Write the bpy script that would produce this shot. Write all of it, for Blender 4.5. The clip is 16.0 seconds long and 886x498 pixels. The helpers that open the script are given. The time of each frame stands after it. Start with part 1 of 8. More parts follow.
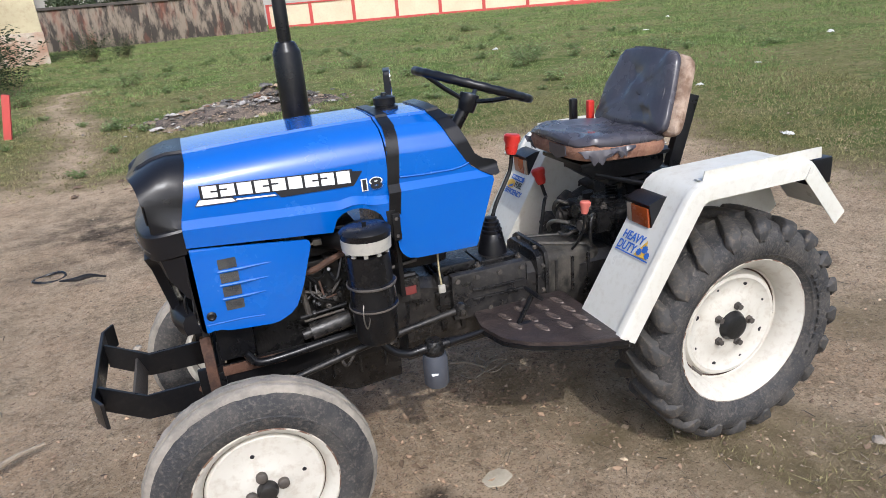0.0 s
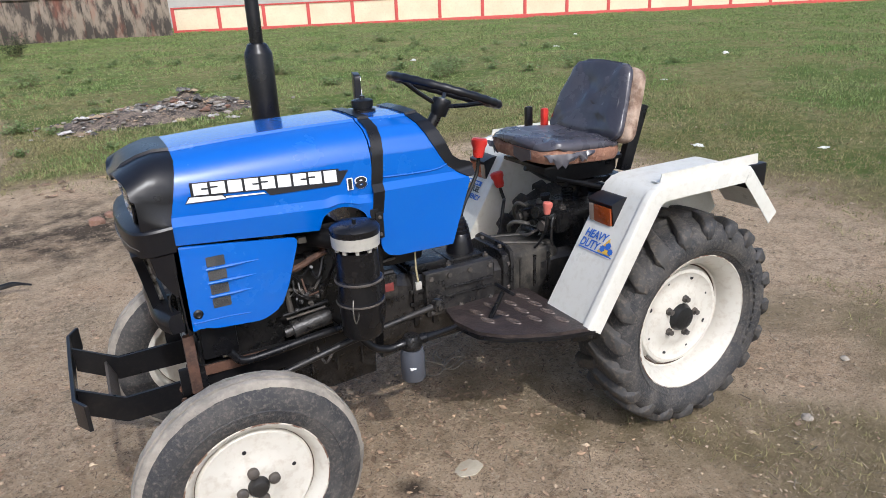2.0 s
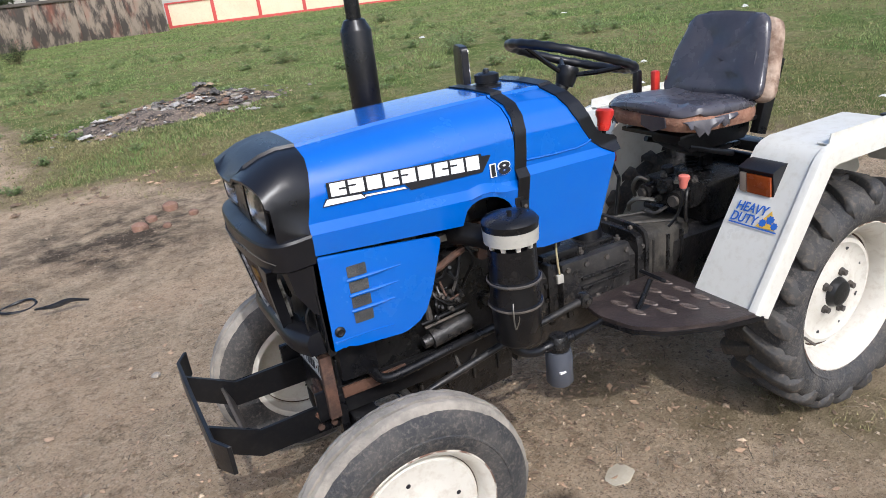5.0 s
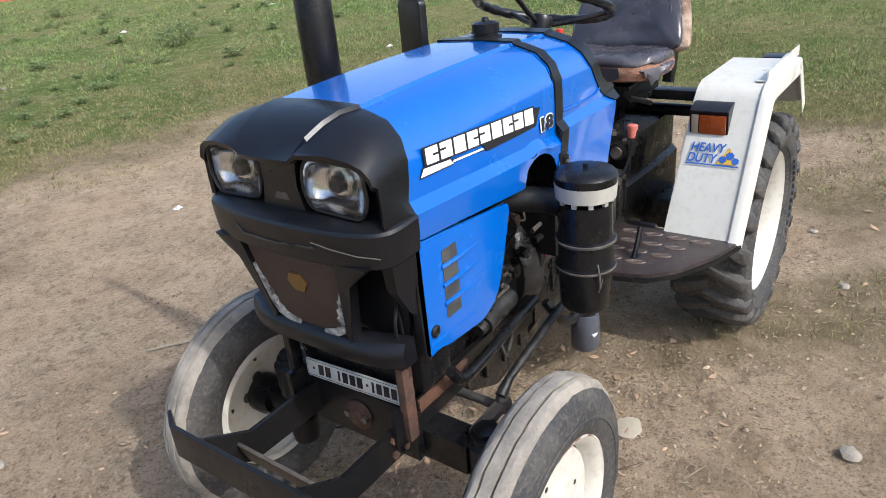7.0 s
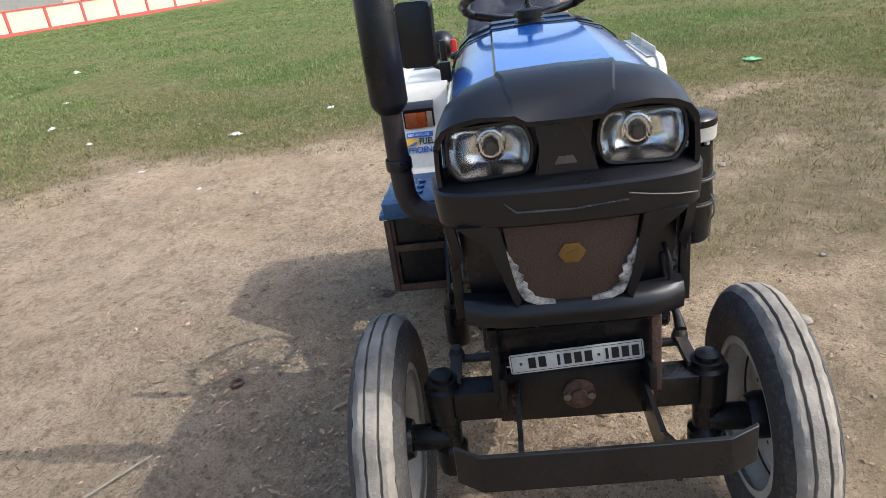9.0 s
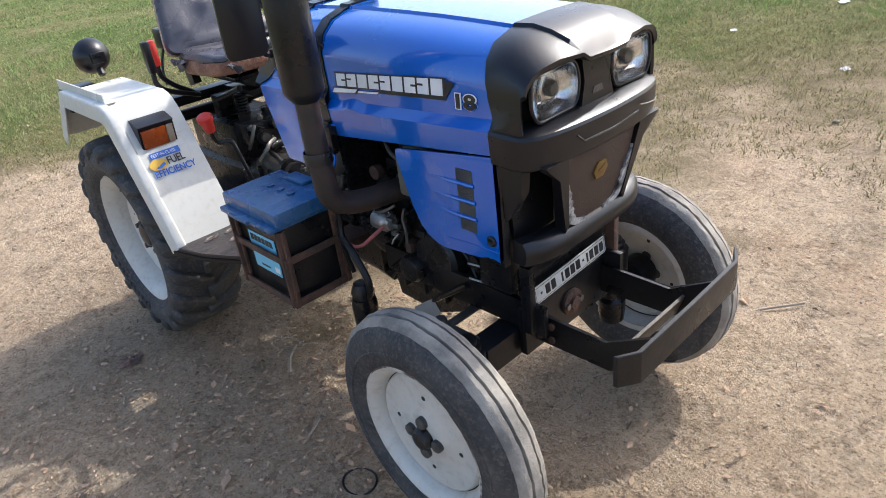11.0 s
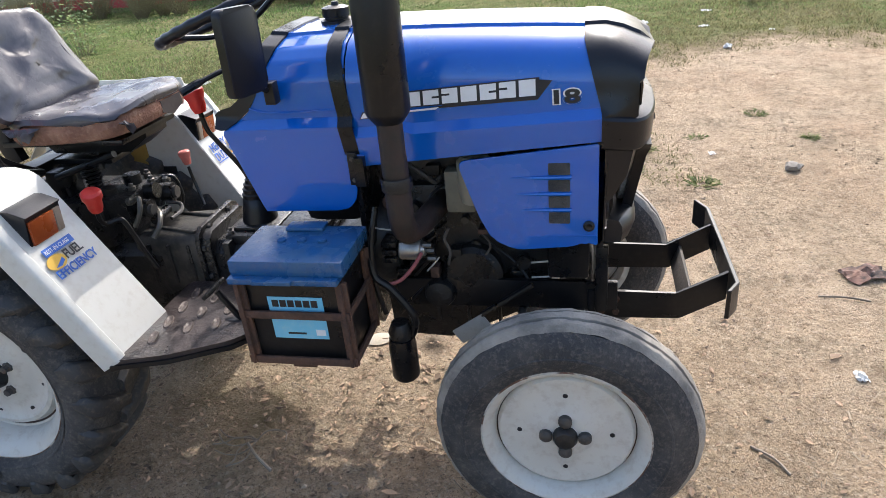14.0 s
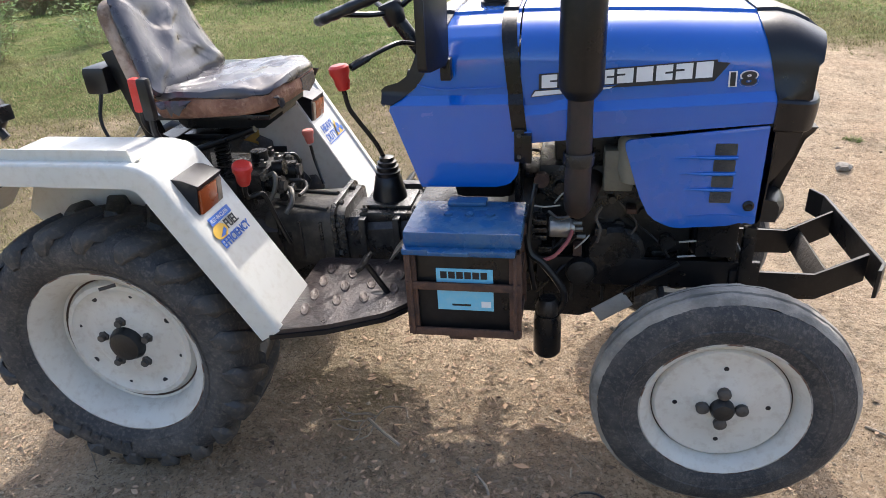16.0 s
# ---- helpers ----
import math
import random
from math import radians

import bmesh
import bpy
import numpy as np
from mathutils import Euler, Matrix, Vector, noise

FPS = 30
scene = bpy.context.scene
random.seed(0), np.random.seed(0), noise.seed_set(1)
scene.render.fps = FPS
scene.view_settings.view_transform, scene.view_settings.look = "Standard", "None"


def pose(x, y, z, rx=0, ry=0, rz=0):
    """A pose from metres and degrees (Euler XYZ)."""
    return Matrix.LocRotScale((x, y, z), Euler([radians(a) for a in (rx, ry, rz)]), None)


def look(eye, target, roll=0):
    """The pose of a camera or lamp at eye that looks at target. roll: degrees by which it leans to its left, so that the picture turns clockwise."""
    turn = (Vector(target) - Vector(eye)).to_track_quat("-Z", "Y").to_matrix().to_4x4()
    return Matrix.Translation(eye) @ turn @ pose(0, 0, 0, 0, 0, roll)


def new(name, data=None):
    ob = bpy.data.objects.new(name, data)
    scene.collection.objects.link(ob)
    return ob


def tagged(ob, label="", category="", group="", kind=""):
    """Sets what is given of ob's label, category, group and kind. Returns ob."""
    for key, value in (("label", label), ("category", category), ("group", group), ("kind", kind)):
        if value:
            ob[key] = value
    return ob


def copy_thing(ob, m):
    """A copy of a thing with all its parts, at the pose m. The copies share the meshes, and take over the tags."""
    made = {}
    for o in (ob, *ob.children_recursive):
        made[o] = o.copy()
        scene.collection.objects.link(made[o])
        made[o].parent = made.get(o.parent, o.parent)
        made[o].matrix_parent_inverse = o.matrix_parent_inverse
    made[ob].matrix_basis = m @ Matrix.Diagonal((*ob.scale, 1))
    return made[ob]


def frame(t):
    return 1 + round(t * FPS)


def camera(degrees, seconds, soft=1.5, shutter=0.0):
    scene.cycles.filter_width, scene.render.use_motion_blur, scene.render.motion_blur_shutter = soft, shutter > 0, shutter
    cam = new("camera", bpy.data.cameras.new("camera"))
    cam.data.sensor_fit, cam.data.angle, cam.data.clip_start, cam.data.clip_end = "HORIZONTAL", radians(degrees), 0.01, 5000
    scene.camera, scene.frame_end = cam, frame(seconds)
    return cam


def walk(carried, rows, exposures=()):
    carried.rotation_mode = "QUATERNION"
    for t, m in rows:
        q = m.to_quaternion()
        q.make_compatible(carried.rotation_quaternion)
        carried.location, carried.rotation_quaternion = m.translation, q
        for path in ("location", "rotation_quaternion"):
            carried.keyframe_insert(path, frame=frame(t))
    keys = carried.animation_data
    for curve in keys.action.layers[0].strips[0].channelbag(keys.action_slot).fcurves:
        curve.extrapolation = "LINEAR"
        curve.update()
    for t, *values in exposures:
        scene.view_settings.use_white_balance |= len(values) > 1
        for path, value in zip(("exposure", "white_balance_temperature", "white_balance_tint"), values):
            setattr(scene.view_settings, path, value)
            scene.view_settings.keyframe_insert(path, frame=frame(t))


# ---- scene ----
cam = camera(66.2, 16.0, soft=0.8)
PATH = [
    (0, (1.558, 2.018, 1.488), (0.93, 0.255, 0.782), -5.0),
    (0.5, (1.649, 2.02, 1.501), (0.981, 0.24, 0.879), -4.6),
    (1, (1.832, 1.968, 1.491), (0.956, 0.316, 0.781), -4.3),
    (1.5, (1.874, 1.965, 1.493), (1.05, 0.294, 0.766), -3.3),
    (2, (1.779, 2.014, 1.493), (0.91, 0.352, 0.8), -2.6),
    (2.5, (1.661, 2.031, 1.491), (0.884, 0.316, 0.818), -3.3),
    (3, (1.623, 2.044, 1.487), (0.92, 0.306, 0.792), -5.1),
    (3.5, (1.675, 2.01, 1.487), (0.95, 0.298, 0.75), -4.2),
    (4, (1.84, 1.894, 1.49), (0.887, 0.301, 0.745), -3.7),
    (4.5, (1.958, 1.796, 1.48), (1.063, 0.16, 0.756), -4.6),
    (5, (2.0, 1.62, 1.475), (1.166, -0.036, 0.725), -6.9),
    (5.2, (2.0, 1.561, 1.473), (1.173, -0.093, 0.713), -7.0),
    (7.3, (2.531, 0.801, 1.415), (0.996, -0.185, 0.596), -4.7),
    (7.5, (2.574, 0.694, 1.415), (0.975, -0.207, 0.62), -4.3),
    (8, (2.784, 0.463, 1.428), (1.086, -0.232, 0.632), -8.5),
    (8.5, (2.854, 0.178, 1.367), (1.125, -0.468, 0.597), -10.0),
    (9, (2.868, -0.109, 1.366), (1.043, -0.31, 0.574), -8.1),
    (9.2, (2.878, -0.257, 1.362), (1.047, -0.165, 0.561), -7.8),
    (11.3, (2.372, -1.264, 1.422), (1.088, -0.04, 0.498), -8.6),
    (11.5, (2.277, -1.332, 1.413), (1.024, -0.051, 0.523), -9.6),
    (12, (2.061, -1.485, 1.396), (0.988, -0.012, 0.572), -6.8),
    (12.5, (1.903, -1.684, 1.394), (1.125, -0.063, 0.517), -5.1),
    (13, (1.804, -1.695, 1.399), (1.205, -0.029, 0.468), -5.3),
    (13.5, (1.643, -1.602, 1.39), (1.096, 0.073, 0.444), -7.8),
    (14, (1.597, -1.667, 1.407), (1.179, 0.068, 0.503), -5.5),
    (14.5, (1.611, -1.774, 1.407), (1.197, -0.063, 0.458), -3.5),
    (15, (1.594, -1.745, 1.426), (1.091, -0.022, 0.543), -4.7),
    (15.5, (1.462, -1.75, 1.384), (1.033, 0.007, 0.529), -2.3),
    (16, (1.181, -1.812, 1.397), (0.821, -0.063, 0.496), -3.5),
]
walk(cam, [(t, look(eye, target, roll)) for t, eye, target, roll in PATH],
     exposures=[(0.0, 0.48, 5840, 10), (5.2, 0.56, 5820, 10), (7.5, 0.82, 5960, 8), (9.2, 0.90, 6020, 8), (11.3, 1.27, 6040, 10), (14.0, 1.30, 6150, 10), (16.0, 1.33, 6280, 11)])

# ---- light ----
world = bpy.data.worlds.new("sky")
scene.world = world
world.use_nodes = True
wn = world.node_tree
sky = wn.nodes.new("ShaderNodeTexSky")
sky.sky_type = "NISHITA"
sky.sun_disc = False
sky.sun_elevation = radians(45)
sky.sun_rotation = radians(4.5)
sky.air_density = 1.0
sky.dust_density = 4.0
sky.ozone_density = 1.0
bg = wn.nodes["Background"]
wn.links.new(sky.outputs[0], bg.inputs[0])
bg.inputs[1].default_value = 0.15
SUN_WAY = Vector((0.08, 1.0, 1.01))
sun_data = bpy.data.lights.new("sun", "SUN")
sun_data.energy = 1.65
sun_data.angle = radians(0.6)
sun_data.color = (1.0, 0.96, 0.90)
sun = new("sun", sun_data)
sun.matrix_world = look(SUN_WAY * 20, (0, 0, 0))


# ---- materials ----
def mat(name, base, second=None, third=None, rough=0.5, metal=0.0, scale=6.0, fine=60.0, bump=0.15, spread=0.5,
        coat=0.0, per_object=0.0, per_island=0.0, rough_var=0.15, lo=0.38, hi=0.62, spec=0.5, fine_amt=0.35):
    """Principled surface: large patches of a second colour, small specks of a third, fine relief."""
    m = bpy.data.materials.new(name)
    m.use_nodes = True
    nt = m.node_tree
    p = nt.nodes["Principled BSDF"]
    tc = nt.nodes.new("ShaderNodeTexCoord")
    second = second or tuple(c * 0.75 for c in base)
    third = third or tuple(c * 0.6 for c in base)

    def noise_tex(s, detail, rgh):
        n = nt.nodes.new("ShaderNodeTexNoise")
        n.inputs["Scale"].default_value = s
        n.inputs["Detail"].default_value = detail
        n.inputs["Roughness"].default_value = rgh
        nt.links.new(tc.outputs["Object"], n.inputs["Vector"])
        return n

    def ramp(src, a, b):
        r = nt.nodes.new("ShaderNodeMapRange")
        r.inputs["From Min"].default_value = a
        r.inputs["From Max"].default_value = b
        nt.links.new(src, r.inputs["Value"])
        return r.outputs["Result"]

    def mixc(fac, a, b):
        x = nt.nodes.new("ShaderNodeMix")
        x.data_type = "RGBA"
        nt.links.new(fac, x.inputs[0])
        for sock, v in ((x.inputs[6], a), (x.inputs[7], b)):
            if isinstance(v, tuple):
                sock.default_value = (*v, 1)
            else:
                nt.links.new(v, sock)
        return x.outputs[2]

    def times(src, k):
        x = nt.nodes.new("ShaderNodeMath")
        x.operation = "MULTIPLY"
        nt.links.new(src, x.inputs[0])
        x.inputs[1].default_value = k
        return x.outputs[0]

    big, small = noise_tex(scale, 5, 0.6), noise_tex(fine, 4, 0.65)
    f1 = times(ramp(big.outputs["Fac"], lo, hi), spread)
    f2 = times(ramp(small.outputs["Fac"], 0.5, 0.75), fine_amt)
    col = mixc(f2, mixc(f1, base, second), third)
    if per_object or per_island:
        if per_object:
            src = nt.nodes.new("ShaderNodeObjectInfo").outputs["Random"]
        else:
            src = nt.nodes.new("ShaderNodeNewGeometry").outputs["Random Per Island"]
        hsv = nt.nodes.new("ShaderNodeHueSaturation")
        k = per_object or per_island
        r = nt.nodes.new("ShaderNodeMapRange")
        r.inputs["To Min"].default_value, r.inputs["To Max"].default_value = 1 - k, 1 + k
        nt.links.new(src, r.inputs["Value"])
        nt.links.new(r.outputs["Result"], hsv.inputs["Value"])
        nt.links.new(col, hsv.inputs["Color"])
        col = hsv.outputs["Color"]
    nt.links.new(col, p.inputs["Base Color"])
    rr = nt.nodes.new("ShaderNodeMapRange")
    rr.inputs["From Min"].default_value, rr.inputs["From Max"].default_value = 0.3, 0.7
    rr.inputs["To Min"].default_value, rr.inputs["To Max"].default_value = max(rough - rough_var, 0.03), min(rough + rough_var, 1)
    nt.links.new(big.outputs["Fac"], rr.inputs["Value"])
    nt.links.new(rr.outputs["Result"], p.inputs["Roughness"])
    p.inputs["Metallic"].default_value = metal
    p.inputs["Specular IOR Level"].default_value = spec
    p.inputs["Coat Weight"].default_value = coat
    p.inputs["Coat Roughness"].default_value = 0.06
    if bump:
        b = nt.nodes.new("ShaderNodeBump")
        b.inputs["Strength"].default_value = bump
        b.inputs["Distance"].default_value = 0.01
        nt.links.new(small.outputs["Fac"], b.inputs["Height"])
        nt.links.new(b.outputs["Normal"], p.inputs["Normal"])
    return m


BLUE = mat("blue_paint", (0.004, 0.102, 0.48), (0.007, 0.116, 0.47), (0.03, 0.13, 0.42), rough=0.24, coat=1.0, spec=0.35, bump=0.008, spread=0.6, fine_amt=0.12, rough_var=0.06)
CREAM = mat("cream_paint", (0.63, 0.615, 0.555), (0.565, 0.54, 0.465), (0.40, 0.34, 0.25), rough=0.38, bump=0.03, spread=0.5, fine_amt=0.28, scale=5, fine=40)
RIM = mat("rim_paint", (0.60, 0.575, 0.51), (0.54, 0.50, 0.43), (0.32, 0.24, 0.165), rough=0.45, bump=0.06, spread=0.5, fine_amt=0.4, scale=9, fine=38)
BLACK = mat("black_paint", (0.006, 0.006, 0.007), (0.012, 0.0115, 0.012), (0.042, 0.037, 0.032), rough=0.33, bump=0.06, fine_amt=0.25, spec=0.34)
PLASTIC = mat("black_plastic", (0.0055, 0.0055, 0.0075), (0.009, 0.009, 0.011), (0.026, 0.025, 0.026), rough=0.33, bump=0.04, fine=220, fine_amt=0.15, rough_var=0.08, spec=0.42)
ENGINE = mat("oily_iron", (0.009, 0.009, 0.0095), (0.022, 0.020, 0.019), (0.060, 0.052, 0.043), rough=0.30, metal=0.2, bump=0.35, scale=14, fine=70, spread=0.8)
DUSTYIRON = mat("dusty_iron", (0.058, 0.053, 0.049), (0.115, 0.096, 0.078), (0.03, 0.028, 0.026), rough=0.62, metal=0.2, bump=0.3, scale=12, fine=60, spread=0.9)
DUSTYBLACK = mat("dusty_casting", (0.010, 0.0098, 0.0105), (0.030, 0.0275, 0.026), (0.095, 0.083, 0.068), rough=0.32, bump=0.3, scale=11, fine=50, spread=0.9, fine_amt=0.5)
RUST = mat("rusty_steel", (0.105, 0.050, 0.030), (0.055, 0.032, 0.024), (0.17, 0.095, 0.055), rough=0.75, bump=0.4, scale=18, fine=90, spread=0.9)
ALU = mat("dull_aluminium", (0.26, 0.245, 0.22), (0.13, 0.12, 0.10), (0.12, 0.10, 0.08), rough=0.45, metal=0.8, bump=0.2, spread=0.8)
TYRE = mat("dusty_rubber", (0.031, 0.031, 0.033), (0.092, 0.084, 0.075), (0.19, 0.165, 0.132), rough=0.72, bump=0.6, scale=11, fine=95, spread=0.85, lo=0.42, hi=0.66, fine_amt=0.6)
TREAD = mat("muddy_tread", (0.34, 0.30, 0.245), (0.13, 0.12, 0.105), (0.42, 0.37, 0.30), rough=0.88, bump=0.4, scale=7, fine=60, spread=0.8)
LUG = mat("lug_rubber", (0.036, 0.035, 0.035), (0.065, 0.060, 0.054), (0.24, 0.185, 0.125), rough=0.70, bump=0.35, scale=5, fine=60, spread=0.8, fine_amt=0.4)
RED = mat("red_plastic", (0.62, 0.035, 0.025), (0.5, 0.03, 0.022), (0.7, 0.2, 0.15), rough=0.38, bump=0.03, fine_amt=0.2)
WHITE = mat("white_vinyl", (0.80, 0.80, 0.80), (0.72, 0.72, 0.71), (0.5, 0.48, 0.45), rough=0.4, bump=0.01, fine_amt=0.2, spread=0.4)
INK = mat("black_vinyl", (0.012, 0.012, 0.015), rough=0.4, bump=0.01)
DECALBLUE = mat("blue_print", (0.03, 0.13, 0.50), rough=0.45, bump=0.0)
DECALYELLOW = mat("yellow_print", (0.75, 0.45, 0.05), rough=0.45, bump=0.0)
AMBER = mat("amber_lens", (0.36, 0.075, 0.014), (0.25, 0.04, 0.010), (0.5, 0.16, 0.04), rough=0.2, bump=0.05, coat=0.5)
TAILRED = mat("red_lens", (0.40, 0.012, 0.015), rough=0.2, bump=0.02, coat=0.5)
VINYL = mat("seat_vinyl", (0.046, 0.044, 0.054), (0.090, 0.084, 0.093), (0.16, 0.14, 0.13), rough=0.27, bump=0.14, scale=6, fine=26, spread=0.6, fine_amt=0.12)
FOAM = mat("worn_seat_foam", (0.33, 0.165, 0.10), (0.18, 0.085, 0.055), (0.50, 0.34, 0.23), rough=0.8, bump=0.7, scale=16, fine=70, spread=0.9)
BACKFOAM = mat("worn_back_cloth", (0.42, 0.31, 0.23), (0.16, 0.095, 0.06), (0.58, 0.47, 0.37), rough=0.8, bump=0.7, scale=13, fine=60, spread=0.9, lo=0.46, hi=0.62)
BATTBLUE = mat("battery_lid_blue", (0.012, 0.082, 0.225), (0.030, 0.105, 0.215), (0.12, 0.15, 0.17), rough=0.27, bump=0.2, scale=14, fine=60, spread=0.8)
BATTLABEL = mat("pale_blue_label", (0.16, 0.52, 0.72), (0.26, 0.56, 0.70), (0.5, 0.6, 0.62), rough=0.5, bump=0.02)
GREYPL = mat("grey_plastic", (0.42, 0.40, 0.35), (0.33, 0.31, 0.26), (0.2, 0.18, 0.15), rough=0.5, bump=0.05)
BROWN = mat("brown_grille_mesh", (0.050, 0.028, 0.018), (0.075, 0.042, 0.028), (0.10, 0.07, 0.05), rough=0.65, bump=0.5, fine=260)
MESHM = mat("dark_mesh", (0.03, 0.03, 0.03), (0.09, 0.085, 0.075), (0.16, 0.15, 0.13), rough=0.7, bump=0.6, fine=300, scale=30, spread=0.8)
GOLD = mat("brass_badge", (0.24, 0.14, 0.035), (0.14, 0.085, 0.03), rough=0.5, metal=0.5, bump=0.3)
CHROME = mat("lamp_reflector", (0.80, 0.80, 0.80), (0.45, 0.45, 0.45), (0.3, 0.3, 0.3), rough=0.17, metal=1.0, bump=0.02, rough_var=0.05)
COPPER = mat("red_cable", (0.38, 0.10, 0.09), rough=0.5, bump=0.05)
PAPER = mat("white_litter", (0.72, 0.71, 0.67), (0.6, 0.58, 0.52), (0.45, 0.42, 0.36), rough=0.8, bump=0.2, per_object=0.15)
DRYLEAF = mat("dry_leaf", (0.42, 0.37, 0.28), (0.33, 0.27, 0.18), (0.55, 0.5, 0.42), rough=0.8, bump=0.3)
WOODM = mat("weathered_wood", (0.30, 0.25, 0.19), (0.2, 0.16, 0.11), (0.4, 0.35, 0.28), rough=0.85, bump=0.4)
STONE = mat("stone", (0.30, 0.26, 0.21), (0.22, 0.19, 0.15), (0.42, 0.38, 0.32), rough=0.9, bump=0.5, per_object=0.2, scale=14, fine=70)
BRICKM = mat("broken_brick", (0.22, 0.115, 0.075), (0.20, 0.13, 0.095), (0.42, 0.32, 0.24), rough=0.9, bump=0.5, per_object=0.2, scale=14, fine=70)
STRAW = mat("straw_litter", (0.30, 0.24, 0.165), (0.12, 0.092, 0.06), rough=0.9, bump=0.0, per_island=0.75)
LITTERLEAF = mat("rotting_leaf_litter", (0.32, 0.215, 0.135), (0.21, 0.14, 0.09), rough=0.95, bump=0.0, per_island=0.6)
GRASS = mat("field_grass", (0.190, 0.270, 0.085), (0.275, 0.290, 0.125), (0.150, 0.215, 0.064), rough=0.7, bump=0.0, per_island=0.5, scale=0.5, fine=4, spread=0.8, spec=0.25)
DRYGRASS = mat("dry_grass", (0.315, 0.270, 0.140), (0.235, 0.225, 0.092), (0.155, 0.160, 0.062), rough=0.8, bump=0.0, per_island=0.55, scale=0.8, fine=4, spread=0.8, spec=0.2)
LEAF = mat("weed_leaf", (0.22, 0.30, 0.115), (0.28, 0.325, 0.155), (0.14, 0.20, 0.07), rough=0.6, bump=0.0, per_island=0.35, spec=0.3)
DARKLEAF = mat("bush_leaf", (0.028, 0.05, 0.018), (0.05, 0.075, 0.03), rough=0.6, bump=0.0, per_island=0.4, spec=0.3)
STEMM = mat("weed_stem", (0.24, 0.20, 0.11), rough=0.8, bump=0.0)
BARK = mat("bark", (0.10, 0.08, 0.06), rough=0.9, bump=0.5)
WALLRED = mat("red_wall_paint", (0.55, 0.075, 0.065), (0.46, 0.09, 0.075), (0.35, 0.16, 0.13), rough=0.8, bump=0.3, scale=1.5, fine=12)
WALLCREAM = mat("cream_wall_paint", (0.74, 0.64, 0.46), (0.66, 0.52, 0.36), (0.5, 0.38, 0.26), rough=0.85, bump=0.3, scale=0.8, fine=9)
OLDPLASTER = mat("old_wall", (0.24, 0.195, 0.15), (0.050, 0.042, 0.036), (0.27, 0.085, 0.05), rough=0.95, bump=0.5, scale=2.6, fine=0.75, spread=0.95, fine_amt=0.9, lo=0.42, hi=0.56)
for node_ in [q for q in OLDPLASTER.node_tree.nodes if q.type == "TEX_NOISE"]:
    # rain streaks run down the wall
    stretch_ = OLDPLASTER.node_tree.nodes.new("ShaderNodeMapping")
    stretch_.inputs["Scale"].default_value = (1.0, 1.0, 0.32)
    OLDPLASTER.node_tree.links.new(node_.inputs["Vector"].links[0].from_socket, stretch_.inputs["Vector"])
    OLDPLASTER.node_tree.links.new(stretch_.outputs["Vector"], node_.inputs["Vector"])
OLDCOPING = mat("old_coping", (0.095, 0.080, 0.068), (0.05, 0.044, 0.038), rough=0.95, bump=0.5, scale=2, fine=10)
LIMEWASH = mat("limewash", (0.60, 0.53, 0.35), (0.45, 0.38, 0.25), (0.3, 0.16, 0.1), rough=0.9, bump=0.3, scale=0.7, fine=5, spread=0.7)
# far walls and roofs: distance haze is mixed into these paler colours
FARWALL = mat("far_building_wall", (0.42, 0.40, 0.37), (0.34, 0.32, 0.30), rough=0.9, bump=0.0, scale=0.3, fine=3)
FARBRICK = mat("far_brick", (0.30, 0.17, 0.12), (0.24, 0.15, 0.11), rough=0.9, bump=0.0, scale=0.3, fine=3)
FARROOF = mat("far_roof", (0.30, 0.31, 0.32), (0.24, 0.25, 0.26), rough=0.7, bump=0.0, scale=0.3, fine=3)
FARGLASS = mat("far_window", (0.05, 0.055, 0.06), rough=0.2, bump=0.0)
GREENTRASH = mat("green_wrapper", (0.10, 0.45, 0.16), (0.4, 0.6, 0.42), rough=0.5, bump=0.2)

def let_light_through(m, share):
    """Thin leaves pass part of the light that falls on their far side."""
    nt = m.node_tree
    p = nt.nodes["Principled BSDF"]
    t = nt.nodes.new("ShaderNodeBsdfTranslucent")
    x = nt.nodes.new("ShaderNodeMixShader")
    x.inputs[0].default_value = share
    nt.links.new(p.inputs["Base Color"].links[0].from_socket, t.inputs["Color"])
    nt.links.new(p.outputs["BSDF"], x.inputs[1])
    nt.links.new(t.outputs["BSDF"], x.inputs[2])
    nt.links.new(x.outputs[0], nt.nodes["Material Output"].inputs["Surface"])
    return m


for leaf_mat_, share_ in ((LEAF, 0.5), (DARKLEAF, 0.3), (GRASS, 0.30), (DRYGRASS, 0.28)):
    let_light_through(leaf_mat_, share_)

# headlamp glass
GLASS = bpy.data.materials.new("clear_glass")
GLASS.use_nodes = True
gp = GLASS.node_tree.nodes["Principled BSDF"]
gp.inputs["Transmission Weight"].default_value = 1.0
gp.inputs["Roughness"].default_value = 0.015
gp.inputs["IOR"].default_value = 1.35
gb = GLASS.node_tree.nodes.new("ShaderNodeBump")
gw = GLASS.node_tree.nodes.new("ShaderNodeTexWave")
gw.bands_direction = "Y"
gw.inputs["Scale"].default_value = 85
gw.inputs["Distortion"].default_value = 0.0
gc = GLASS.node_tree.nodes.new("ShaderNodeTexCoord")
GLASS.node_tree.links.new(gc.outputs["Object"], gw.inputs["Vector"])
gb.inputs["Strength"].default_value = 0.16
gb.inputs["Distance"].default_value = 0.0015
GLASS.node_tree.links.new(gw.outputs["Fac"], gb.inputs["Height"])
GLASS.node_tree.links.new(gb.outputs["Normal"], gp.inputs["Normal"])


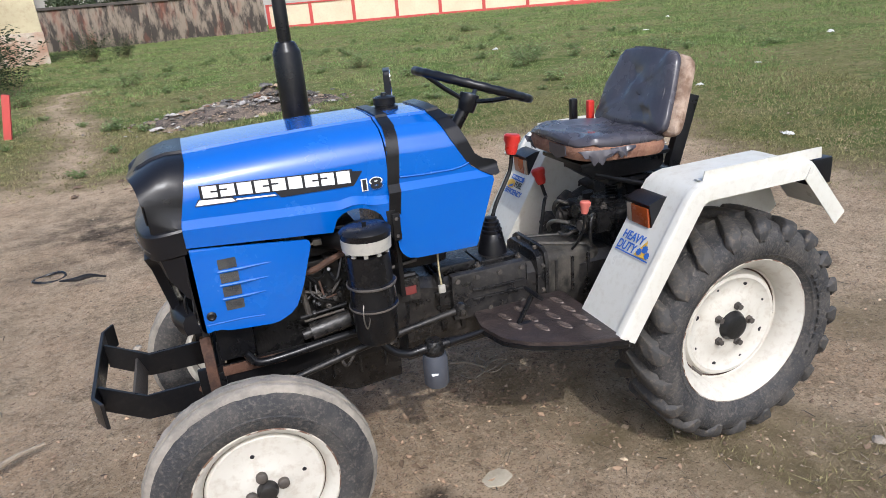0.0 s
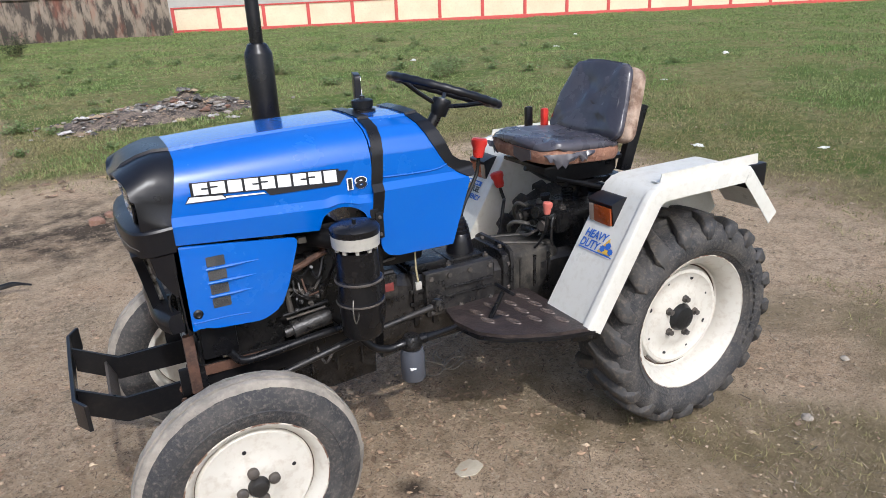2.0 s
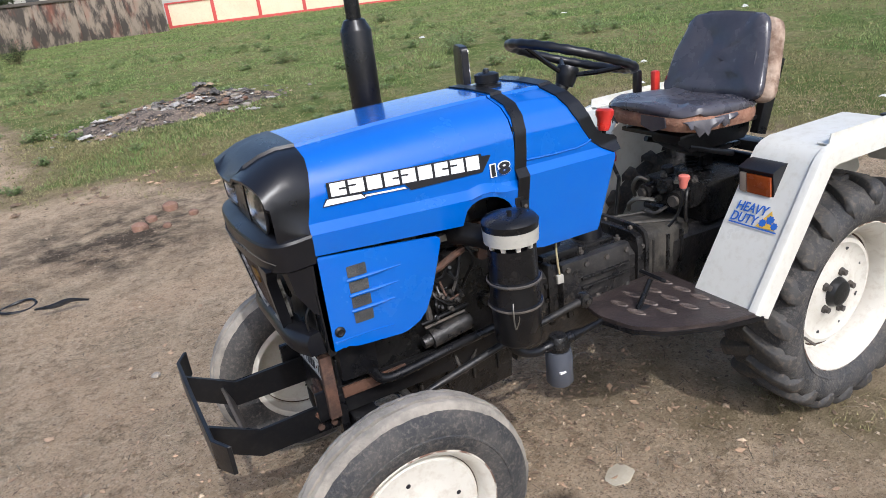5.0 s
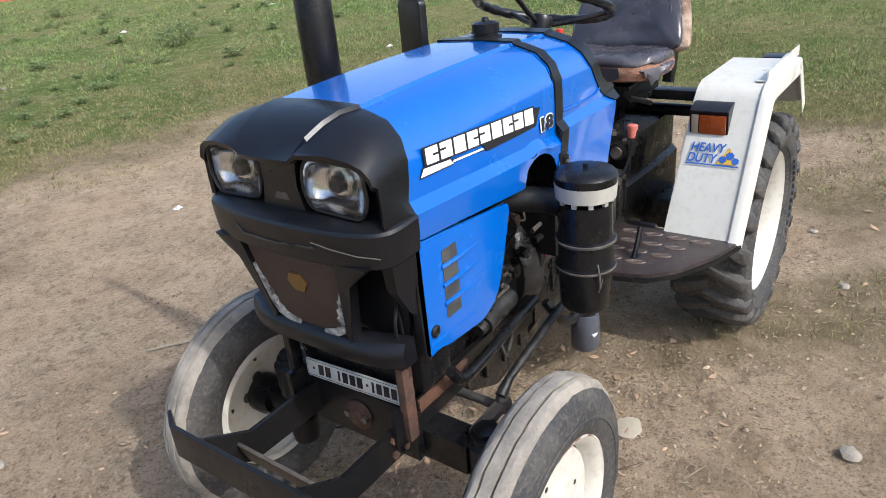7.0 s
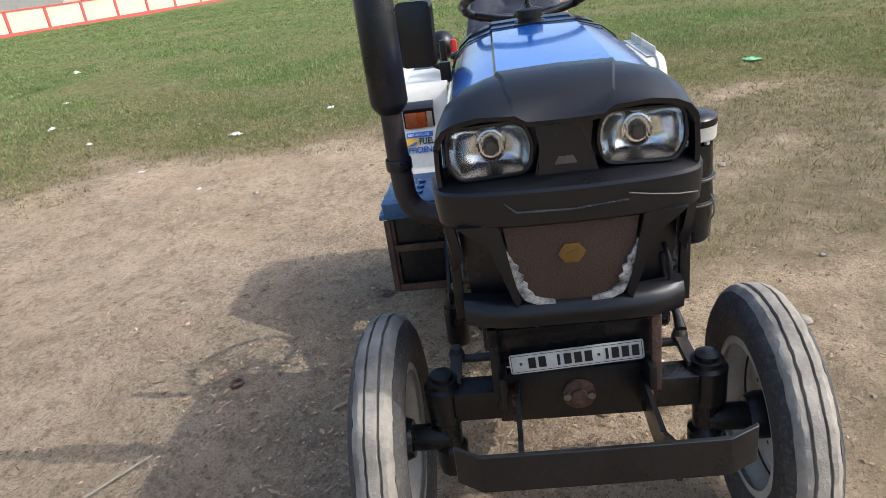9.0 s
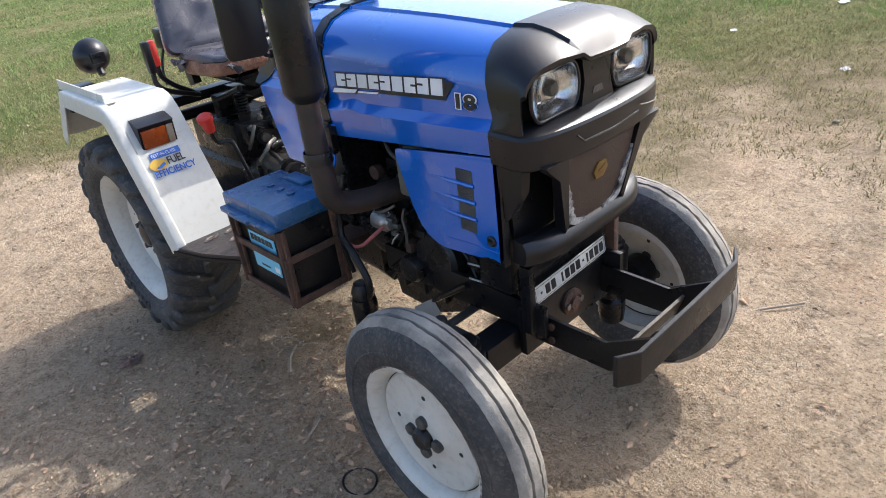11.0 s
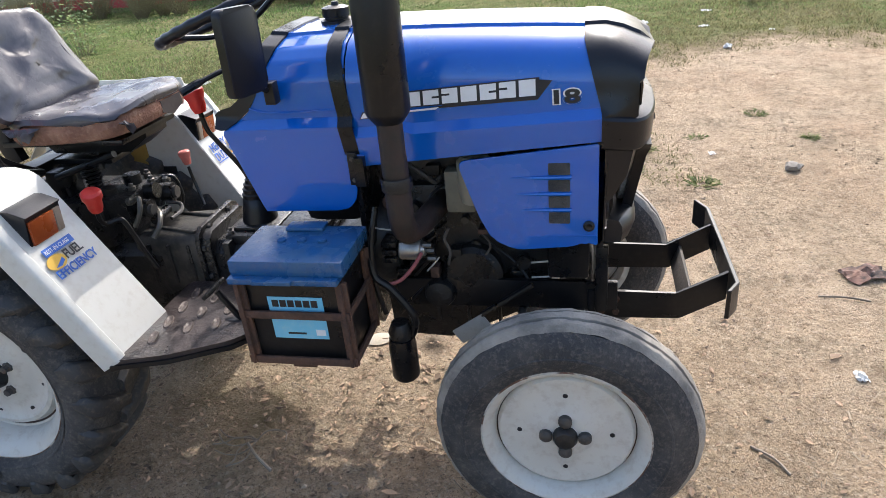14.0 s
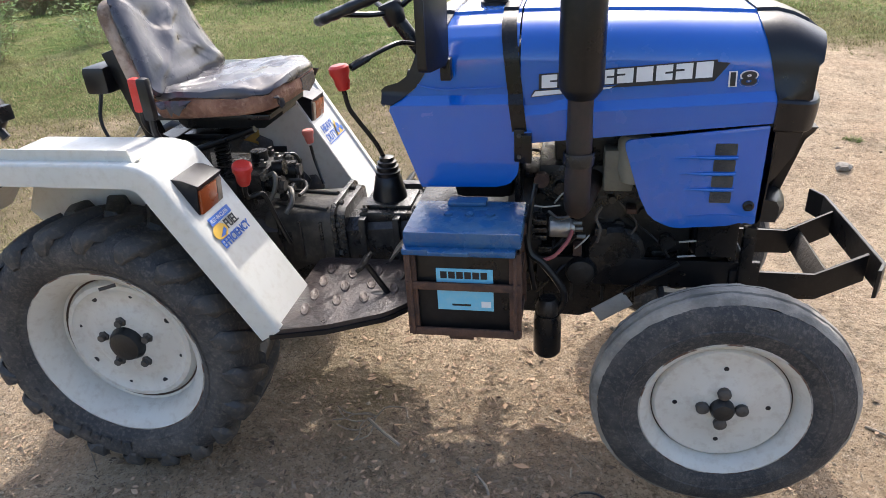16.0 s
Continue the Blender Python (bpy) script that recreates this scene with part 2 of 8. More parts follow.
# ---- mesh helpers ----
def link_mesh(name, bm, material, parent=None, label="", smooth=40):
    bmesh.ops.recalc_face_normals(bm, faces=bm.faces)
    me = bpy.data.meshes.new(name)
    bm.to_mesh(me)
    bm.free()
    me.materials.append(material)
    if smooth:
        me.shade_smooth()
        me.set_sharp_from_angle(angle=radians(smooth))
    ob = new(name, me)
    ob.parent = parent
    if label:
        tagged(ob, label)
    return ob


def part(name, bm, material, parent, label="", smooth=40):
    return link_mesh(name, bm, material, parent, label, smooth)


def box(bm, x0, x1, y0, y1, z0, z1, bevel=0.0, m=None):
    c = Vector(((x0 + x1) / 2, (y0 + y1) / 2, (z0 + z1) / 2))
    mm = Matrix.Translation(c) @ Matrix.Diagonal((x1 - x0, y1 - y0, z1 - z0, 1))
    got = bmesh.ops.create_cube(bm, size=1, matrix=(m @ mm) if m else mm)
    if bevel:
        es = list({e for v in got["verts"] for e in v.link_edges})
        bmesh.ops.bevel(bm, geom=es, offset=bevel, segments=2, affect="EDGES", profile=0.6)
    return bm


def rbox(x0, x1, y0, y1, z0, z1, bevel=0.004, m=None):
    return box(bmesh.new(), x0, x1, y0, y1, z0, z1, bevel, m)


def lathe(bm, profile, n, m, closed=False):
    """Turn (radius, height) pairs round the local z axis."""
    rings = []
    for r, h in profile:
        if r < 1e-5:
            rings.append([bm.verts.new(m @ Vector((0, 0, h)))])
        else:
            rings.append([bm.verts.new(m @ Vector((r * math.cos(2 * math.pi * i / n), r * math.sin(2 * math.pi * i / n), h))) for i in range(n)])
    pairs = list(zip(rings, rings[1:])) + ([(rings[-1], rings[0])] if closed else [])
    for a, b in pairs:
        for i in range(n):
            j = (i + 1) % n
            if len(a) == 1 and len(b) == 1:
                continue
            if len(a) == 1:
                bm.faces.new((a[0], b[i], b[j]))
            elif len(b) == 1:
                bm.faces.new((a[i], b[0], a[j]))
            else:
                bm.faces.new((a[i], b[i], b[j], a[j]))
    return bm


def axis_to(p, q):
    """A matrix whose z axis runs from p to q, at p."""
    d = Vector(q) - Vector(p)
    return Matrix.Translation(p) @ d.to_track_quat("Z", "Y").to_matrix().to_4x4()


def rod(bm, p, q, r, n=12, r2=None):
    h = (Vector(q) - Vector(p)).length
    r2 = r if r2 is None else r2
    return lathe(bm, [(0, 0), (r, 0), (r2, h), (0, h)], n, axis_to(p, q))


def tube(bm, pts, r, n=10):
    """A round pipe along points, with caps."""
    pts = [Vector(p) for p in pts]
    rings, side = [], None
    for i, p in enumerate(pts):
        d = (pts[min(i + 1, len(pts) - 1)] - pts[max(i - 1, 0)]).normalized()
        if side is None:
            side = d.orthogonal().normalized()
        side = (side - d * side.dot(d)).normalized()
        up = d.cross(side)
        rr = r[i] if isinstance(r, (list, tuple)) else r
        rings.append([bm.verts.new(p + rr * (math.cos(2 * math.pi * k / n) * side + math.sin(2 * math.pi * k / n) * up)) for k in range(n)])
    for a, b in zip(rings, rings[1:]):
        for k in range(n):
            bm.faces.new((a[k], a[(k + 1) % n], b[(k + 1) % n], b[k]))
    bm.faces.new(rings[0][::-1])
    bm.faces.new(rings[-1])
    return bm


def smooth_path(pts, steps=6):
    """Points along a smooth line through pts."""
    p = [Vector(a) for a in pts]
    p = [2 * p[0] - p[1]] + p + [2 * p[-1] - p[-2]]
    out = []
    for i in range(1, len(p) - 2):
        for s in range(steps):
            t = s / steps
            a, b, c, d = p[i - 1], p[i], p[i + 1], p[i + 2]
            out.append(0.5 * ((2 * b) + (c - a) * t + (2 * a - 5 * b + 4 * c - d) * t * t + (3 * b - a - 3 * c + d) * t ** 3))
    return out + [p[-2]]


def prism(bm, poly, d0, d1, m, bevel=0.0):
    """A flat outline in the local xy plane, thick from d0 to d1 along z."""
    a = [bm.verts.new(m @ Vector((x, y, d0))) for x, y in poly]
    b = [bm.verts.new(m @ Vector((x, y, d1))) for x, y in poly]
    fs = [bm.faces.new(a[::-1]), bm.faces.new(b)]
    n = len(poly)
    for i in range(n):
        fs.append(bm.faces.new((a[i], a[(i + 1) % n], b[(i + 1) % n], b[i])))
    if bevel:
        es = list(fs[1].edges)
        bmesh.ops.bevel(bm, geom=es, offset=bevel, segments=2, affect="EDGES", profile=0.6)
    return bm


def loft(bm, rings, caps=False, closed=False):
    vs = [[bm.verts.new(p) for p in ring] for ring in rings]
    n = len(vs[0])
    for a, b in zip(vs, vs[1:]):
        for i in range(n if closed else n - 1):
            j = (i + 1) % n
            bm.faces.new((a[i], a[j], b[j], b[i]))
    if caps:
        bm.faces.new(vs[0][::-1])
        bm.faces.new(vs[-1])
    return bm


def solid(bm, t):
    """Give an open sheet a thickness."""
    bmesh.ops.recalc_face_normals(bm, faces=bm.faces)
    bmesh.ops.solidify(bm, geom=bm.faces[:], thickness=t)
    return bm


def round_poly(pts, r, seg=4):
    """Round the corners of an outline."""
    out = []
    n = len(pts)
    for i in range(n):
        a, b, c = Vector(pts[i - 1]), Vector(pts[i]), Vector(pts[(i + 1) % n])
        u, v = (a - b), (c - b)
        k = min(r, u.length * 0.45, v.length * 0.45)
        s, e = b + u.normalized() * k, b + v.normalized() * k
        for j in range(seg + 1):
            t = j / seg
            q = (1 - t) ** 2 * s + 2 * t * (1 - t) * b + t * t * e
            out.append((q.x, q.y))
    return out


# frames for flat outlines: local x, y, z -> world
SIDE_L = Matrix(((1, 0, 0, 0), (0, 0, 1, 0), (0, 1, 0, 0), (0, 0, 0, 1)))      # x, z in the drawing; depth along +y
SIDE_R = Matrix(((1, 0, 0, 0), (0, 0, -1, 0), (0, 1, 0, 0), (0, 0, 0, 1)))     # depth along -y
FRONT = Matrix(((0, 0, 1, 0), (1, 0, 0, 0), (0, 1, 0, 0), (0, 0, 0, 1)))       # y, z in the drawing; depth along +x
TOP = Matrix.Identity(4)


def lettering(text, size, m, material, parent, name="lettering", shear=0.0, depth=0.0006, stretch=1.0, bold=0.0):
    cu = bpy.data.curves.new("text", "FONT")
    cu.body, cu.size, cu.shear, cu.extrude, cu.offset = text, size, shear, depth, bold
    cu.align_x = "LEFT"
    tmp = bpy.data.objects.new("text", cu)
    scene.collection.objects.link(tmp)
    bpy.context.view_layer.update()
    me = bpy.data.meshes.new_from_object(tmp.evaluated_get(bpy.context.evaluated_depsgraph_get()))
    bpy.data.objects.remove(tmp)
    me.transform(m @ Matrix.Diagonal((stretch, 1, 1, 1)))
    me.materials.clear()
    me.materials.append(material)
    ob = new(name, me)
    ob.parent = parent
    return ob

# ---- ground ----
rng = np.random.default_rng(7)
WAVES = [(rng.uniform(-1, 1, 2) * f, rng.uniform(0, 6.28), a) for f, a, k in
         ((0.35, 0.05, 4), (1.2, 0.012, 6), (3.5, 0.004, 8), (9.0, 0.0024, 10), (22.0, 0.0026, 12), (60.0, 0.0021, 12), (110.0, 0.0012, 12)) for _ in range(k)]


def relief(x, y):
    h = np.zeros_like(x)
    for (a, b), ph, amp in WAVES:
        h += amp * 0.6 * np.sin(a * x + b * y + ph)
    r = np.hypot(x - 0.8, y)
    return h * np.clip((r - 0.2) / 3.0, 0.4, 1.0) - 0.004


def turf(x, y):
    """How far a place lies inside the grass: below 0 is bare earth, in metres."""
    wob = 0.35 * np.sin(1.3 * x + 0.7) + 0.3 * np.sin(1.9 * y + 1.1) + 0.2 * np.sin(3.1 * x - 2.2 * y) + 0.12 * np.sin(6.3 * x + 5.1 * y)
    far_side = -4.3 - y - 0.25 * np.clip(x, -3, 6) + 0.0
    near_side = y - 3.3 - 0.45 * np.clip((x - 0.3) / 0.8, 0, 1) - 0.32 * np.clip(x, -3, 5)
    behind = -2.5 - x - 0.12 * np.abs(y)
    field = np.maximum(np.maximum(far_side, near_side), behind) + wob * 0.7
    # thin dry growth behind the tractor's left wheel
    thin = 1.05 - 0.75 * np.hypot((x + 1.2) / 1.80, (y - 2.4) / 1.45) + 0.3 * wob + 0.25 * np.sin(4.1 * x + 2.7 * y)
    field = np.maximum(field, np.minimum(thin, 0.33))
    # a trodden footpath through the grass
    track = np.abs(x - 3.0 + 0.08 * (y + 6.0) + 0.25 * np.sin(0.6 * y)) - 0.16 + 0.1 * np.sin(2.1 * y)
    return np.where((y < -4.0) & (y > -16), np.minimum(field, track * 2.0 + 0.15), field)


N = 600
u = np.linspace(-1, 1, N)
line = np.sinh(7.6 * u) / np.sinh(7.6) * 900
gx, gy = np.meshgrid(line + 0.7, line, indexing="ij")
gx, gy = gx.ravel(), gy.ravel()
gz = relief(gx, gy) * np.clip(1.6 - np.hypot(gx, gy) / 120, 0, 1)
idx = np.arange(N * N).reshape(N, N)
quads = np.stack([idx[:-1, :-1], idx[1:, :-1], idx[1:, 1:], idx[:-1, 1:]], -1).reshape(-1, 4)
ground_mesh = bpy.data.meshes.new("ground")
ground_mesh.from_pydata(np.stack([gx, gy, gz], 1).tolist(), [], quads.tolist())
ground_mesh.shade_smooth()
cover = ground_mesh.attributes.new("cover", "FLOAT", "POINT")
cover.data.foreach_set("value", np.clip(turf(gx, gy) * 0.32 + 0.51, 0, 1).astype(np.float32))
soot = ground_mesh.attributes.new("soot", "FLOAT", "POINT")
spots = ((2.0, -3.6, 0.9, 1.0), (1.2, -4.2, 0.7, 0.6), (0.3, -8.8, 1.2, 1.0), (1.2, -8.3, 0.9, 0.7), (2.7, -3.0, 0.5, 0.5), (1.06, 0.32, 0.06, 1.0))
sv = np.zeros_like(gx)
for sx, sy, sr, sa in spots:
    sv = np.maximum(sv, sa * np.exp(-((gx - sx) ** 2 + (gy - sy) ** 2) / sr ** 2))
soot.data.foreach_set("value", sv.astype(np.float32))


def ground_material():
    m = bpy.data.materials.new("earth_and_turf")
    m.use_nodes = True
    nt = m.node_tree
    p = nt.nodes["Principled BSDF"]
    tc = nt.nodes.new("ShaderNodeTexCoord")

    def tex(s, d=5, r=0.6):
        n = nt.nodes.new("ShaderNodeTexNoise")
        n.inputs["Scale"].default_value, n.inputs["Detail"].default_value, n.inputs["Roughness"].default_value = s, d, r
        nt.links.new(tc.outputs["Object"], n.inputs["Vector"])
        return n.outputs["Fac"]

    def rng_(src, a, b, c=0.0, d=1.0):
        r = nt.nodes.new("ShaderNodeMapRange")
        for k, v in (("From Min", a), ("From Max", b), ("To Min", c), ("To Max", d)):
            r.inputs[k].default_value = v
        nt.links.new(src, r.inputs["Value"])
        return r.outputs["Result"]

    def mix(f, a, b):
        x = nt.nodes.new("ShaderNodeMix")
        x.data_type = "RGBA"
        nt.links.new(f, x.inputs[0])
        for s, v in ((x.inputs[6], a), (x.inputs[7], b)):
            if isinstance(v, tuple):
                s.default_value = (*v, 1)
            else:
                nt.links.new(v, s)
        return x.outputs[2]

    def math2(op, a, b):
        x = nt.nodes.new("ShaderNodeMath")
        x.operation = op
        for s, v in ((x.inputs[0], a), (x.inputs[1], b)):
            if isinstance(v, float):
                s.default_value = v
            else:
                nt.links.new(v, s)
        return x.outputs[0]

    def attr(name):
        a = nt.nodes.new("ShaderNodeAttribute")
        a.attribute_name = name
        return a.outputs["Fac"]

    earth = mix(rng_(tex(0.8), 0.35, 0.65), (0.630, 0.486, 0.333), (0.522, 0.389, 0.254))
    earth = mix(rng_(tex(1.15, 5, 0.6), 0.50, 0.66, 0, 0.6), earth, (0.53, 0.365, 0.235))
    earth = mix(rng_(tex(5.0, 8, 0.75), 0.47, 0.66, 0, 0.6), earth, (0.325, 0.235, 0.152))
    earth = mix(rng_(tex(17.0, 6, 0.75), 0.52, 0.62, 0, 0.65), earth, (0.245, 0.170, 0.106))
    earth = mix(rng_(tex(45.0, 6, 0.7), 0.52, 0.66, 0, 0.75), earth, (0.62, 0.50, 0.36))
    trod = math2("MULTIPLY", rng_(tex(1.9, 6, 0.7), 0.49, 0.60), rng_(tex(34.0, 7, 0.8), 0.44, 0.56))
    earth = mix(math2("MULTIPLY", trod, 0.5), earth, (0.215, 0.178, 0.118))
    earth = mix(rng_(tex(110.0, 3, 0.7), 0.54, 0.63, 0, 0.7), earth, (0.13, 0.096, 0.066))
    earth = mix(rng_(tex(60.0, 5, 0.8), 0.56, 0.64, 0, 0.6), earth, (0.72, 0.60, 0.45))
    dry = mix(rng_(tex(9.0, 6, 0.7), 0.4, 0.65), (0.320, 0.252, 0.155), (0.215, 0.172, 0.098))
    # turf base is darkened in colour for the shade between grass blades
    green = mix(rng_(tex(0.35, 4, 0.6), 0.42, 0.58), (0.118, 0.158, 0.046), (0.215, 0.195, 0.086))
    green = mix(rng_(tex(1.3, 6, 0.7), 0.5, 0.64, 0, 0.7), green, (0.28, 0.24, 0.13))
    green = mix(rng_(tex(14.0, 6, 0.7), 0.47, 0.62, 0, 0.7), green, (0.085, 0.115, 0.036))
    green = mix(rng_(tex(6.0, 6, 0.7), 0.53, 0.66, 0, 0.6), green, (0.30, 0.29, 0.12))
    cov = math2("ADD", attr("cover"), math2("SUBTRACT", math2("MULTIPLY", tex(2.4, 6, 0.65), 0.5), 0.25))
    col = mix(rng_(cov, 0.47, 0.62), earth, dry)
    col = mix(rng_(cov, 0.66, 0.84), col, green)
    char = math2("MULTIPLY", attr("soot"), rng_(tex(3.5, 7, 0.7), 0.35, 0.6))
    col = mix(rng_(char, 0.1, 0.75, 0, 0.85), col, (0.035, 0.03, 0.026))
    nt.links.new(col, p.inputs["Base Color"])
    p.inputs["Roughness"].default_value = 0.95
    p.inputs["Specular IOR Level"].default_value = 0.04
    b = nt.nodes.new("ShaderNodeBump")
    b.inputs["Strength"].default_value, b.inputs["Distance"].default_value = 1.0, 0.03
    nt.links.new(math2("ADD", math2("ADD", tex(38.0, 8, 0.8), math2("MULTIPLY", tex(150.0, 4, 0.8), 0.35)), math2("MULTIPLY", tex(7.0, 4, 0.6), 1.2)), b.inputs["Height"])
    nt.links.new(b.outputs["Normal"], p.inputs["Normal"])
    return m


ground_mesh.materials.append(ground_material())
ground = tagged(new("ground", ground_mesh), "dry trodden earth yard running into patchy green grass", "ground", kind="structure")


def zat(x, y):
    return float(relief(np.array([float(x)]), np.array([float(y)]))[0])


# ---- boundary walls ----
def pier_wall(name, a, b, height, thick, step, parent_label, category):
    """A painted boundary wall: cream panels framed by red posts, a red plinth and a red coping."""
    a, b = Vector(a), Vector(b)
    d = b - a
    yaw = math.atan2(d.y, d.x)
    m = Matrix.Translation((a.x, a.y, 0)) @ Matrix.Rotation(yaw, 4, "Z")
    n = max(1, round(d.length / step))
    w = d.length / n
    wall = link_mesh(name, rbox(0, d.length, -thick / 2, thick / 2, -0.3, height - 0.1, 0, m), WALLCREAM, None)
    tagged(wall, parent_label, category, kind="structure")
    part("plinth", rbox(-0.1, d.length + 0.1, -thick / 2 - 0.04, thick / 2 + 0.04, -0.3, 0.2, 0.01, m), WALLRED, wall, "red painted plinth")
    part("coping", rbox(-0.1, d.length + 0.1, -thick / 2 - 0.05, thick / 2 + 0.05, height - 0.1, height, 0.01, m), WALLRED, wall, "red painted coping")
    proto = rbox(-0.11, 0.11, -thick / 2 - 0.05, thick / 2 + 0.05, 0.2, height - 0.1, 0.01)
    first = None
    for i in range(n + 1):
        if first is None:
            ob = part("post", proto, WALLRED, wall)
            first = ob
        else:
            ob = new("post", first.data)
            ob.parent = wall
        ob.matrix_basis = m @ Matrix.Translation((i * w, 0, 0))
    return wall


pier_wall("wall_west", (-5.2, -48.2), (-62, -24), 1.62, 0.24, 2.9, "long boundary wall of cream panels with red posts and trim", "boundary wall")
pier_wall("wall_east", (-46, 8.6), (-2.0, 13.2), 1.9, 0.24, 2.6, "cream boundary wall with red plinth and posts behind weeds", "boundary wall")

old = link_mesh("wall_old", rbox(-4.6, 30, -0.18, 0.18, -0.3, 2.35, 0.01, Matrix.Translation((0, -45.8, 0)) @ Matrix.Rotation(radians(-4), 4, "Z")), OLDPLASTER)
tagged(old, "old stained brick wall with peeling plaster and dark damp streaks", "brick wall", kind="structure")
om = Matrix.Translation((0, -45.8, 0)) @ Matrix.Rotation(radians(-4), 4, "Z")
part("coping", rbox(-4.7, 30, -0.28, 0.28, 2.35, 2.52, 0.02, om), OLDCOPING, old, "grey weathered coping")
post_mesh = None
for i in range(16):
    if post_mesh is None:
        ob = part("pier", rbox(-0.2, 0.2, 0.18, 0.30, -0.3, 2.35, 0.02), OLDPLASTER, old, "worn projecting pier")
        post_mesh = ob.data
    else:
        ob = new("pier", post_mesh)
        ob.parent = old
    ob.matrix_basis = om @ Matrix.Translation((-4.4 + i * 2.2, 0, 0))


# ---- the tractor ----
tractor = tagged(new("tractor"), "small blue tractor with cream fenders standing on bare earth", "tractor")


def hood_half(zb, zc, zt, wid=0.236):
    """One flank of the hood's cross-section, from the lower edge to the middle line."""
    return [(wid + 0.002, zb), (wid + 0.004, zb + 0.012), (wid + 0.006, zc - 0.011), (wid - 0.0125, zc + 0.009), (wid - 0.0135, zc + 0.045), (wid - 0.0165, zt - 0.098),
            (wid - 0.018, zt - 0.082), (wid - 0.036, zt - 0.045), (wid - 0.068, zt - 0.018), (wid - 0.112, zt - 0.004),
            (0.111, zt - 0.001), (0.106, zt + 0.006), (0.0, zt + 0.009)]


def hood_ring(x, zb_l, zb_r, zc, zt, wid=0.236):
    l, r = hood_half(zb_l, zc, zt, wid), hood_half(zb_r, zc, zt, wid)
    return [Vector((x, y, z)) for y, z in l] + [Vector((x, -y, z)) for y, z in r[-2::-1]]


def hood_top(x):
    return 1.163 - 0.018 * max(0.0, (x - 1.05) / 0.58) ** 1.8


def hood_lean(z):
    """How far the joint between hood and nose leans back at a height."""
    return 0.042 * max(0.0, min(1.0, (z - 0.97) / 0.16))


# front hood, with the wheel-arch shaped cut-out on one flank for the intake
bm = bmesh.new()
rings = []
xs = sorted(set([1.062, 1.08] + [1.085 + 0.0155 * i for i in range(11)] + [1.28, 1.38, 1.48, 1.56, 1.628]))
for x in xs:
    zb = 0.876 + 0.05 * (x - 1.06) / 0.57
    arch = 0.0
    if abs(x - 1.162) < 0.0775:
        arch = 0.062 * math.sqrt(1 - ((x - 1.162) / 0.0775) ** 2)
    rings.append(hood_ring(x, zb + arch, zb, max(0.957 + 0.030 * (x - 1.06) / 0.57, zb + arch + 0.024), hood_top(x)))
loft(bm, rings)
for v in bm.verts:
    v.co.x -= hood_lean(v.co.z) * max(0.0, (v.co.x - 1.38) / 0.248)
solid(bm, 0.004)
hood = part("hood", bm, BLUE, tractor, "glossy bright blue sheet-metal engine hood")

# rear cowl, with a slanted trailing edge that curls back at mid height
def cowl_edge(z):
    return float(np.interp(z, (0.765, 0.971, 0.989, 1.014, 1.055, 1.089, 1.172), (0.812, 0.742, 0.776, 0.811, 0.838, 0.857, 0.893)))


def trim_edge(z):
    return float(np.interp(z, (0.965, 1.009, 1.020, 1.037, 1.068, 1.105, 1.172), (0.727, 0.724, 0.768, 0.793, 0.808, 0.824, 0.858)))


def finer(ring, step):
    out = [ring[0]]
    for a, b in zip(ring, ring[1:]):
        k = max(1, int(math.ceil((b - a).length / step)))
        out += [a.lerp(b, (i + 1) / k) for i in range(k)]
    return out


bm = bmesh.new()
rings = []
flank = finer(hood_ring(1.058, 0.765, 0.765, 0.985, 1.163, 0.236), 0.011)
for k in range(7):
    f = k / 6
    ring = []
    for q in flank:
        p = q.copy()
        # the lower front corner is rounded off
        lift = max(0.0, min(p.z - 0.765, 0.055))
        p.x -= 0.055 - math.sqrt(max(0.0, 0.055 ** 2 - (0.055 - lift) ** 2))
        x = p.x + (cowl_edge(p.z) - p.x) * f
        ring.append(Vector((x, p.y * (1 - 0.015 * f), p.z - 0.004 * f)))
    rings.append(ring)
loft(bm, rings)
solid(bm, 0.004)
cowl = part("cowl", bm, BLUE, tractor, "blue cowl panel round the fuel tank")

# side creases pressed into the cowl
for s in (1, -1):
    bm = bmesh.new()
    tube(bm, [(1.03, s * 0.2258, 1.011), (0.95, s * 0.2245, 1.007), (0.87, s * 0.2235, 1.006), (0.838, s * 0.2228, 1.010), (0.816, s * 0.2222, 1.018)], 0.0024, 6)
    part("crease", bm, BLUE, cowl)

# strap across the hood
bm = bmesh.new()
rows = []
for x in (1.027, 1.062):
    ring = hood_ring(x, 0.905, 0.905, 0.985, hood_top(x), 0.236)
    rows.append([Vector((p.x + max(0.0, 1.14 - p.z) * 0.12 - 0.012, p.y * 1.012, p.z + (0.004 if p.z > 1.05 else 0))) for p in ring])
loft(bm, rows)
solid(bm, 0.003)
strap = part("hood_strap", bm, BLACK, tractor, "black rubber strip over the hood joint")
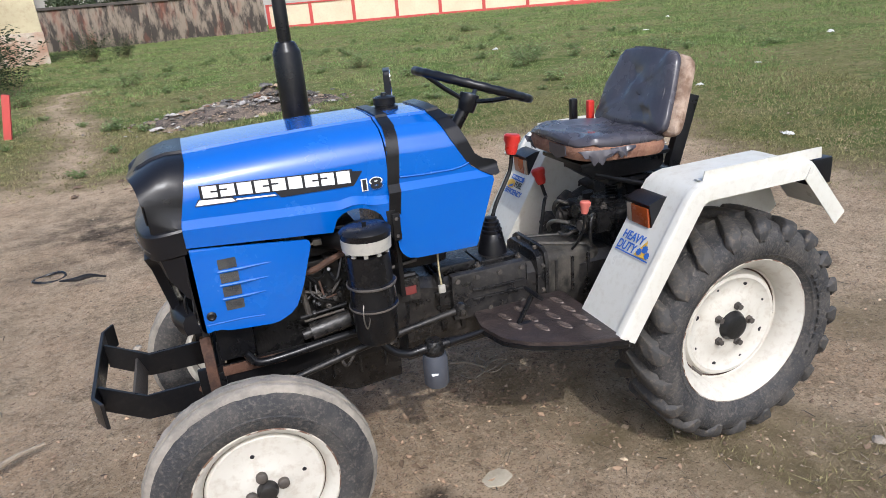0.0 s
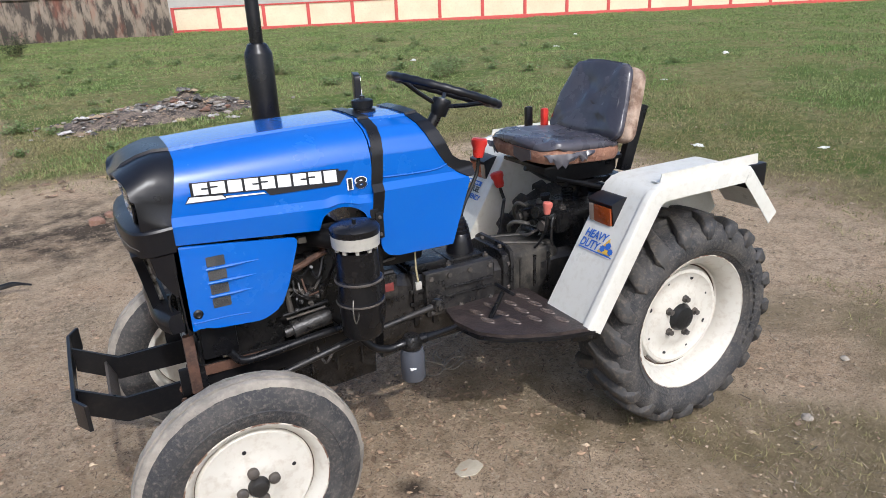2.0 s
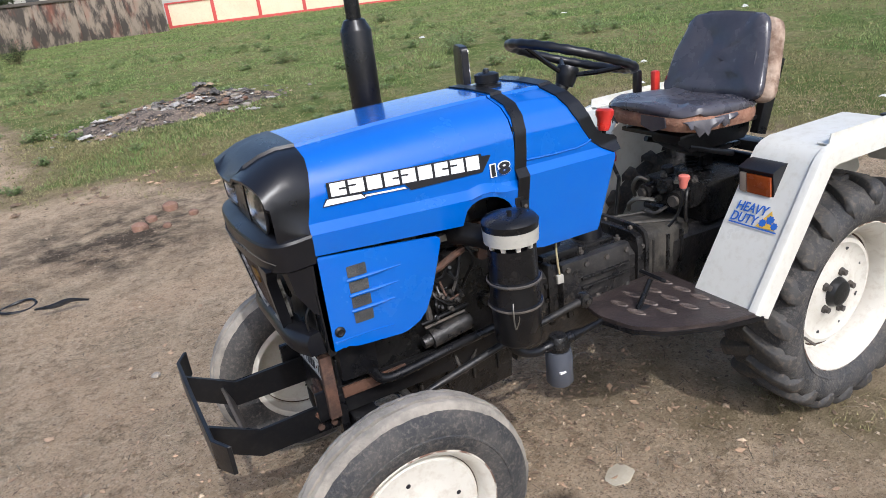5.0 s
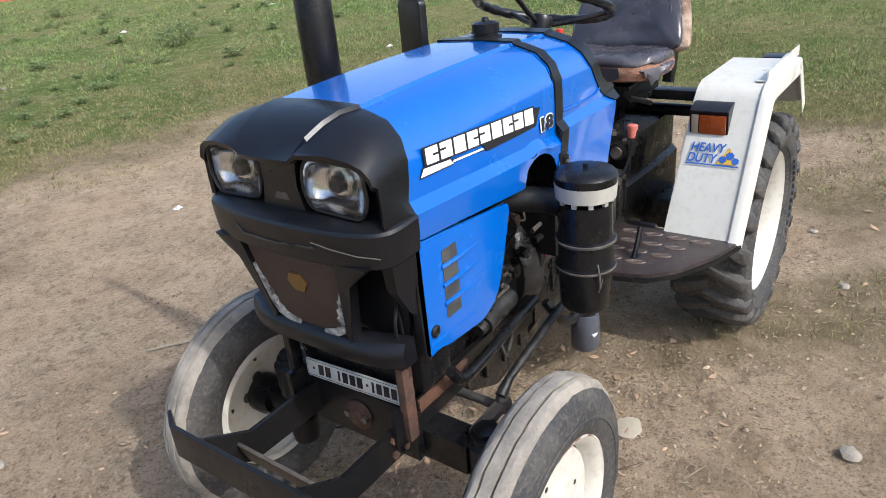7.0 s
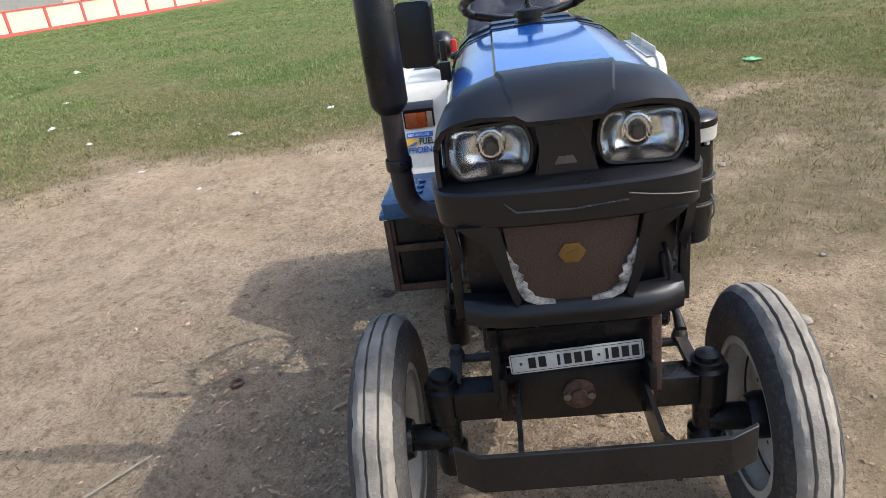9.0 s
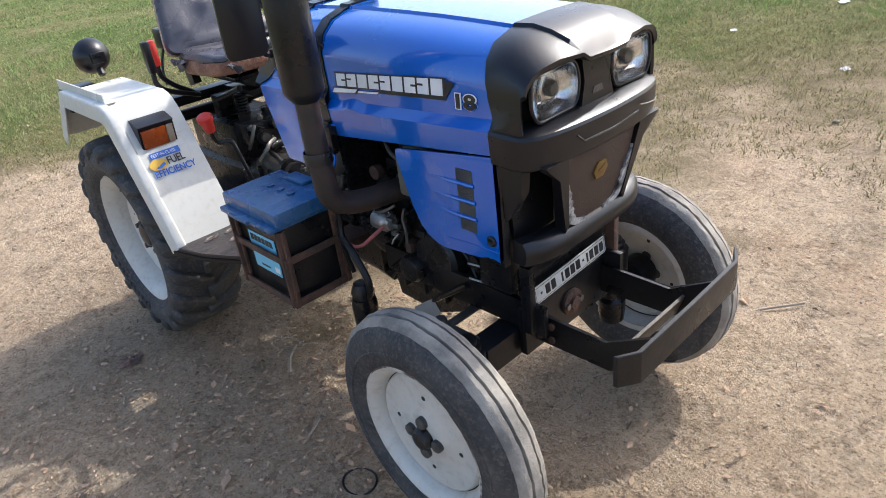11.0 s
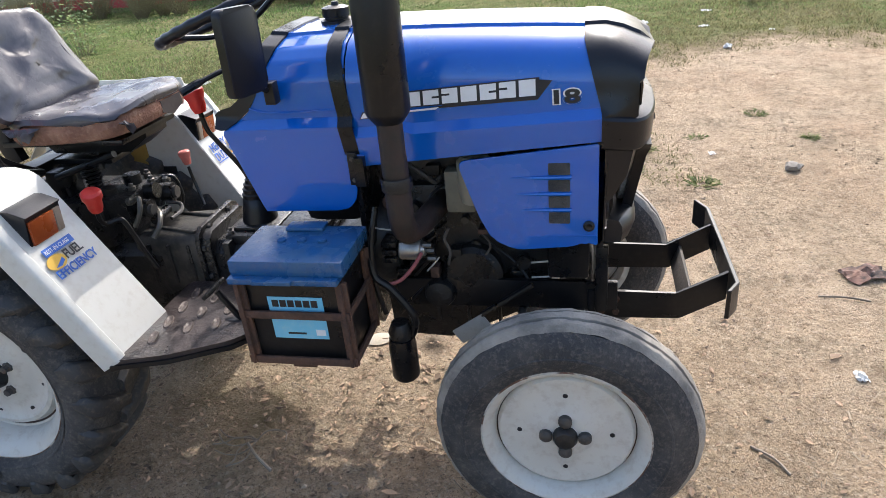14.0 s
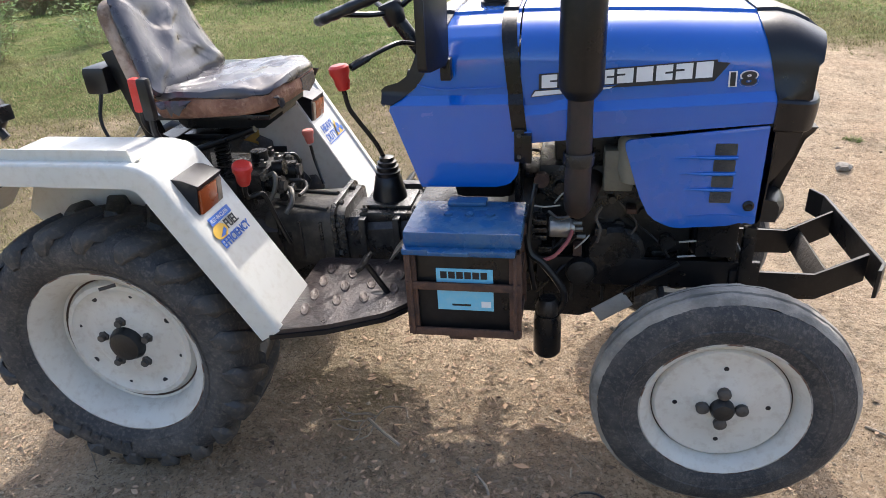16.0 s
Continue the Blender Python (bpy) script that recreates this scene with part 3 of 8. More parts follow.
for s in (1, -1):
    part("strap_latch", rbox(1.048, 1.072, s * 0.2445 - 0.006, s * 0.2445 + 0.006, 0.835, 0.915, 0.003), BLACK, strap, "black latch below the strip")
    part("latch_bracket", rbox(1.040, 1.088, s * 0.2405 - 0.003, s * 0.2405 + 0.003, 0.893, 0.908, 0.002), BLUE, strap, "blue latch bracket")
    for z in (0.848, 0.90):
        bm = bmesh.new()
        lathe(bm, [(0, 0), (0.006, 0), (0.005, 0.004), (0, 0.005)], 8, Matrix.Translation((1.060, s * 0.2505, z)) @ Matrix.Rotation(radians(-90 * s), 4, "X"))
        part("rivet", bm, DUSTYIRON, strap)

# black trim along the cowl's trailing edge
bm = bmesh.new()
ring_a, ring_b, ring_c = [], [], []
for p in flank:
    if p.z < 0.966:
        continue
    out = math.copysign(0.003, p.y) if abs(p.y) > 0.02 else 0.0
    ring_a.append(Vector((cowl_edge(p.z) + 0.004, p.y * 0.986 + out, p.z)))
    ring_b.append(Vector((trim_edge(p.z), p.y * 0.98 + out, p.z + 0.003)))
    ring_c.append(Vector((trim_edge(p.z) - 0.004, p.y * 0.86, min(p.z - 0.012, 1.145))))
loft(bm, [ring_a, ring_b, ring_c])
solid(bm, 0.004)
part("cowl_trim", bm, PLASTIC, tractor, "black plastic trim along the dashboard edge")
bm = prism(bmesh.new(), [(0.84, 0.785), (0.790, 0.985), (0.815, 1.04), (0.862, 1.115), (0.905, 1.125), (0.92, 0.785)], -0.175, 0.175, SIDE_L, 0.006)
dash = part("dashboard", bm, PLASTIC, tractor, "black plastic dashboard")

for s, fr in ((1, SIDE_L), (-1, SIDE_R)):
    # side panel with louvres
    outline = round_poly([(1.634, 0.922), (1.628, 0.672), (1.59, 0.684), (1.56, 0.672), (1.43, 0.662), (1.375, 0.688), (1.345, 0.75), (1.302, 0.884)], 0.02)
    m = fr.copy()
    bm = bmesh.new()
    prism(bm, outline, 0.229, 0.236, m, 0.003)
    pan = part("side_panel", bm, BLUE, tractor, "blue louvred side panel below the hood")
    for i in range(4):
        z = 0.864 - 0.0395 * i
        part("louvre_mesh", prism(bmesh.new(), round_poly([(1.508, z - 0.014), (1.556, z - 0.014), (1.556, z + 0.014), (1.508, z + 0.014)], 0.003, 2), 0.2355, 0.2372, m), MESHM, pan, "dark wire mesh vent")
        if i < 3:
            bm = bmesh.new()
            tube(bm, [m @ Vector((1.560, z - 0.0198, 0.236)), m @ Vector((1.50, z - 0.0198, 0.238)), m @ Vector((1.42 + 0.012 * i, z - 0.0205, 0.235))], [0.005, 0.005, 0.0015], 8)
            part("rib", bm, BLUE, pan)
    bm = bmesh.new()
    tube(bm, [m @ Vector((1.615, 0.70, 0.2365)), m @ Vector((1.52, 0.70, 0.2365)), m @ Vector((1.46, 0.695, 0.236))], 0.0018, 6)
    part("rib", bm, BLUE, pan)
    bm = bmesh.new()
    lathe(bm, [(0.013, 0), (0.013, 0.003), (0.008, 0.006), (0.006, 0.0045), (0, 0.0045)], 20, m @ Matrix.Translation((1.598, 0.725, 0.236)))
    part("panel_latch", bm, BLACK, pan, "round black panel latch")
    # badge: white blocks on a dark arrow, an underline and the number, lying on the slanted flank
    lie = Matrix.Identity(4)
    lie[2][1], lie[2][3] = -0.068, 0.2258 + 0.068
    lean = fr @ lie
    if s > 0:
        xa, xb, za, zb_, ha, hb = 1.558, 1.166, 1.075, 1.053, 0.030, 0.034
        arrow = [(1.375, 1.030), (1.362, 1.013), (1.163, 1.010), (1.134, 1.047), (1.168, 1.050)]
        line_a = [(1.577, 1.028), (1.566, 1.041), (1.486, 1.034), (1.478, 1.024)]
        line_b = [(1.478, 1.026), (1.476, 1.030), (1.378, 1.024), (1.372, 1.020)]
    else:
        xa, xb, za, zb_, ha, hb = 1.108, 1.488, 1.036, 1.062, 0.029, 0.035
        arrow = [(1.285, 1.014), (1.262, 1.006), (1.488, 1.018), (1.519, 1.057), (1.486, 1.060)]
        line_a = [(1.088, 0.988), (1.096, 1.000), (1.190, 1.006), (1.180, 0.997)]
        line_b = [(1.190, 0.999), (1.194, 1.003), (1.272, 1.009), (1.264, 1.004)]
    part("badge_plate", prism(bmesh.new(), arrow, 0.0, 0.0008, lean), INK, hood, "black arrow-shaped decal")
    grow = 0.0028
    edge = [(xa, za - ha), (xb, zb_ - hb), (xb, zb_), (xa, za)]
    cx_ = (xa + xb) / 2
    part("badge_plate", prism(bmesh.new(), [(x + math.copysign(grow * 1.5, x - cx_), z + (grow if k > 1 else -grow)) for k, (x, z) in enumerate(edge)], 0.0001, 0.0011, lean), INK, hood, "black edge round the decal blocks")
    for bar in (line_a, line_b):
        wide = [(x + math.copysign(0.003, x - sum(q[0] for q in bar) / 4), z + math.copysign(0.0022, z - sum(q[1] for q in bar) / 4)) for x, z in bar]
        part("badge_backing", prism(bmesh.new(), wide, 0.0, 0.0009, lean), INK, hood, "black edge of the underline")
        part("badge_bar", prism(bmesh.new(), bar, 0.0009, 0.0017, lean), WHITE, hood, "white underline of the hood decal")
    for i in range(9):
        # a block with a slit cut in from one side, then the other
        u0, u1 = (i + 0.06) / 9, (i + 0.90) / 9

        def at_(u, v):
            f = u0 + (u1 - u0) * u
            return (xa + (xb - xa) * f, za - ha + (zb_ - hb - za + ha) * f + (ha + (hb - ha) * f) * v)
        shape = ([(0, 0), (1, 0), (1, 0.42), (0.55, 0.42), (0.55, 0.56), (1, 0.56), (1, 1), (0, 1)],
                 [(0, 0), (1, 0), (1, 1), (0, 1)],
                 [(0, 0), (0.9, 0), (0.9, 0.30), (0.45, 0.30), (0.45, 0.44), (1, 0.44), (1, 1), (0, 1)],
                 [(0, 0), (1, 0), (1, 1), (0, 1), (0, 0.66), (0.5, 0.66), (0.5, 0.52), (0, 0.52)],
                 [(0, 0), (1, 0), (1, 0.85), (0.85, 1), (0, 1)])[(i * 3 + i // 3) % 5]
        part("badge_block", prism(bmesh.new(), [at_(a, b) for a, b in shape], 0.0011, 0.0018, lean), WHITE, hood, "white block of the hood decal")
    if s > 0:
        mm = lean @ Matrix.Translation((1.150, 0.993, 0.0012)) @ Matrix.Diagonal((-1, 1, 1, 1))
    else:
        mm = lean @ Matrix.Translation((1.511, 1.008, 0.0012)) @ Matrix.Rotation(radians(2), 4, "Z")
    lettering("18", 0.040, mm, WHITE, hood, "badge_number", bold=0.0034, stretch=1.66)
    lettering("18", 0.040, mm @ Matrix.Translation((0, 0, 0.0014)), INK, hood, "badge_number", bold=0.0013, stretch=1.66)

# ---- fascia ----
before_nose = set(bpy.data.objects)
BROW = [(0.238, 0.985), (0.239, 1.000), (0.239, 1.020), (0.238, 1.040), (0.237, 1.058), (0.235, 1.064), (0.231, 1.076), (0.218, 1.092), (0.193, 1.104), (0.150, 1.112), (0.085, 1.110), (0.066, 1.098), (0.0, 1.097)]
SKULL = hood_half(0.945, 0.990, 1.148, 0.238)
bm = bmesh.new()
rings = []
for f in (0.0, 0.05, 0.3, 0.55, 0.8, 0.95, 1.0):
    half = []
    for k, ((ya, za), (yb, zb)) in enumerate(zip(SKULL, BROW)):
        if k > 10 and f < 0.9:
            # the raised middle panel keeps its step until just behind the lip
            yb, zb = (0.081, 1.117) if k == 11 else (0.0, 1.119)
        yb *= 0.972
        y, z = ya + (yb - ya) * f, za + (zb - za) * f
        z += 0.014 * math.sin(math.pi * f) * (1 if z > 1.06 else 0)
        reach = 0.068 + 0.036 * (1 - (y / 0.24) ** 2)
        half.append((1.626 - hood_lean(za) * (1 - f) + (reach + (0.008 if zb > 1.06 else 0.0)) * f, y, z))
    rings.append([Vector(p) for p in half] + [Vector((x, -y, z)) for x, y, z in half[-2::-1]])
lip = [Vector((p.x - 0.003, p.y * 0.965, p.z - 0.009 if p.z > 1.03 else p.z)) for p in rings[-1]]
rings.append(lip)
back = [Vector((1.662, p.y * 0.985, p.z)) for p in rings[-1]]
rings.append(back)
loft(bm, rings)
fascia = part("fascia", bm, PLASTIC, tractor, "black moulded plastic nose with headlamp recess")
bm = rbox(1.646, 1.662, -0.214, 0.214, 0.95, 1.082, 0.004)
part("lamp_panel", bm, PLASTIC, fascia, "black recessed lamp panel")
bm = bmesh.new()
prism(bm, round_poly([(-0.058, 0.985), (0.058, 0.985), (0.044, 1.04), (0.052, 1.100), (-0.052, 1.100), (-0.044, 1.04)], 0.006), 1.66, 1.706, FRONT, 0.006)
part("lamp_divider", bm, PLASTIC, fascia, "black divider between the headlamps")
part("divider_slot", prism(bmesh.new(), [(-0.02, 1.01), (0.02, 1.01), (0.013, 1.024), (-0.013, 1.024)], 1.7055, 1.7072, FRONT), DUSTYIRON, fascia)
for s in (1, -1):
    shape = round_poly([(s * 0.066, 1.000), (s * 0.190, 0.996), (s * 0.208, 1.03), (s * 0.204, 1.090), (s * 0.070, 1.094), (s * 0.054, 1.05)], 0.024, 6)
    bm = bmesh.new()
    c = Vector((1.655, s * 0.128, 1.046))
    n = len(shape)
    rings = []
    for f, x in ((1.0, 1.700), (0.92, 1.690), (0.7, 1.674), (0.42, 1.665), (0.30, 1.664)):
        rings.append([Vector((x, c.y + (y - c.y) * f, c.z + (z - c.z) * f)) for y, z in shape])
    loft(bm, rings, closed=True)
    lamp = part("headlamp", bm, CHROME, tractor, "silvered headlamp reflector behind clear glass", smooth=60)
    bm = bmesh.new()
    lathe(bm, [(0.026, -0.002), (0.026, 0.003), (0.023, 0.004), (0.021, 0.001), (0.0, 0.001)], 24, Matrix.Translation((1.668, c.y, c.z)) @ Matrix.Rotation(radians(90), 4, "Y"))
    part("reflector_ring", bm, CHROME, lamp, "silvered ring round the bulb", smooth=30)
    bm = bmesh.new()
    lathe(bm, [(0.015, 0.0), (0.015, 0.012), (0.011, 0.018), (0.0, 0.019)], 20, Matrix.Translation((1.666, c.y, c.z)) @ Matrix.Rotation(radians(90), 4, "Y"))
    part("bulb_shield", bm, DUSTYIRON, lamp, "dull bulb shield", smooth=30)
    bm = bmesh.new()
    rings = []
    for f, x in ((1.0, 1.7005), (0.85, 1.7065), (0.5, 1.7115), (0.2, 1.713)):
        rings.append([Vector((x - 0.16 * max(0, abs(y) - 0.15) * 0.4, c.y + (y - c.y) * f, c.z + (z - c.z) * f)) for y, z in shape])
    loft(bm, rings, closed=True)
    bm.faces.new([v for v in bm.verts][-n:])
    lens = part("lens", bm, GLASS, lamp, "clear fluted glass lens", smooth=60)
    lens.visible_shadow = False
    bm = bmesh.new()
    tube(bm, [Vector((1.701, y, z)) for y, z in shape] + [Vector((1.701, *shape[0]))], 0.004, 6)
    part("bezel", bm, PLASTIC, lamp)

# chin band round the nose
plan = smooth_path([(a, b, 0) for a, b in [(1.622, 0.240), (1.665, 0.238), (1.694, 0.227), (1.716, 0.195), (1.731, 0.12), (1.737, 0.0), (1.731, -0.12), (1.716, -0.195), (1.694, -0.227), (1.665, -0.238), (1.622, -0.240)]], 5)
rings = []
for i, p in enumerate(plan):
    d = (plan[min(i + 1, len(plan) - 1)] - plan[max(i - 1, 0)]).normalized()
    out = Vector((-d.y, d.x, 0))
    if out.x < 0 and abs(p.y) < 0.2 or out.dot(Vector((p.x - 1.5, p.y, 0))) < 0:
        out = -out
    prof = [(-0.035, 0.912), (-0.002, 0.908), (0.003, 0.913), (0.006, 0.945), (0.007, 0.974), (0.004, 0.980), (-0.014, 0.990), (-0.045, 0.995)]
    rings.append([Vector((p.x, p.y, 0)) + out * o + Vector((0, 0, z)) for o, z in prof])
bm = bmesh.new()
loft(bm, rings, caps=True, closed=True)
chin = part("chin_band", bm, PLASTIC, tractor, "black plastic band below the headlamps", smooth=22)
bm = bmesh.new()
tube(bm, [(1.737, -0.115, 0.957), (1.741, -0.095, 0.940), (1.744, 0.0, 0.938), (1.740, 0.10, 0.944)], 0.0024, 6)
part("chin_groove", bm, DUSTYBLACK, chin)
bm = bmesh.new()
tube(bm, [(1.746, 0.100, 0.958), (1.741, 0.140, 0.950), (1.727, 0.190, 0.940), (1.708, 0.226, 0.934)], 0.0013, 6)
part("crack", bm, ALU, chin, "pale crack in the plastic")

# grille frame, mesh and lower bar
for s in (1, -1):
    part("grille_surround", prism(bmesh.new(), [(s * 0.215, 0.918), (s * 0.085, 0.918), (s * 0.062, 0.715), (s * 0.198, 0.700)], 1.626, 1.638, FRONT, 0.003), PLASTIC, tractor, "black panel beside the grille")
    bm = bmesh.new()
    prism(bm, [(s * 0.206, 0.915), (s * 0.165, 0.915), (s * 0.127, 0.915), (s * 0.110, 0.772), (s * 0.098, 0.742), (s * 0.112, 0.722), (s * 0.150, 0.87), (s * 0.190, 0.900)], 1.705, 1.730, FRONT, 0.003)
    part("grille_post", bm, PLASTIC, tractor, "black slanted grille post")
    bm = bmesh.new()
    box(bm, 1.615, 1.64, s * 0.236, s * 0.216, 0.67, 0.93, 0.003)
    part("flank_strip", bm, BLACK, tractor, "black steel strip behind the grille")
    bm = bmesh.new()
    loft(bm, [[Vector((1.630, s * 0.238, 0.915)), Vector((1.690, s * 0.232, 0.915)), Vector((1.698, s * 0.214, 0.915))],
              [Vector((1.632, s * 0.236, 0.845)), Vector((1.688, s * 0.226, 0.852)), Vector((1.695, s * 0.208, 0.86))],
              [Vector((1.632, s * 0.232, 0.775)), Vector((1.655, s * 0.224, 0.790)), Vector((1.672, s * 0.204, 0.82))]])
    solid(bm, 0.005)
    part("nose_flank", bm, PLASTIC, tractor, "black plastic flank of the nose")
    bm = bmesh.new()
    outer = [(0.124, 0.862), (0.116, 0.820), (0.109, 0.785), (0.104, 0.762), (0.094, 0.741), (0.072, 0.729), (0.034, 0.727)]
    inner = [(0.120, 0.858), (0.107, 0.826), (0.100, 0.822), (0.102, 0.806), (0.092, 0.800), (0.094, 0.786), (0.085, 0.778), (0.087, 0.766), (0.078, 0.758), (0.074, 0.748), (0.060, 0.742), (0.036, 0.736)]
    prism(bm, [(s * y, z) for y, z in outer + inner[::-1]], 1.692, 1.7275, FRONT)
    part("worn_strip", bm, mat("worn_silver", (0.50, 0.49, 0.47), (0.05, 0.045, 0.042), (0.03, 0.03, 0.03), rough=0.6, scale=38, fine=110, spread=1.0, fine_amt=0.7, bump=0.3), tractor, "scuffed silver strip with peeling paint")
bm = bmesh.new()
prism(bm, [(-0.124, 0.915), (0.124, 0.915), (0.106, 0.770), (0.096, 0.746), (0.074, 0.732), (-0.074, 0.732), (-0.096, 0.746), (-0.106, 0.770)], 1.712, 1.722, FRONT, 0.002)
grille = part("grille", bm, BROWN, tractor, "brown dusty wire mesh grille")
bm = bmesh.new()
prism(bm, [(0.026 * math.cos(a * math.pi / 3), 0.84 + 0.024 * math.sin(a * math.pi / 3)) for a in range(6)], 1.722, 1.727, FRONT, 0.001)
prism(bm, [(-0.012, 0.838), (0.010, 0.850), (0.014, 0.842), (-0.004, 0.832)], 1.727, 1.7285, FRONT)
part("grille_badge", bm, GOLD, grille, "worn brass hexagonal badge")
rings = []
for i in range(13):
    y = -0.215 + 0.43 * i / 12
    x = 1.722 - 0.9 * max(0, abs(y) - 0.10) ** 2 * 2.2
    k = 1.0 if abs(y) < 0.205 else 0.6
    rings.append([Vector((x - 0.045, y, 0.735)), Vector((x - 0.004, y, 0.735)), Vector((x + 0.014 * k, y, 0.722)), Vector((x + 0.020 * k, y, 0.705)), Vector((x + 0.012 * k, y, 0.682)), Vector((x - 0.05, y, 0.678))])
bm = bmesh.new()
loft(bm, rings, caps=True, closed=True)
part("lower_bar", bm, PLASTIC, tractor, "black rounded bar below the grille")
bm = bmesh.new()
tube(bm, smooth_path([(1.640, 0.185, 0.80), (1.672, 0.190, 0.775), (1.680, 0.190, 0.735), (1.660, 0.188, 0.705), (1.645, 0.185, 0.735), (1.642, 0.180, 0.78)], 5), 0.0045, 8)
part("looped_cable", bm, BLACK, tractor, "looped black cable under the nose")
part("radiator", rbox(1.50, 1.600, -0.19, 0.19, 0.56, 0.92, 0.008), BLACK, tractor, "black radiator behind the grille")

# the whole nose droops a little towards its front
for ob in set(bpy.data.objects) - before_nose:
    for v in ob.data.vertices:
        ahead = max(0.0, min(1.0, (v.co.x - 1.618) / 0.08))
        v.co.z -= 0.008 * ahead
        v.co.x += -0.034 * max(0.0, min(1.0, (0.91 - v.co.z) / 0.21)) * ahead

# number plate and axle bracket
part("plate_bracket", prism(bmesh.new(), round_poly([(-0.165, 0.624), (0.165, 0.624), (0.158, 0.532), (-0.158, 0.532)], 0.01), 1.596, 1.606, Matrix.Translation((0, 0, -0.008)) @ FRONT, 0.003), BLACK, tractor, "black number plate bracket")
tiltm = Matrix.Translation((1.622, 0.004, 0.546)) @ Matrix.Rotation(radians(3.2), 4, "X") @ Matrix.Rotation(radians(-6), 4, "Y")
plate = part("number_plate", prism(bmesh.new(), round_poly([(-0.142, -0.0225), (0.142, -0.0225), (0.142, 0.0225), (-0.142, 0.0225)], 0.006), 0.0, 0.003, tiltm @ FRONT, 0.001), mat("dusty_plate_white", (0.56, 0.55, 0.51), (0.44, 0.42, 0.37), (0.3, 0.27, 0.22), rough=0.5, scale=18, fine=90, spread=0.7), tractor, "white number plate with black marks")
for y0, y1 in ((-0.102, -0.086), (-0.080, -0.064), (-0.040, -0.034), (-0.026, -0.010), (-0.004, 0.012), (0.018, 0.034), (0.062, 0.068), (0.075, 0.090), (0.096, 0.111), (0.117, 0.132)):
    part("plate_mark", prism(bmesh.new(), [(y0, -0.0125), (y1, -0.0125), (y1, 0.0125), (y0, 0.0125)], 0.003, 0.0038, tiltm @ FRONT), INK, plate)
part("plate_rim", loft(bmesh.new(), [[tiltm @ FRONT @ Vector((y * k, z * k2, 0.0033)) for y, z in ((-0.139, -0.0195), (0.139, -0.0195), (0.139, 0.0195), (-0.139, 0.0195), (-0.139, -0.0195))] for k, k2 in ((1.0, 1.0), (0.991, 0.935))]), INK, plate, "thin dark border line")
for y in (-0.118, 0.048):
    part("plate_mark", prism(bmesh.new(), [(y - 0.003, -0.003), (y + 0.003, -0.003), (y + 0.003, 0.003), (y - 0.003, 0.003)], 0.003, 0.0038, tiltm @ FRONT), RUST, plate)
bm = bmesh.new()
box(bm, 1.596, 1.618, -0.17, 0.17, 0.385, 0.515, 0.004)
part("axle_bracket", bm, BLACK, tractor, "black front axle bracket")
bm = bmesh.new()
lathe(bm, [(0, 0), (0.036, 0), (0.036, 0.008), (0.018, 0.010), (0.018, 0.018), (0, 0.018)], 24, Matrix.Translation((1.618, 0.006, 0.450)) @ Matrix.Rotation(radians(90), 4, "Y"))
pivot = part("axle_pivot", bm, RUST, tractor, "rusty round axle pivot plate")
for y in (-0.026, 0.026):
    bm = bmesh.new()
    lathe(bm, [(0, 0), (0.009, 0), (0.009, 0.008), (0, 0.008)], 6, Matrix.Translation((1.626, y + 0.006, 0.450)) @ Matrix.Rotation(radians(90), 4, "Y"))
    part("bolt", bm, ALU, pivot)

# front guard: a tall flat bar with its ends bent back, on two cranked flat arms
bm = bmesh.new()
plan = [(1.904, 0.278), (1.931, 0.224), (1.936, 0.0), (1.938, -0.200), (1.912, -0.246)]
rings = []
for i, (x, y) in enumerate(plan):
    e = 1 if i in (0, 4) else 0
    rings.append([Vector((x - 0.005, y, 0.488 + 0.004 * e)), Vector((x + 0.005, y, 0.488 + 0.004 * e)), Vector((x + 0.005, y, 0.566 + 0.002 * e)), Vector((x - 0.005, y, 0.566 + 0.002 * e))])
loft(bm, rings, caps=True, closed=True)
bmesh.ops.bevel(bm, geom=bm.edges[:], offset=0.0015, segments=1, affect="EDGES")
guard = part("front_guard", bm, BLACK, tractor, "black welded steel front guard bar", smooth=25)
for s, arm in ((1, 0.142), (-1, 0.128)):
    bm = bmesh.new()
    prism(bm, [(1.610, 0.414), (1.823, 0.416), (1.931, 0.478), (1.931, 0.554), (1.814, 0.489), (1.610, 0.494)], arm - 0.005, arm + 0.005, SIDE_L if s > 0 else SIDE_R, 0.0015)
    part("guard_arm", bm, BLACK, guard, "black cranked flat steel arm", smooth=25)
    for x in (1.632, 1.668):
        for z in (0.434, 0.472):
            bm = bmesh.new()
            lathe(bm, [(0, 0), (0.009, 0), (0.009, 0.007), (0, 0.007)], 6, Matrix.Translation((x, s * (arm + 0.005), z)) @ Matrix.Rotation(radians(-90 * s), 4, "X"))
            part("bolt", bm, RUST, guard)
bm = rbox(-0.004, 0.004, -0.128, 0.142, -0.03, 0.03, 0.001, Matrix.Translation((1.842, 0, 0.458)) @ Matrix.Rotation(radians(20), 4, "Y"))
part("cross_brace", bm, DUSTYIRON, guard, "grey flat cross brace")

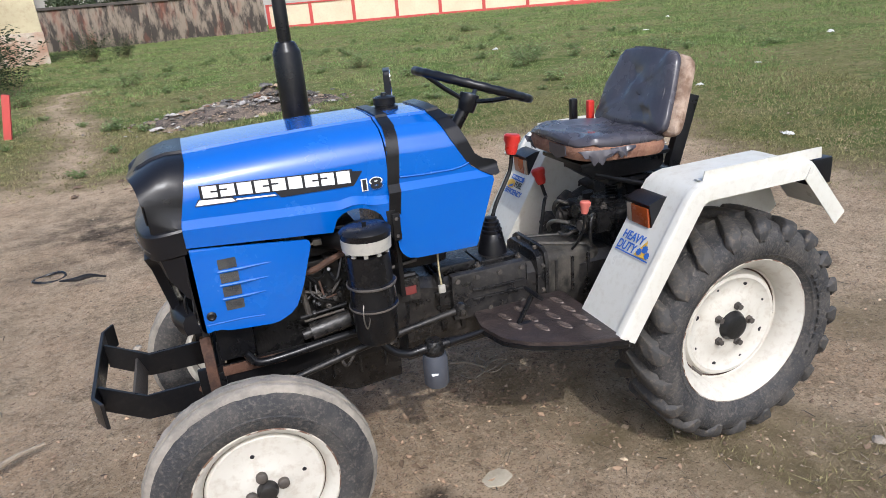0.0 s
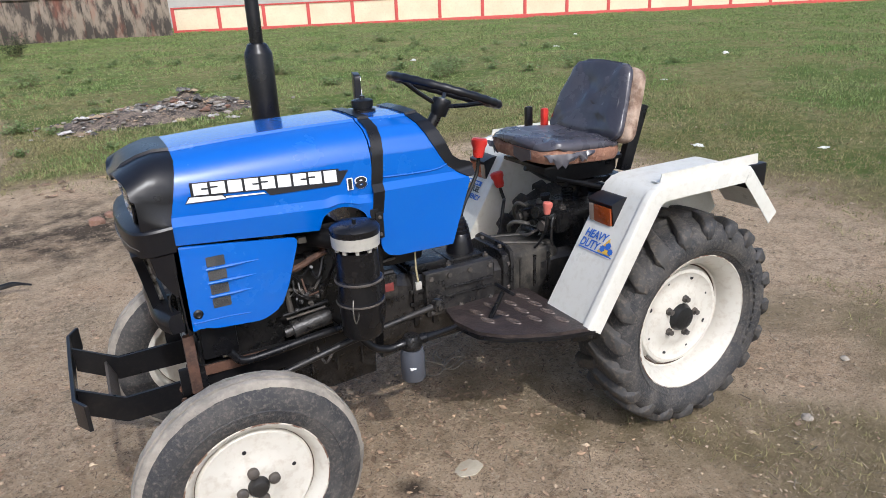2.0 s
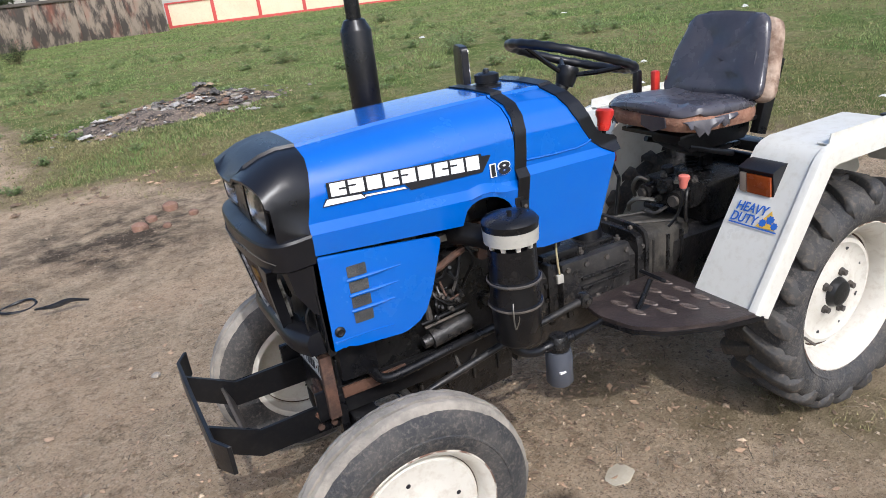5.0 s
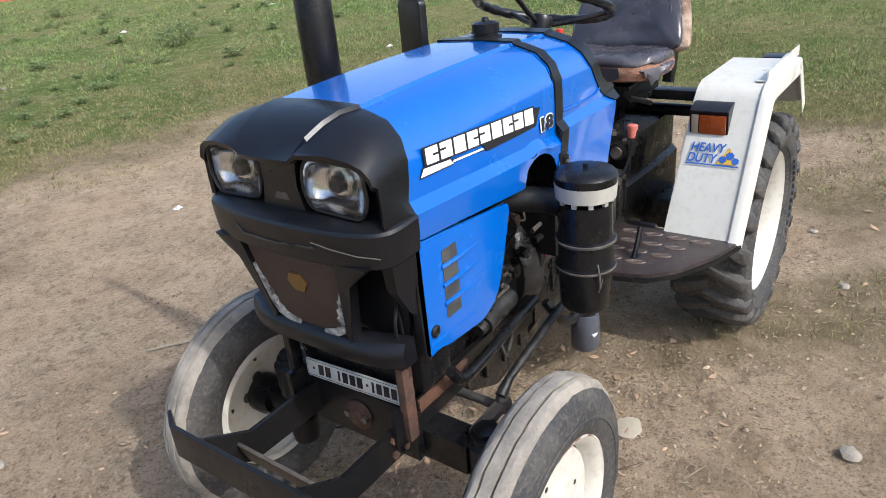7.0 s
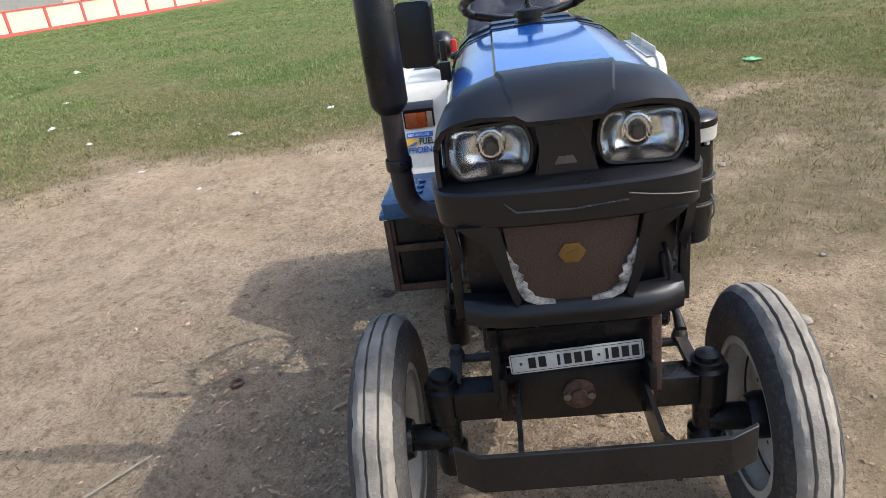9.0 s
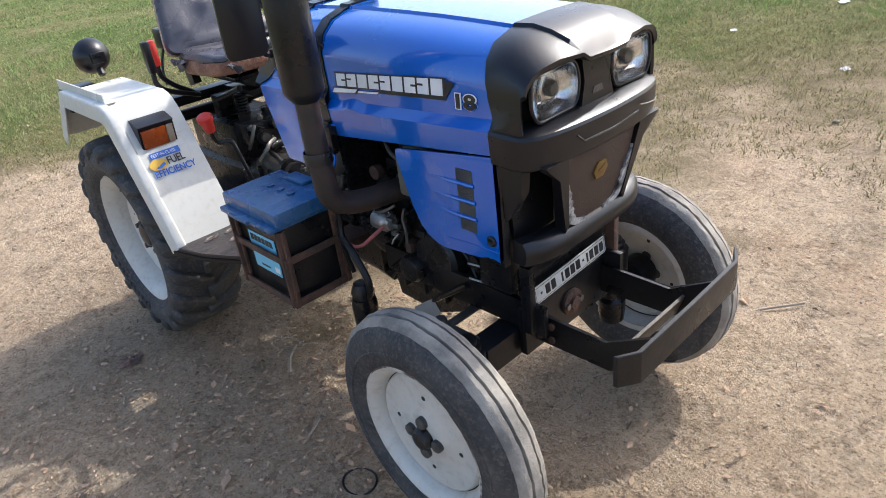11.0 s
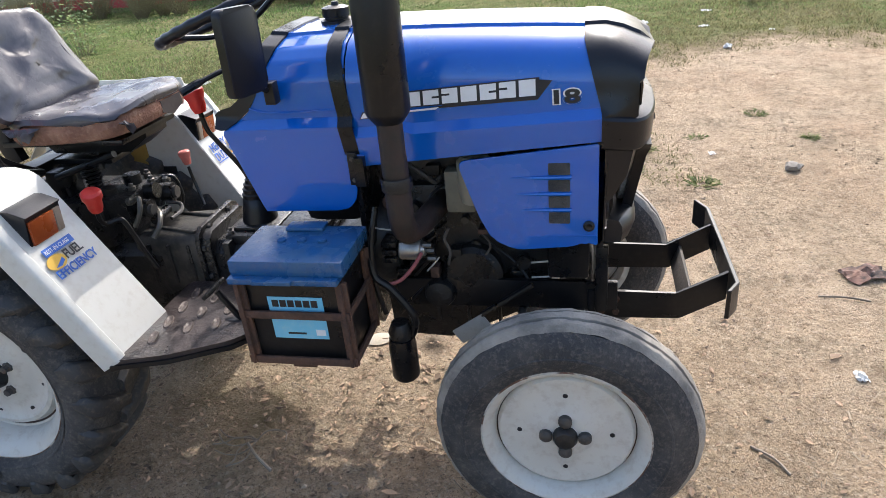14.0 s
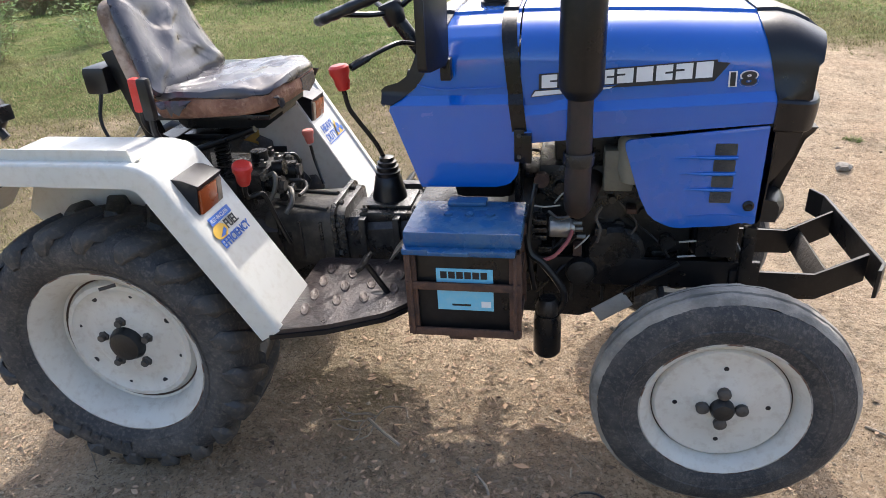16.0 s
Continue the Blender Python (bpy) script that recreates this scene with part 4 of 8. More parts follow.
# ---- chassis, axle and engine ----
for s in (1, -1):
    part("chassis_rail", rbox(1.10, 1.67, s * 0.155 - 0.008, s * 0.155 + 0.008, 0.455, 0.535, 0.003), BLACK, tractor, "black steel chassis rail")
    part("rail_bracket", rbox(1.615, 1.645, s * 0.168 - 0.010, s * 0.168 + 0.010, 0.46, 0.64, 0.003), RUST if s > 0 else BLACK, tractor, "rusty upright bracket" if s > 0 else "black upright bracket")
    if s > 0:
        part("rail_plate", rbox(1.42, 1.60, s * 0.170 - 0.004, s * 0.170 + 0.004, 0.505, 0.535, 0.002), RUST, tractor, "dark rust-stained mounting plate")
part("front_axle", rbox(1.520, 1.590, -0.275, 0.275, 0.372, 0.448, 0.006), BLACK, tractor, "black box-section front axle")
for s in (1, -1):
    bm = bmesh.new()
    lathe(bm, [(0, 0.205), (0.036, 0.205), (0.040, 0.235), (0.040, 0.275), (0.030, 0.285), (0.030, 0.350), (0.044, 0.358), (0.046, 0.446), (0.036, 0.452), (0.036, 0.465), (0.027, 0.467), (0.027, 0.478), (0.012, 0.482), (0, 0.482)], 20, Matrix.Translation((1.545, s * 0.300, 0)))
    part("kingpin", bm, BLACK, tractor, "black greasy steering kingpin")
    bm = bmesh.new()
    rod(bm, (1.548, s * 0.30, 0.303), (1.551, s * 0.43, 0.303), 0.032, 14)
    part("spindle", bm, BLACK, tractor, "black wheel spindle")
    bm = bmesh.new()
    box(bm, 1.42, 1.55, s * 0.270 - 0.014, s * 0.270 + 0.014, 0.442, 0.462, 0.004)
    lathe(bm, [(0, 0.435), (0.018, 0.435), (0.02, 0.455), (0.014, 0.475), (0, 0.48)], 12, Matrix.Translation((1.43, s * 0.270, 0)))
    part("steering_arm", bm, DUSTYIRON, tractor, "dusty forged steering arm")
bm = bmesh.new()
rod(bm, (1.43, -0.27, 0.44), (1.43, 0.27, 0.44), 0.011, 10)
part("tie_rod", bm, DUSTYIRON, tractor, "thin steel tie rod")
bm = bmesh.new()
tube(bm, [(0.895, 0.262, 0.578), (0.93, 0.264, 0.575), (1.2, 0.268, 0.540), (1.40, 0.270, 0.500), (1.44, 0.271, 0.478)], [0.013, 0.010, 0.011, 0.010, 0.014], 10)
part("drag_link", bm, mat("worn_rod", (0.014, 0.014, 0.015), (0.04, 0.036, 0.032), (0.10, 0.086, 0.07), rough=0.45, metal=0.4, bump=0.15, scale=14, spread=0.8), tractor, "long steel steering drag link")

part("engine_block", rbox(1.10, 1.50, -0.115, 0.125, 0.46, 0.78, 0.012), ENGINE, tractor, "oily black cast engine block")
part("cylinder_head", rbox(1.14, 1.46, -0.095, 0.10, 0.78, 0.865, 0.012), DUSTYBLACK, tractor, "dusty black cylinder head")
part("firewall", rbox(1.045, 1.060, -0.215, 0.215, 0.64, 1.10, 0.004), BLACK, tractor, "black sheet-metal firewall")
part("fuel_tank", rbox(0.88, 1.04, -0.17, 0.17, 0.70, 1.12, 0.03), BLACK, tractor, "black fuel tank under the cowl")
part("valve_cover", rbox(1.17, 1.44, -0.07, 0.07, 0.865, 0.915, 0.018), ENGINE, tractor, "black valve cover")
bm = bmesh.new()
loft(bm, [[Vector((1.06, y, z)) for y, z in ((-0.12, 0.46), (0.13, 0.46), (0.115, 0.322), (-0.10, 0.322))], [Vector((1.22, y, z)) for y, z in ((-0.12, 0.46), (0.13, 0.46), (0.115, 0.312), (-0.10, 0.312))], [Vector((1.33, y, z)) for y, z in ((-0.12, 0.46), (0.13, 0.46), (0.11, 0.36), (-0.10, 0.36))], [Vector((1.46, y, z)) for y, z in ((-0.12, 0.47), (0.13, 0.47), (0.08, 0.41), (-0.07, 0.41))]], caps=True, closed=True)
sump = part("oil_sump", bm, ENGINE, tractor, "black oil sump")
for s in (1, -1):
    y0_ = 0.130 if s > 0 else -0.120
    part("sump_flange", rbox(1.07, 1.45, y0_ - 0.008, y0_ + 0.008, 0.452, 0.468, 0.003), DUSTYBLACK, sump, "dusty flange of the oil sump")
    for i in range(7):
        bm = bmesh.new()
        lathe(bm, [(0, 0), (0.0075, 0), (0.0075, 0.006), (0, 0.007)], 6, Matrix.Translation((1.09 + 0.056 * i, y0_ + s * 0.008, 0.460)) @ Matrix.Rotation(radians(-90 * s), 4, "X"))
        part("bolt", bm, DUSTYIRON, sump)
    for i in range(4):
        x_ = 1.11 + 0.085 * i
        part("sump_rib", rbox(x_ - 0.004, x_ + 0.004, y0_ - s * 0.012 - 0.012, y0_ - s * 0.012 + 0.012, 0.375, 0.45, 0.002), DUSTYBLACK, sump)
bm = bmesh.new()
tube(bm, smooth_path([(1.27, 0.150, 0.53), (1.262, 0.165, 0.47), (1.245, 0.168, 0.435), (1.215, 0.165, 0.47), (1.19, 0.155, 0.50)], 4), 0.005, 6)
part("stay_hook", bm, DUSTYIRON, sump, "bent steel stay below the drag link")
bm = bmesh.new()
lathe(bm, [(0, 0), (0.15, 0), (0.17, 0.02), (0.17, 0.05), (0.15, 0.09), (0, 0.09)], 28, Matrix.Translation((1.02, 0.0, 0.585)) @ Matrix.Rotation(radians(90), 4, "Y"))
part("bell_housing", bm, DUSTYBLACK, tractor, "black bell housing")
# front timing cover and pulley, fan
bm = bmesh.new()
lathe(bm, [(0, 0), (0.07, 0), (0.075, 0.008), (0.062, 0.016), (0.075, 0.024), (0.07, 0.032), (0, 0.034)], 24, Matrix.Translation((1.500, 0, 0.56)) @ Matrix.Rotation(radians(90), 4, "Y"))
part("pulley", bm, ENGINE, tractor, "black crank pulley")
# transmission
bm = bmesh.new()
loft(bm, [[Vector((x, y, z)) for y, z in ((-w + 0.03, 0.355), (w - 0.03, 0.355), (w, 0.40), (w, h - 0.03), (w - 0.03, h), (-w + 0.03, h), (-w, h - 0.03), (-w, 0.40))] for x, w, h in ((1.03, 0.13, 0.66), (0.92, 0.115, 0.630), (0.80, 0.11, 0.618), (0.58, 0.105, 0.600), (0.40, 0.10, 0.585), (0.12, 0.12, 0.590), (-0.12, 0.13, 0.60))], caps=True, closed=True)
part("gearbox", bm, DUSTYBLACK, tractor, "black ribbed gearbox housing")
bm = bmesh.new()
for x, zt in ((0.60, 0.612), (0.70, 0.615), (0.83, 0.63), (0.90, 0.64)):
    box(bm, x - 0.010, x + 0.010, -0.124, 0.124, 0.44, zt, 0.004)
for z in (0.52, 0.565):
    box(bm, 0.74, 0.92, -0.121, 0.121, z, z + 0.016, 0.003)
part("gearbox_rib", bm, ENGINE, tractor, "cast flange ribs of the gearbox")
# rear hump of the gearbox: a rounded cast body behind an arched bolted flange
DUSTYTOP = mat("dust_on_black", (0.020, 0.019, 0.018), (0.075, 0.067, 0.056), (0.15, 0.13, 0.10), rough=0.45, bump=0.25, scale=16, fine=55, spread=0.9)
bm = bmesh.new()
loft(bm, [[Vector((x, y * w, zb + (zt - zb) * h)) for y, h in ((-1.0, 0.0), (-1.0, 0.80), (-0.93, 0.93), (-0.80, 0.99), (0.0, 1.03), (0.80, 0.99), (0.93, 0.93), (1.0, 0.80), (1.0, 0.0))] for x, w, zb, zt in ((0.285, 0.088, 0.48, 0.598), (0.300, 0.096, 0.47, 0.614), (0.40, 0.104, 0.46, 0.620), (0.47, 0.108, 0.455, 0.624), (0.510, 0.112, 0.455, 0.628))], caps=True, closed=True)
hump = part("gearbox_cover", bm, DUSTYTOP, tractor, "dusty black cast gearbox cover")
for p_, q_ in (((0.31, -0.03, 0.620), (0.49, -0.085, 0.626)), ((0.33, 0.075, 0.617), (0.49, 0.02, 0.634))):
    bm = bmesh.new()
    tube(bm, [p_, q_], 0.006, 8)
    part("cast_rib", bm, DUSTYTOP, hump)
for sd in (1, -1):
    for x in (0.34, 0.405, 0.47):
        part("cast_rib", rbox(x - 0.005, x + 0.005, sd * 0.106 - 0.007, sd * 0.106 + 0.007, 0.47, 0.595, 0.003), DUSTYBLACK, hump)
arch = [(-0.122, 0.45), (-0.126, 0.60), (-0.118, 0.632), (-0.092, 0.648), (0.092, 0.650), (0.118, 0.636), (0.128, 0.60), (0.124, 0.45)]
bm = prism(bmesh.new(), arch, 0.508, 0.522, FRONT, 0.003)
prism(bm, [(y * 0.93, 0.45 + (z - 0.45) * 0.93) for y, z in arch], 0.522, 0.548, FRONT, 0.003)
flange = part("gearbox_flange", bm, ENGINE, tractor, "black arched gearbox flange")
for y, z in ((-0.113, 0.50), (-0.113, 0.59), (-0.06, 0.636), (0.06, 0.638), (0.115, 0.59), (0.115, 0.50)):
    bm = bmesh.new()
    lathe(bm, [(0, 0), (0.009, 0), (0.009, 0.010), (0, 0.011)], 6, Matrix.Translation((0.522, y, z)) @ Matrix.Rotation(radians(90), 4, "Y"))
    part("bolt", bm, DUSTYIRON, flange)
side = part("gearbox_side", rbox(0.60, 0.87, 0.105, 0.140, 0.475, 0.635, 0.010), DUSTYBLACK, tractor, "black bolted gearbox side cover")
for x, z in ((0.62, 0.615), (0.70, 0.615), (0.78, 0.615), (0.85, 0.615), (0.62, 0.495), (0.74, 0.495), (0.85, 0.495)):
    bm = bmesh.new()
    lathe(bm, [(0, 0), (0.009, 0), (0.009, 0.007), (0, 0.008)], 6, Matrix.Translation((x, 0.140, z)) @ Matrix.Rotation(radians(-90), 4, "X"))
    part("bolt", bm, DUSTYIRON, side)
for z in (0.535, 0.565):
    part("cooling_rib", rbox(0.61, 0.80, 0.138, 0.148, z, z + 0.010, 0.003), ENGINE, side)
bm = bmesh.new()
tube(bm, smooth_path([(0.925, 0.19, 0.78), (0.928, 0.195, 0.70), (0.925, 0.20, 0.645)], 5), 0.003, 6)
wire = part("hanging_wire", bm, mat("yellowed_wire", (0.45, 0.38, 0.22), rough=0.6, bump=0.0), tractor, "yellowed wire hanging below the cowl")
part("connector", rbox(0.914, 0.936, 0.193, 0.205, 0.618, 0.644, 0.003), GREYPL, wire, "off-white plastic connector")
boot_plate = part("boot_plate", rbox(0.585, 0.765, -0.092, 0.092, 0.590, 0.622, 0.008), ENGINE, tractor, "raised black plate under the gear lever boot")
part("plate_step", rbox(0.600, 0.735, -0.066, 0.066, 0.620, 0.634, 0.006), ENGINE, boot_plate)
for x in (0.600, 0.75):
    for y in (-0.080, 0.080):
        bm = bmesh.new()
        lathe(bm, [(0, 0), (0.010, 0), (0.010, 0.009), (0.005, 0.010), (0.005, 0.018), (0, 0.018)], 6, Matrix.Translation((x, y, 0.622)))
        part("bolt", bm, DUSTYIRON, boot_plate)
part("gearbox_top", rbox(0.76, 0.90, -0.09, 0.09, 0.615, 0.655, 0.01), ENGINE, tractor, "black gearbox top plate")
part("rear_axle_housing", rbox(-0.10, 0.10, -0.34, 0.34, 0.32, 0.44, 0.02), ENGINE, tractor, "black rear axle housing")
part("lift_housing", rbox(-0.12, 0.24, -0.12, 0.12, 0.58, 0.735, 0.03), ENGINE, tractor, "dirty hydraulic lift housing")
valve = part("control_valve", rbox(0.20, 0.305, -0.10, 0.11, 0.655, 0.735, 0.012), ENGINE, tractor, "greasy black hydraulic control valve")
for p_, q_, r_, mt in (((0.300, 0.065, 0.690), (0.345, 0.075, 0.688), 0.030, ENGINE), ((0.340, 0.075, 0.688), (0.356, 0.077, 0.688), 0.019, DUSTYIRON), ((0.300, 0.010, 0.715), (0.335, 0.012, 0.720), 0.024, ENGINE), ((0.300, -0.055, 0.695), (0.350, -0.060, 0.690), 0.027, ENGINE), ((0.345, -0.06, 0.690), (0.362, -0.061, 0.689), 0.016, DUSTYIRON), ((0.25, 0.03, 0.73), (0.25, 0.03, 0.765), 0.026, ENGINE), ((0.23, -0.06, 0.73), (0.235, -0.06, 0.758), 0.021, ENGINE), ((0.34, 0.03, 0.650), (0.345, -0.05, 0.648), 0.014, ENGINE)):
    bm = bmesh.new()
    rod(bm, p_, q_, r_, 16)
    bmesh.ops.bevel(bm, geom=[e for e in bm.edges if e.is_manifold and e.calc_face_angle(0) > 1.0], offset=0.003, segments=1, affect="EDGES")
    part("valve_cap", bm, mt, valve)
for k_, (x, y, z) in enumerate(((0.302, -0.085, 0.722), (0.305, 0.04, 0.665), (0.308, 0.095, 0.720), (0.285, -0.03, 0.737), (0.262, 0.085, 0.737), (0.310, -0.02, 0.668), (0.30, 0.045, 0.733))):
    bm = bmesh.new()
    lathe(bm, [(0, 0), (0.012, 0), (0.012, 0.010), (0.007, 0.012), (0.007, 0.020), (0, 0.021)], 6, Matrix.Translation((x, y, z)) @ Matrix.Rotation(radians(90 if z < 0.73 else 0), 4, "Y"))
    part("union_nut", bm, (ALU, DUSTYIRON, ALU)[k_ % 3], valve, "worn metal union nut")
for pts_, r_, mt in (([(0.315, -0.075, 0.722), (0.345, -0.09, 0.735), (0.35, -0.11, 0.70), (0.33, -0.12, 0.66)], 0.007, ALU), ([(0.33, 0.045, 0.665), (0.37, 0.05, 0.66), (0.385, 0.03, 0.645), (0.38, -0.02, 0.640)], 0.006, DUSTYIRON), ([(0.30, 0.10, 0.73), (0.33, 0.115, 0.72), (0.34, 0.12, 0.66), (0.33, 0.115, 0.62)], 0.006, ENGINE), ([(0.34, -0.02, 0.668), (0.375, -0.06, 0.672), (0.385, -0.09, 0.650), (0.37, -0.11, 0.62)], 0.008, ALU)):
    bm = bmesh.new()
    tube(bm, smooth_path(pts_, 5), r_, 8)
    part("oil_pipe", bm, mt, valve, "bent hydraulic oil pipe")
bm = bmesh.new()
rod(bm, (-0.02, -0.27, 0.75), (-0.02, 0.27, 0.75), 0.022, 14)
for s in (1, -1):
    tube(bm, [(-0.02, s * 0.24, 0.75), (-0.15, s * 0.24, 0.78), (-0.28, s * 0.24, 0.72)], 0.018, 10)
part("lift_arm", bm, BLACK, tractor, "black rear lift arms")

# engine clutter: pipes, pumps and wires
rc = random.Random(5)
for s in (1, -1):
    for i in range(26):
        x, z = rc.uniform(1.10, 1.50), rc.uniform(0.50, 0.85)
        y = s * (0.115 + rc.uniform(0.0, 0.05))
        w, h, d = rc.uniform(0.012, 0.05), rc.uniform(0.012, 0.045), rc.uniform(0.02, 0.05)
        bm = bmesh.new()
        if i % 3 == 0:
            box(bm, x - w / 2, x + w / 2, min(y - s * d, y), max(y - s * d, y), z - h / 2, z + h / 2, 0.003)
        else:
            rod(bm, (x, y - s * d, z), (x, y, z), w * 0.4, 10)
        part("engine_fitting", bm, (ENGINE, DUSTYBLACK, ENGINE, RUST, ENGINE)[i % 5], tractor, "small oily engine fitting")
    for i in range(9):
        x, z = rc.uniform(1.10, 1.45), rc.uniform(0.52, 0.82)
        pts = [(x, s * 0.14, z)]
        for k in range(3):
            pts.append((pts[-1][0] + rc.uniform(-0.07, 0.09), s * (0.15 + rc.uniform(-0.01, 0.03)), pts[-1][2] + rc.uniform(-0.08, 0.07)))
        bm = bmesh.new()
        tube(bm, smooth_path(pts, 5), rc.uniform(0.003, 0.006), 6)
        part("engine_pipe", bm, (BLACK, DUSTYIRON, BLACK, ENGINE)[i % 4], tractor, "thin engine pipe")
bm = bmesh.new()
tube(bm, smooth_path([(1.53, 0.21, 0.58), (1.50, 0.215, 0.545), (1.42, 0.215, 0.545), (1.30, 0.21, 0.555), (1.15, 0.20, 0.56)], 6), 0.013, 10)
part("hose", bm, BLACK, tractor, "black rubber coolant hose")
bm = bmesh.new()
tube(bm, smooth_path([(1.16, 0.235, 0.565), (1.148, 0.255, 0.53), (1.116, 0.262, 0.493), (1.07, 0.262, 0.474), (1.03, 0.262, 0.476), (0.942, 0.262, 0.478)], 6), [0.0125] * 18 + [0.0135] * 6 + [0.017] * 7, 10)
tube(bm, [(0.942, 0.262, 0.478), (0.90, 0.258, 0.477), (0.826, 0.25, 0.477), (0.79, 0.235, 0.485)], [0.017, 0.011, 0.009, 0.009], 10)
part("hydraulic_pipe", bm, BLACK, tractor, "thick black hydraulic pipe")
bm = bmesh.new()
lathe(bm, [(0, -0.016), (0.020, -0.014), (0.024, 0.0), (0.020, 0.014), (0.009, 0.016), (0.009, 0.024), (0, 0.025)], 16, Matrix.Translation((0.892, 0.262, 0.578)) @ Matrix.Rotation(radians(-90), 4, "X"))
part("ball_joint", bm, DUSTYBLACK, tractor, "dusty steel ball joint of the drag link")
bm = bmesh.new()
rod(bm, (1.335, 0.165, 0.575), (1.215, 0.165, 0.592), 0.027, 16)
rod(bm, (1.36, 0.165, 0.571), (1.335, 0.165, 0.575), 0.017, 12)
part("feed_pump", bm, DUSTYBLACK, tractor, "dusty black cylindrical feed pump")
bm = bmesh.new()
tube(bm, smooth_path([(1.345, 0.168, 0.765), (1.30, 0.176, 0.772), (1.25, 0.172, 0.79), (1.21, 0.165, 0.80)], 4), 0.010, 8)
part("heat_stained_pipe", bm, RUST, tractor, "rusty heat-stained pipe")
bm = bmesh.new()
tube(bm, smooth_path([(1.355, 0.19, 0.855), (1.32, 0.195, 0.853), (1.285, 0.19, 0.860)], 4), 0.005, 8)
box(bm, 1.27, 1.295, 0.18, 0.20, 0.85, 0.868, 0.003)
part("stay_bracket", bm, ALU, tractor, "thin bare metal stay bracket")
for i in range(3):
    bm = bmesh.new()
    tube(bm, smooth_path([(1.315 - 0.013 * i, 0.165, 0.73), (1.32 - 0.018 * i, 0.19, 0.705 - 0.008 * i), (1.285 - 0.008 * i, 0.195, 0.675 + 0.006 * i), (1.255 - 0.010 * i, 0.175, 0.66 + 0.012 * i)], 5), 0.0032, 6)
    part("injector_pipe", bm, (ENGINE, DUSTYBLACK, RUST)[i], tractor, "thin bent injector pipe")
for i, (x, z) in enumerate(((1.30, 0.70), (1.285, 0.685), (1.268, 0.70), (1.255, 0.675), (1.305, 0.665), (1.24, 0.69), (1.275, 0.655), (1.32, 0.64))):
    bm = bmesh.new()
    lathe(bm, [(0, 0), (0.008, 0), (0.008, 0.010), (0.005, 0.012), (0.005, 0.020), (0, 0.020)], 6, Matrix.Translation((x, 0.178, z)) @ Matrix.Rotation(radians(-90 + 25 * math.sin(i * 2.1)), 4, "X"))
    part("union_nut", bm, (DUSTYIRON, ENGINE, DUSTYBLACK)[i % 3], tractor, "dull metal union nut")
for (x0, z0), (x1, z1), r0, mt in (((1.36, 0.63), (1.22, 0.645), 0.006, BLACK), ((1.35, 0.615), (1.23, 0.628), 0.004, DUSTYIRON), ((1.36, 0.80), (1.30, 0.73), 0.005, BLACK), ((1.345, 0.74), (1.335, 0.64), 0.009, DUSTYIRON), ((1.10, 0.72), (0.99, 0.735), 0.006, DUSTYIRON), ((1.09, 0.69), (1.0, 0.69), 0.010, BLACK)):
    bm = bmesh.new()
    rod(bm, (x0, 0.17, z0), (x1, 0.175, z1), r0, 8)
    part("linkage_rod", bm, mt, tractor, "small engine linkage rod")
part("warning_patch", rbox(1.0, 1.045, 0.172, 0.176, 0.625, 0.652, 0.001), mat("faded_red_paint", (0.20, 0.035, 0.03), (0.10, 0.03, 0.025), rough=0.6), tractor, "faded red patch on the housing")
part("relay_box", rbox(0.985, 1.06, 0.13, 0.172, 0.60, 0.68, 0.006), DUSTYBLACK, tractor, "dusty black relay box")

# air cleaner
am = Matrix.Translation((1.178, 0.352, 0))
bm = bmesh.new()
lathe(bm, [(0, 0.600), (0.050, 0.600), (0.058, 0.610), (0.062, 0.70), (0.067, 0.702), (0.067, 0.712), (0.063, 0.714), (0.060, 0.765), (0.064, 0.767), (0.064, 0.776), (0.060, 0.778), (0.059, 0.858), (0.048, 0.862), (0, 0.862)], 32, am)
cleaner = part("air_cleaner", bm, BLACK, tractor, "black cylindrical air cleaner canister")
bm = bmesh.new()
lathe(bm, [(0.050, 0.872), (0.066, 0.872), (0.068, 0.905), (0.050, 0.905)], 32, am, closed=True)
for k in range(10):
    a = k * math.pi / 5
    box(bm, 0.052, 0.060, -0.005, 0.005, 0.860, 0.874, 0, am @ Matrix.Rotation(a, 4, "Z"))
part("intake_band", bm, GREYPL, cleaner, "grey slotted intake band")
bm = bmesh.new()
lathe(bm, [(0.0, 0.903), (0.067, 0.903), (0.069, 0.922), (0.062, 0.930), (0.040, 0.935), (0, 0.936)], 32, am)
lathe(bm, [(0.006, 0.935), (0.006, 0.944), (0, 0.944)], 8, am)
part("cap", bm, BLACK, cleaner, "black round cap")
bm = bmesh.new()
tube(bm, smooth_path([(1.215, 0.396, 0.735), (1.222, 0.405, 0.71), (1.222, 0.407, 0.68), (1.214, 0.40, 0.66), (1.206, 0.405, 0.69), (1.21, 0.40, 0.72)], 5), 0.002, 6)
part("clip", bm, ALU, cleaner, "wire clip")
for z in (0.707, 0.7715):
    part("clamp_ring", lathe(bmesh.new(), [(0.0655, z - 0.004), (0.0685, z - 0.002), (0.0685, z + 0.002), (0.0655, z + 0.004)], 36, am, closed=True), DUSTYIRON, cleaner, "dull metal clamp ring")
bm = bmesh.new()
tube(bm, smooth_path([(1.178, 0.31, 0.84), (1.18, 0.25, 0.845), (1.22, 0.18, 0.85), (1.28, 0.09, 0.84)], 5), 0.030, 14)
part("intake_hose", bm, BLACK, tractor, "black rubber intake hose")
bm = bmesh.new()
box(bm, 1.06, 1.085, 0.237, 0.245, 0.845, 0.925, 0.002)
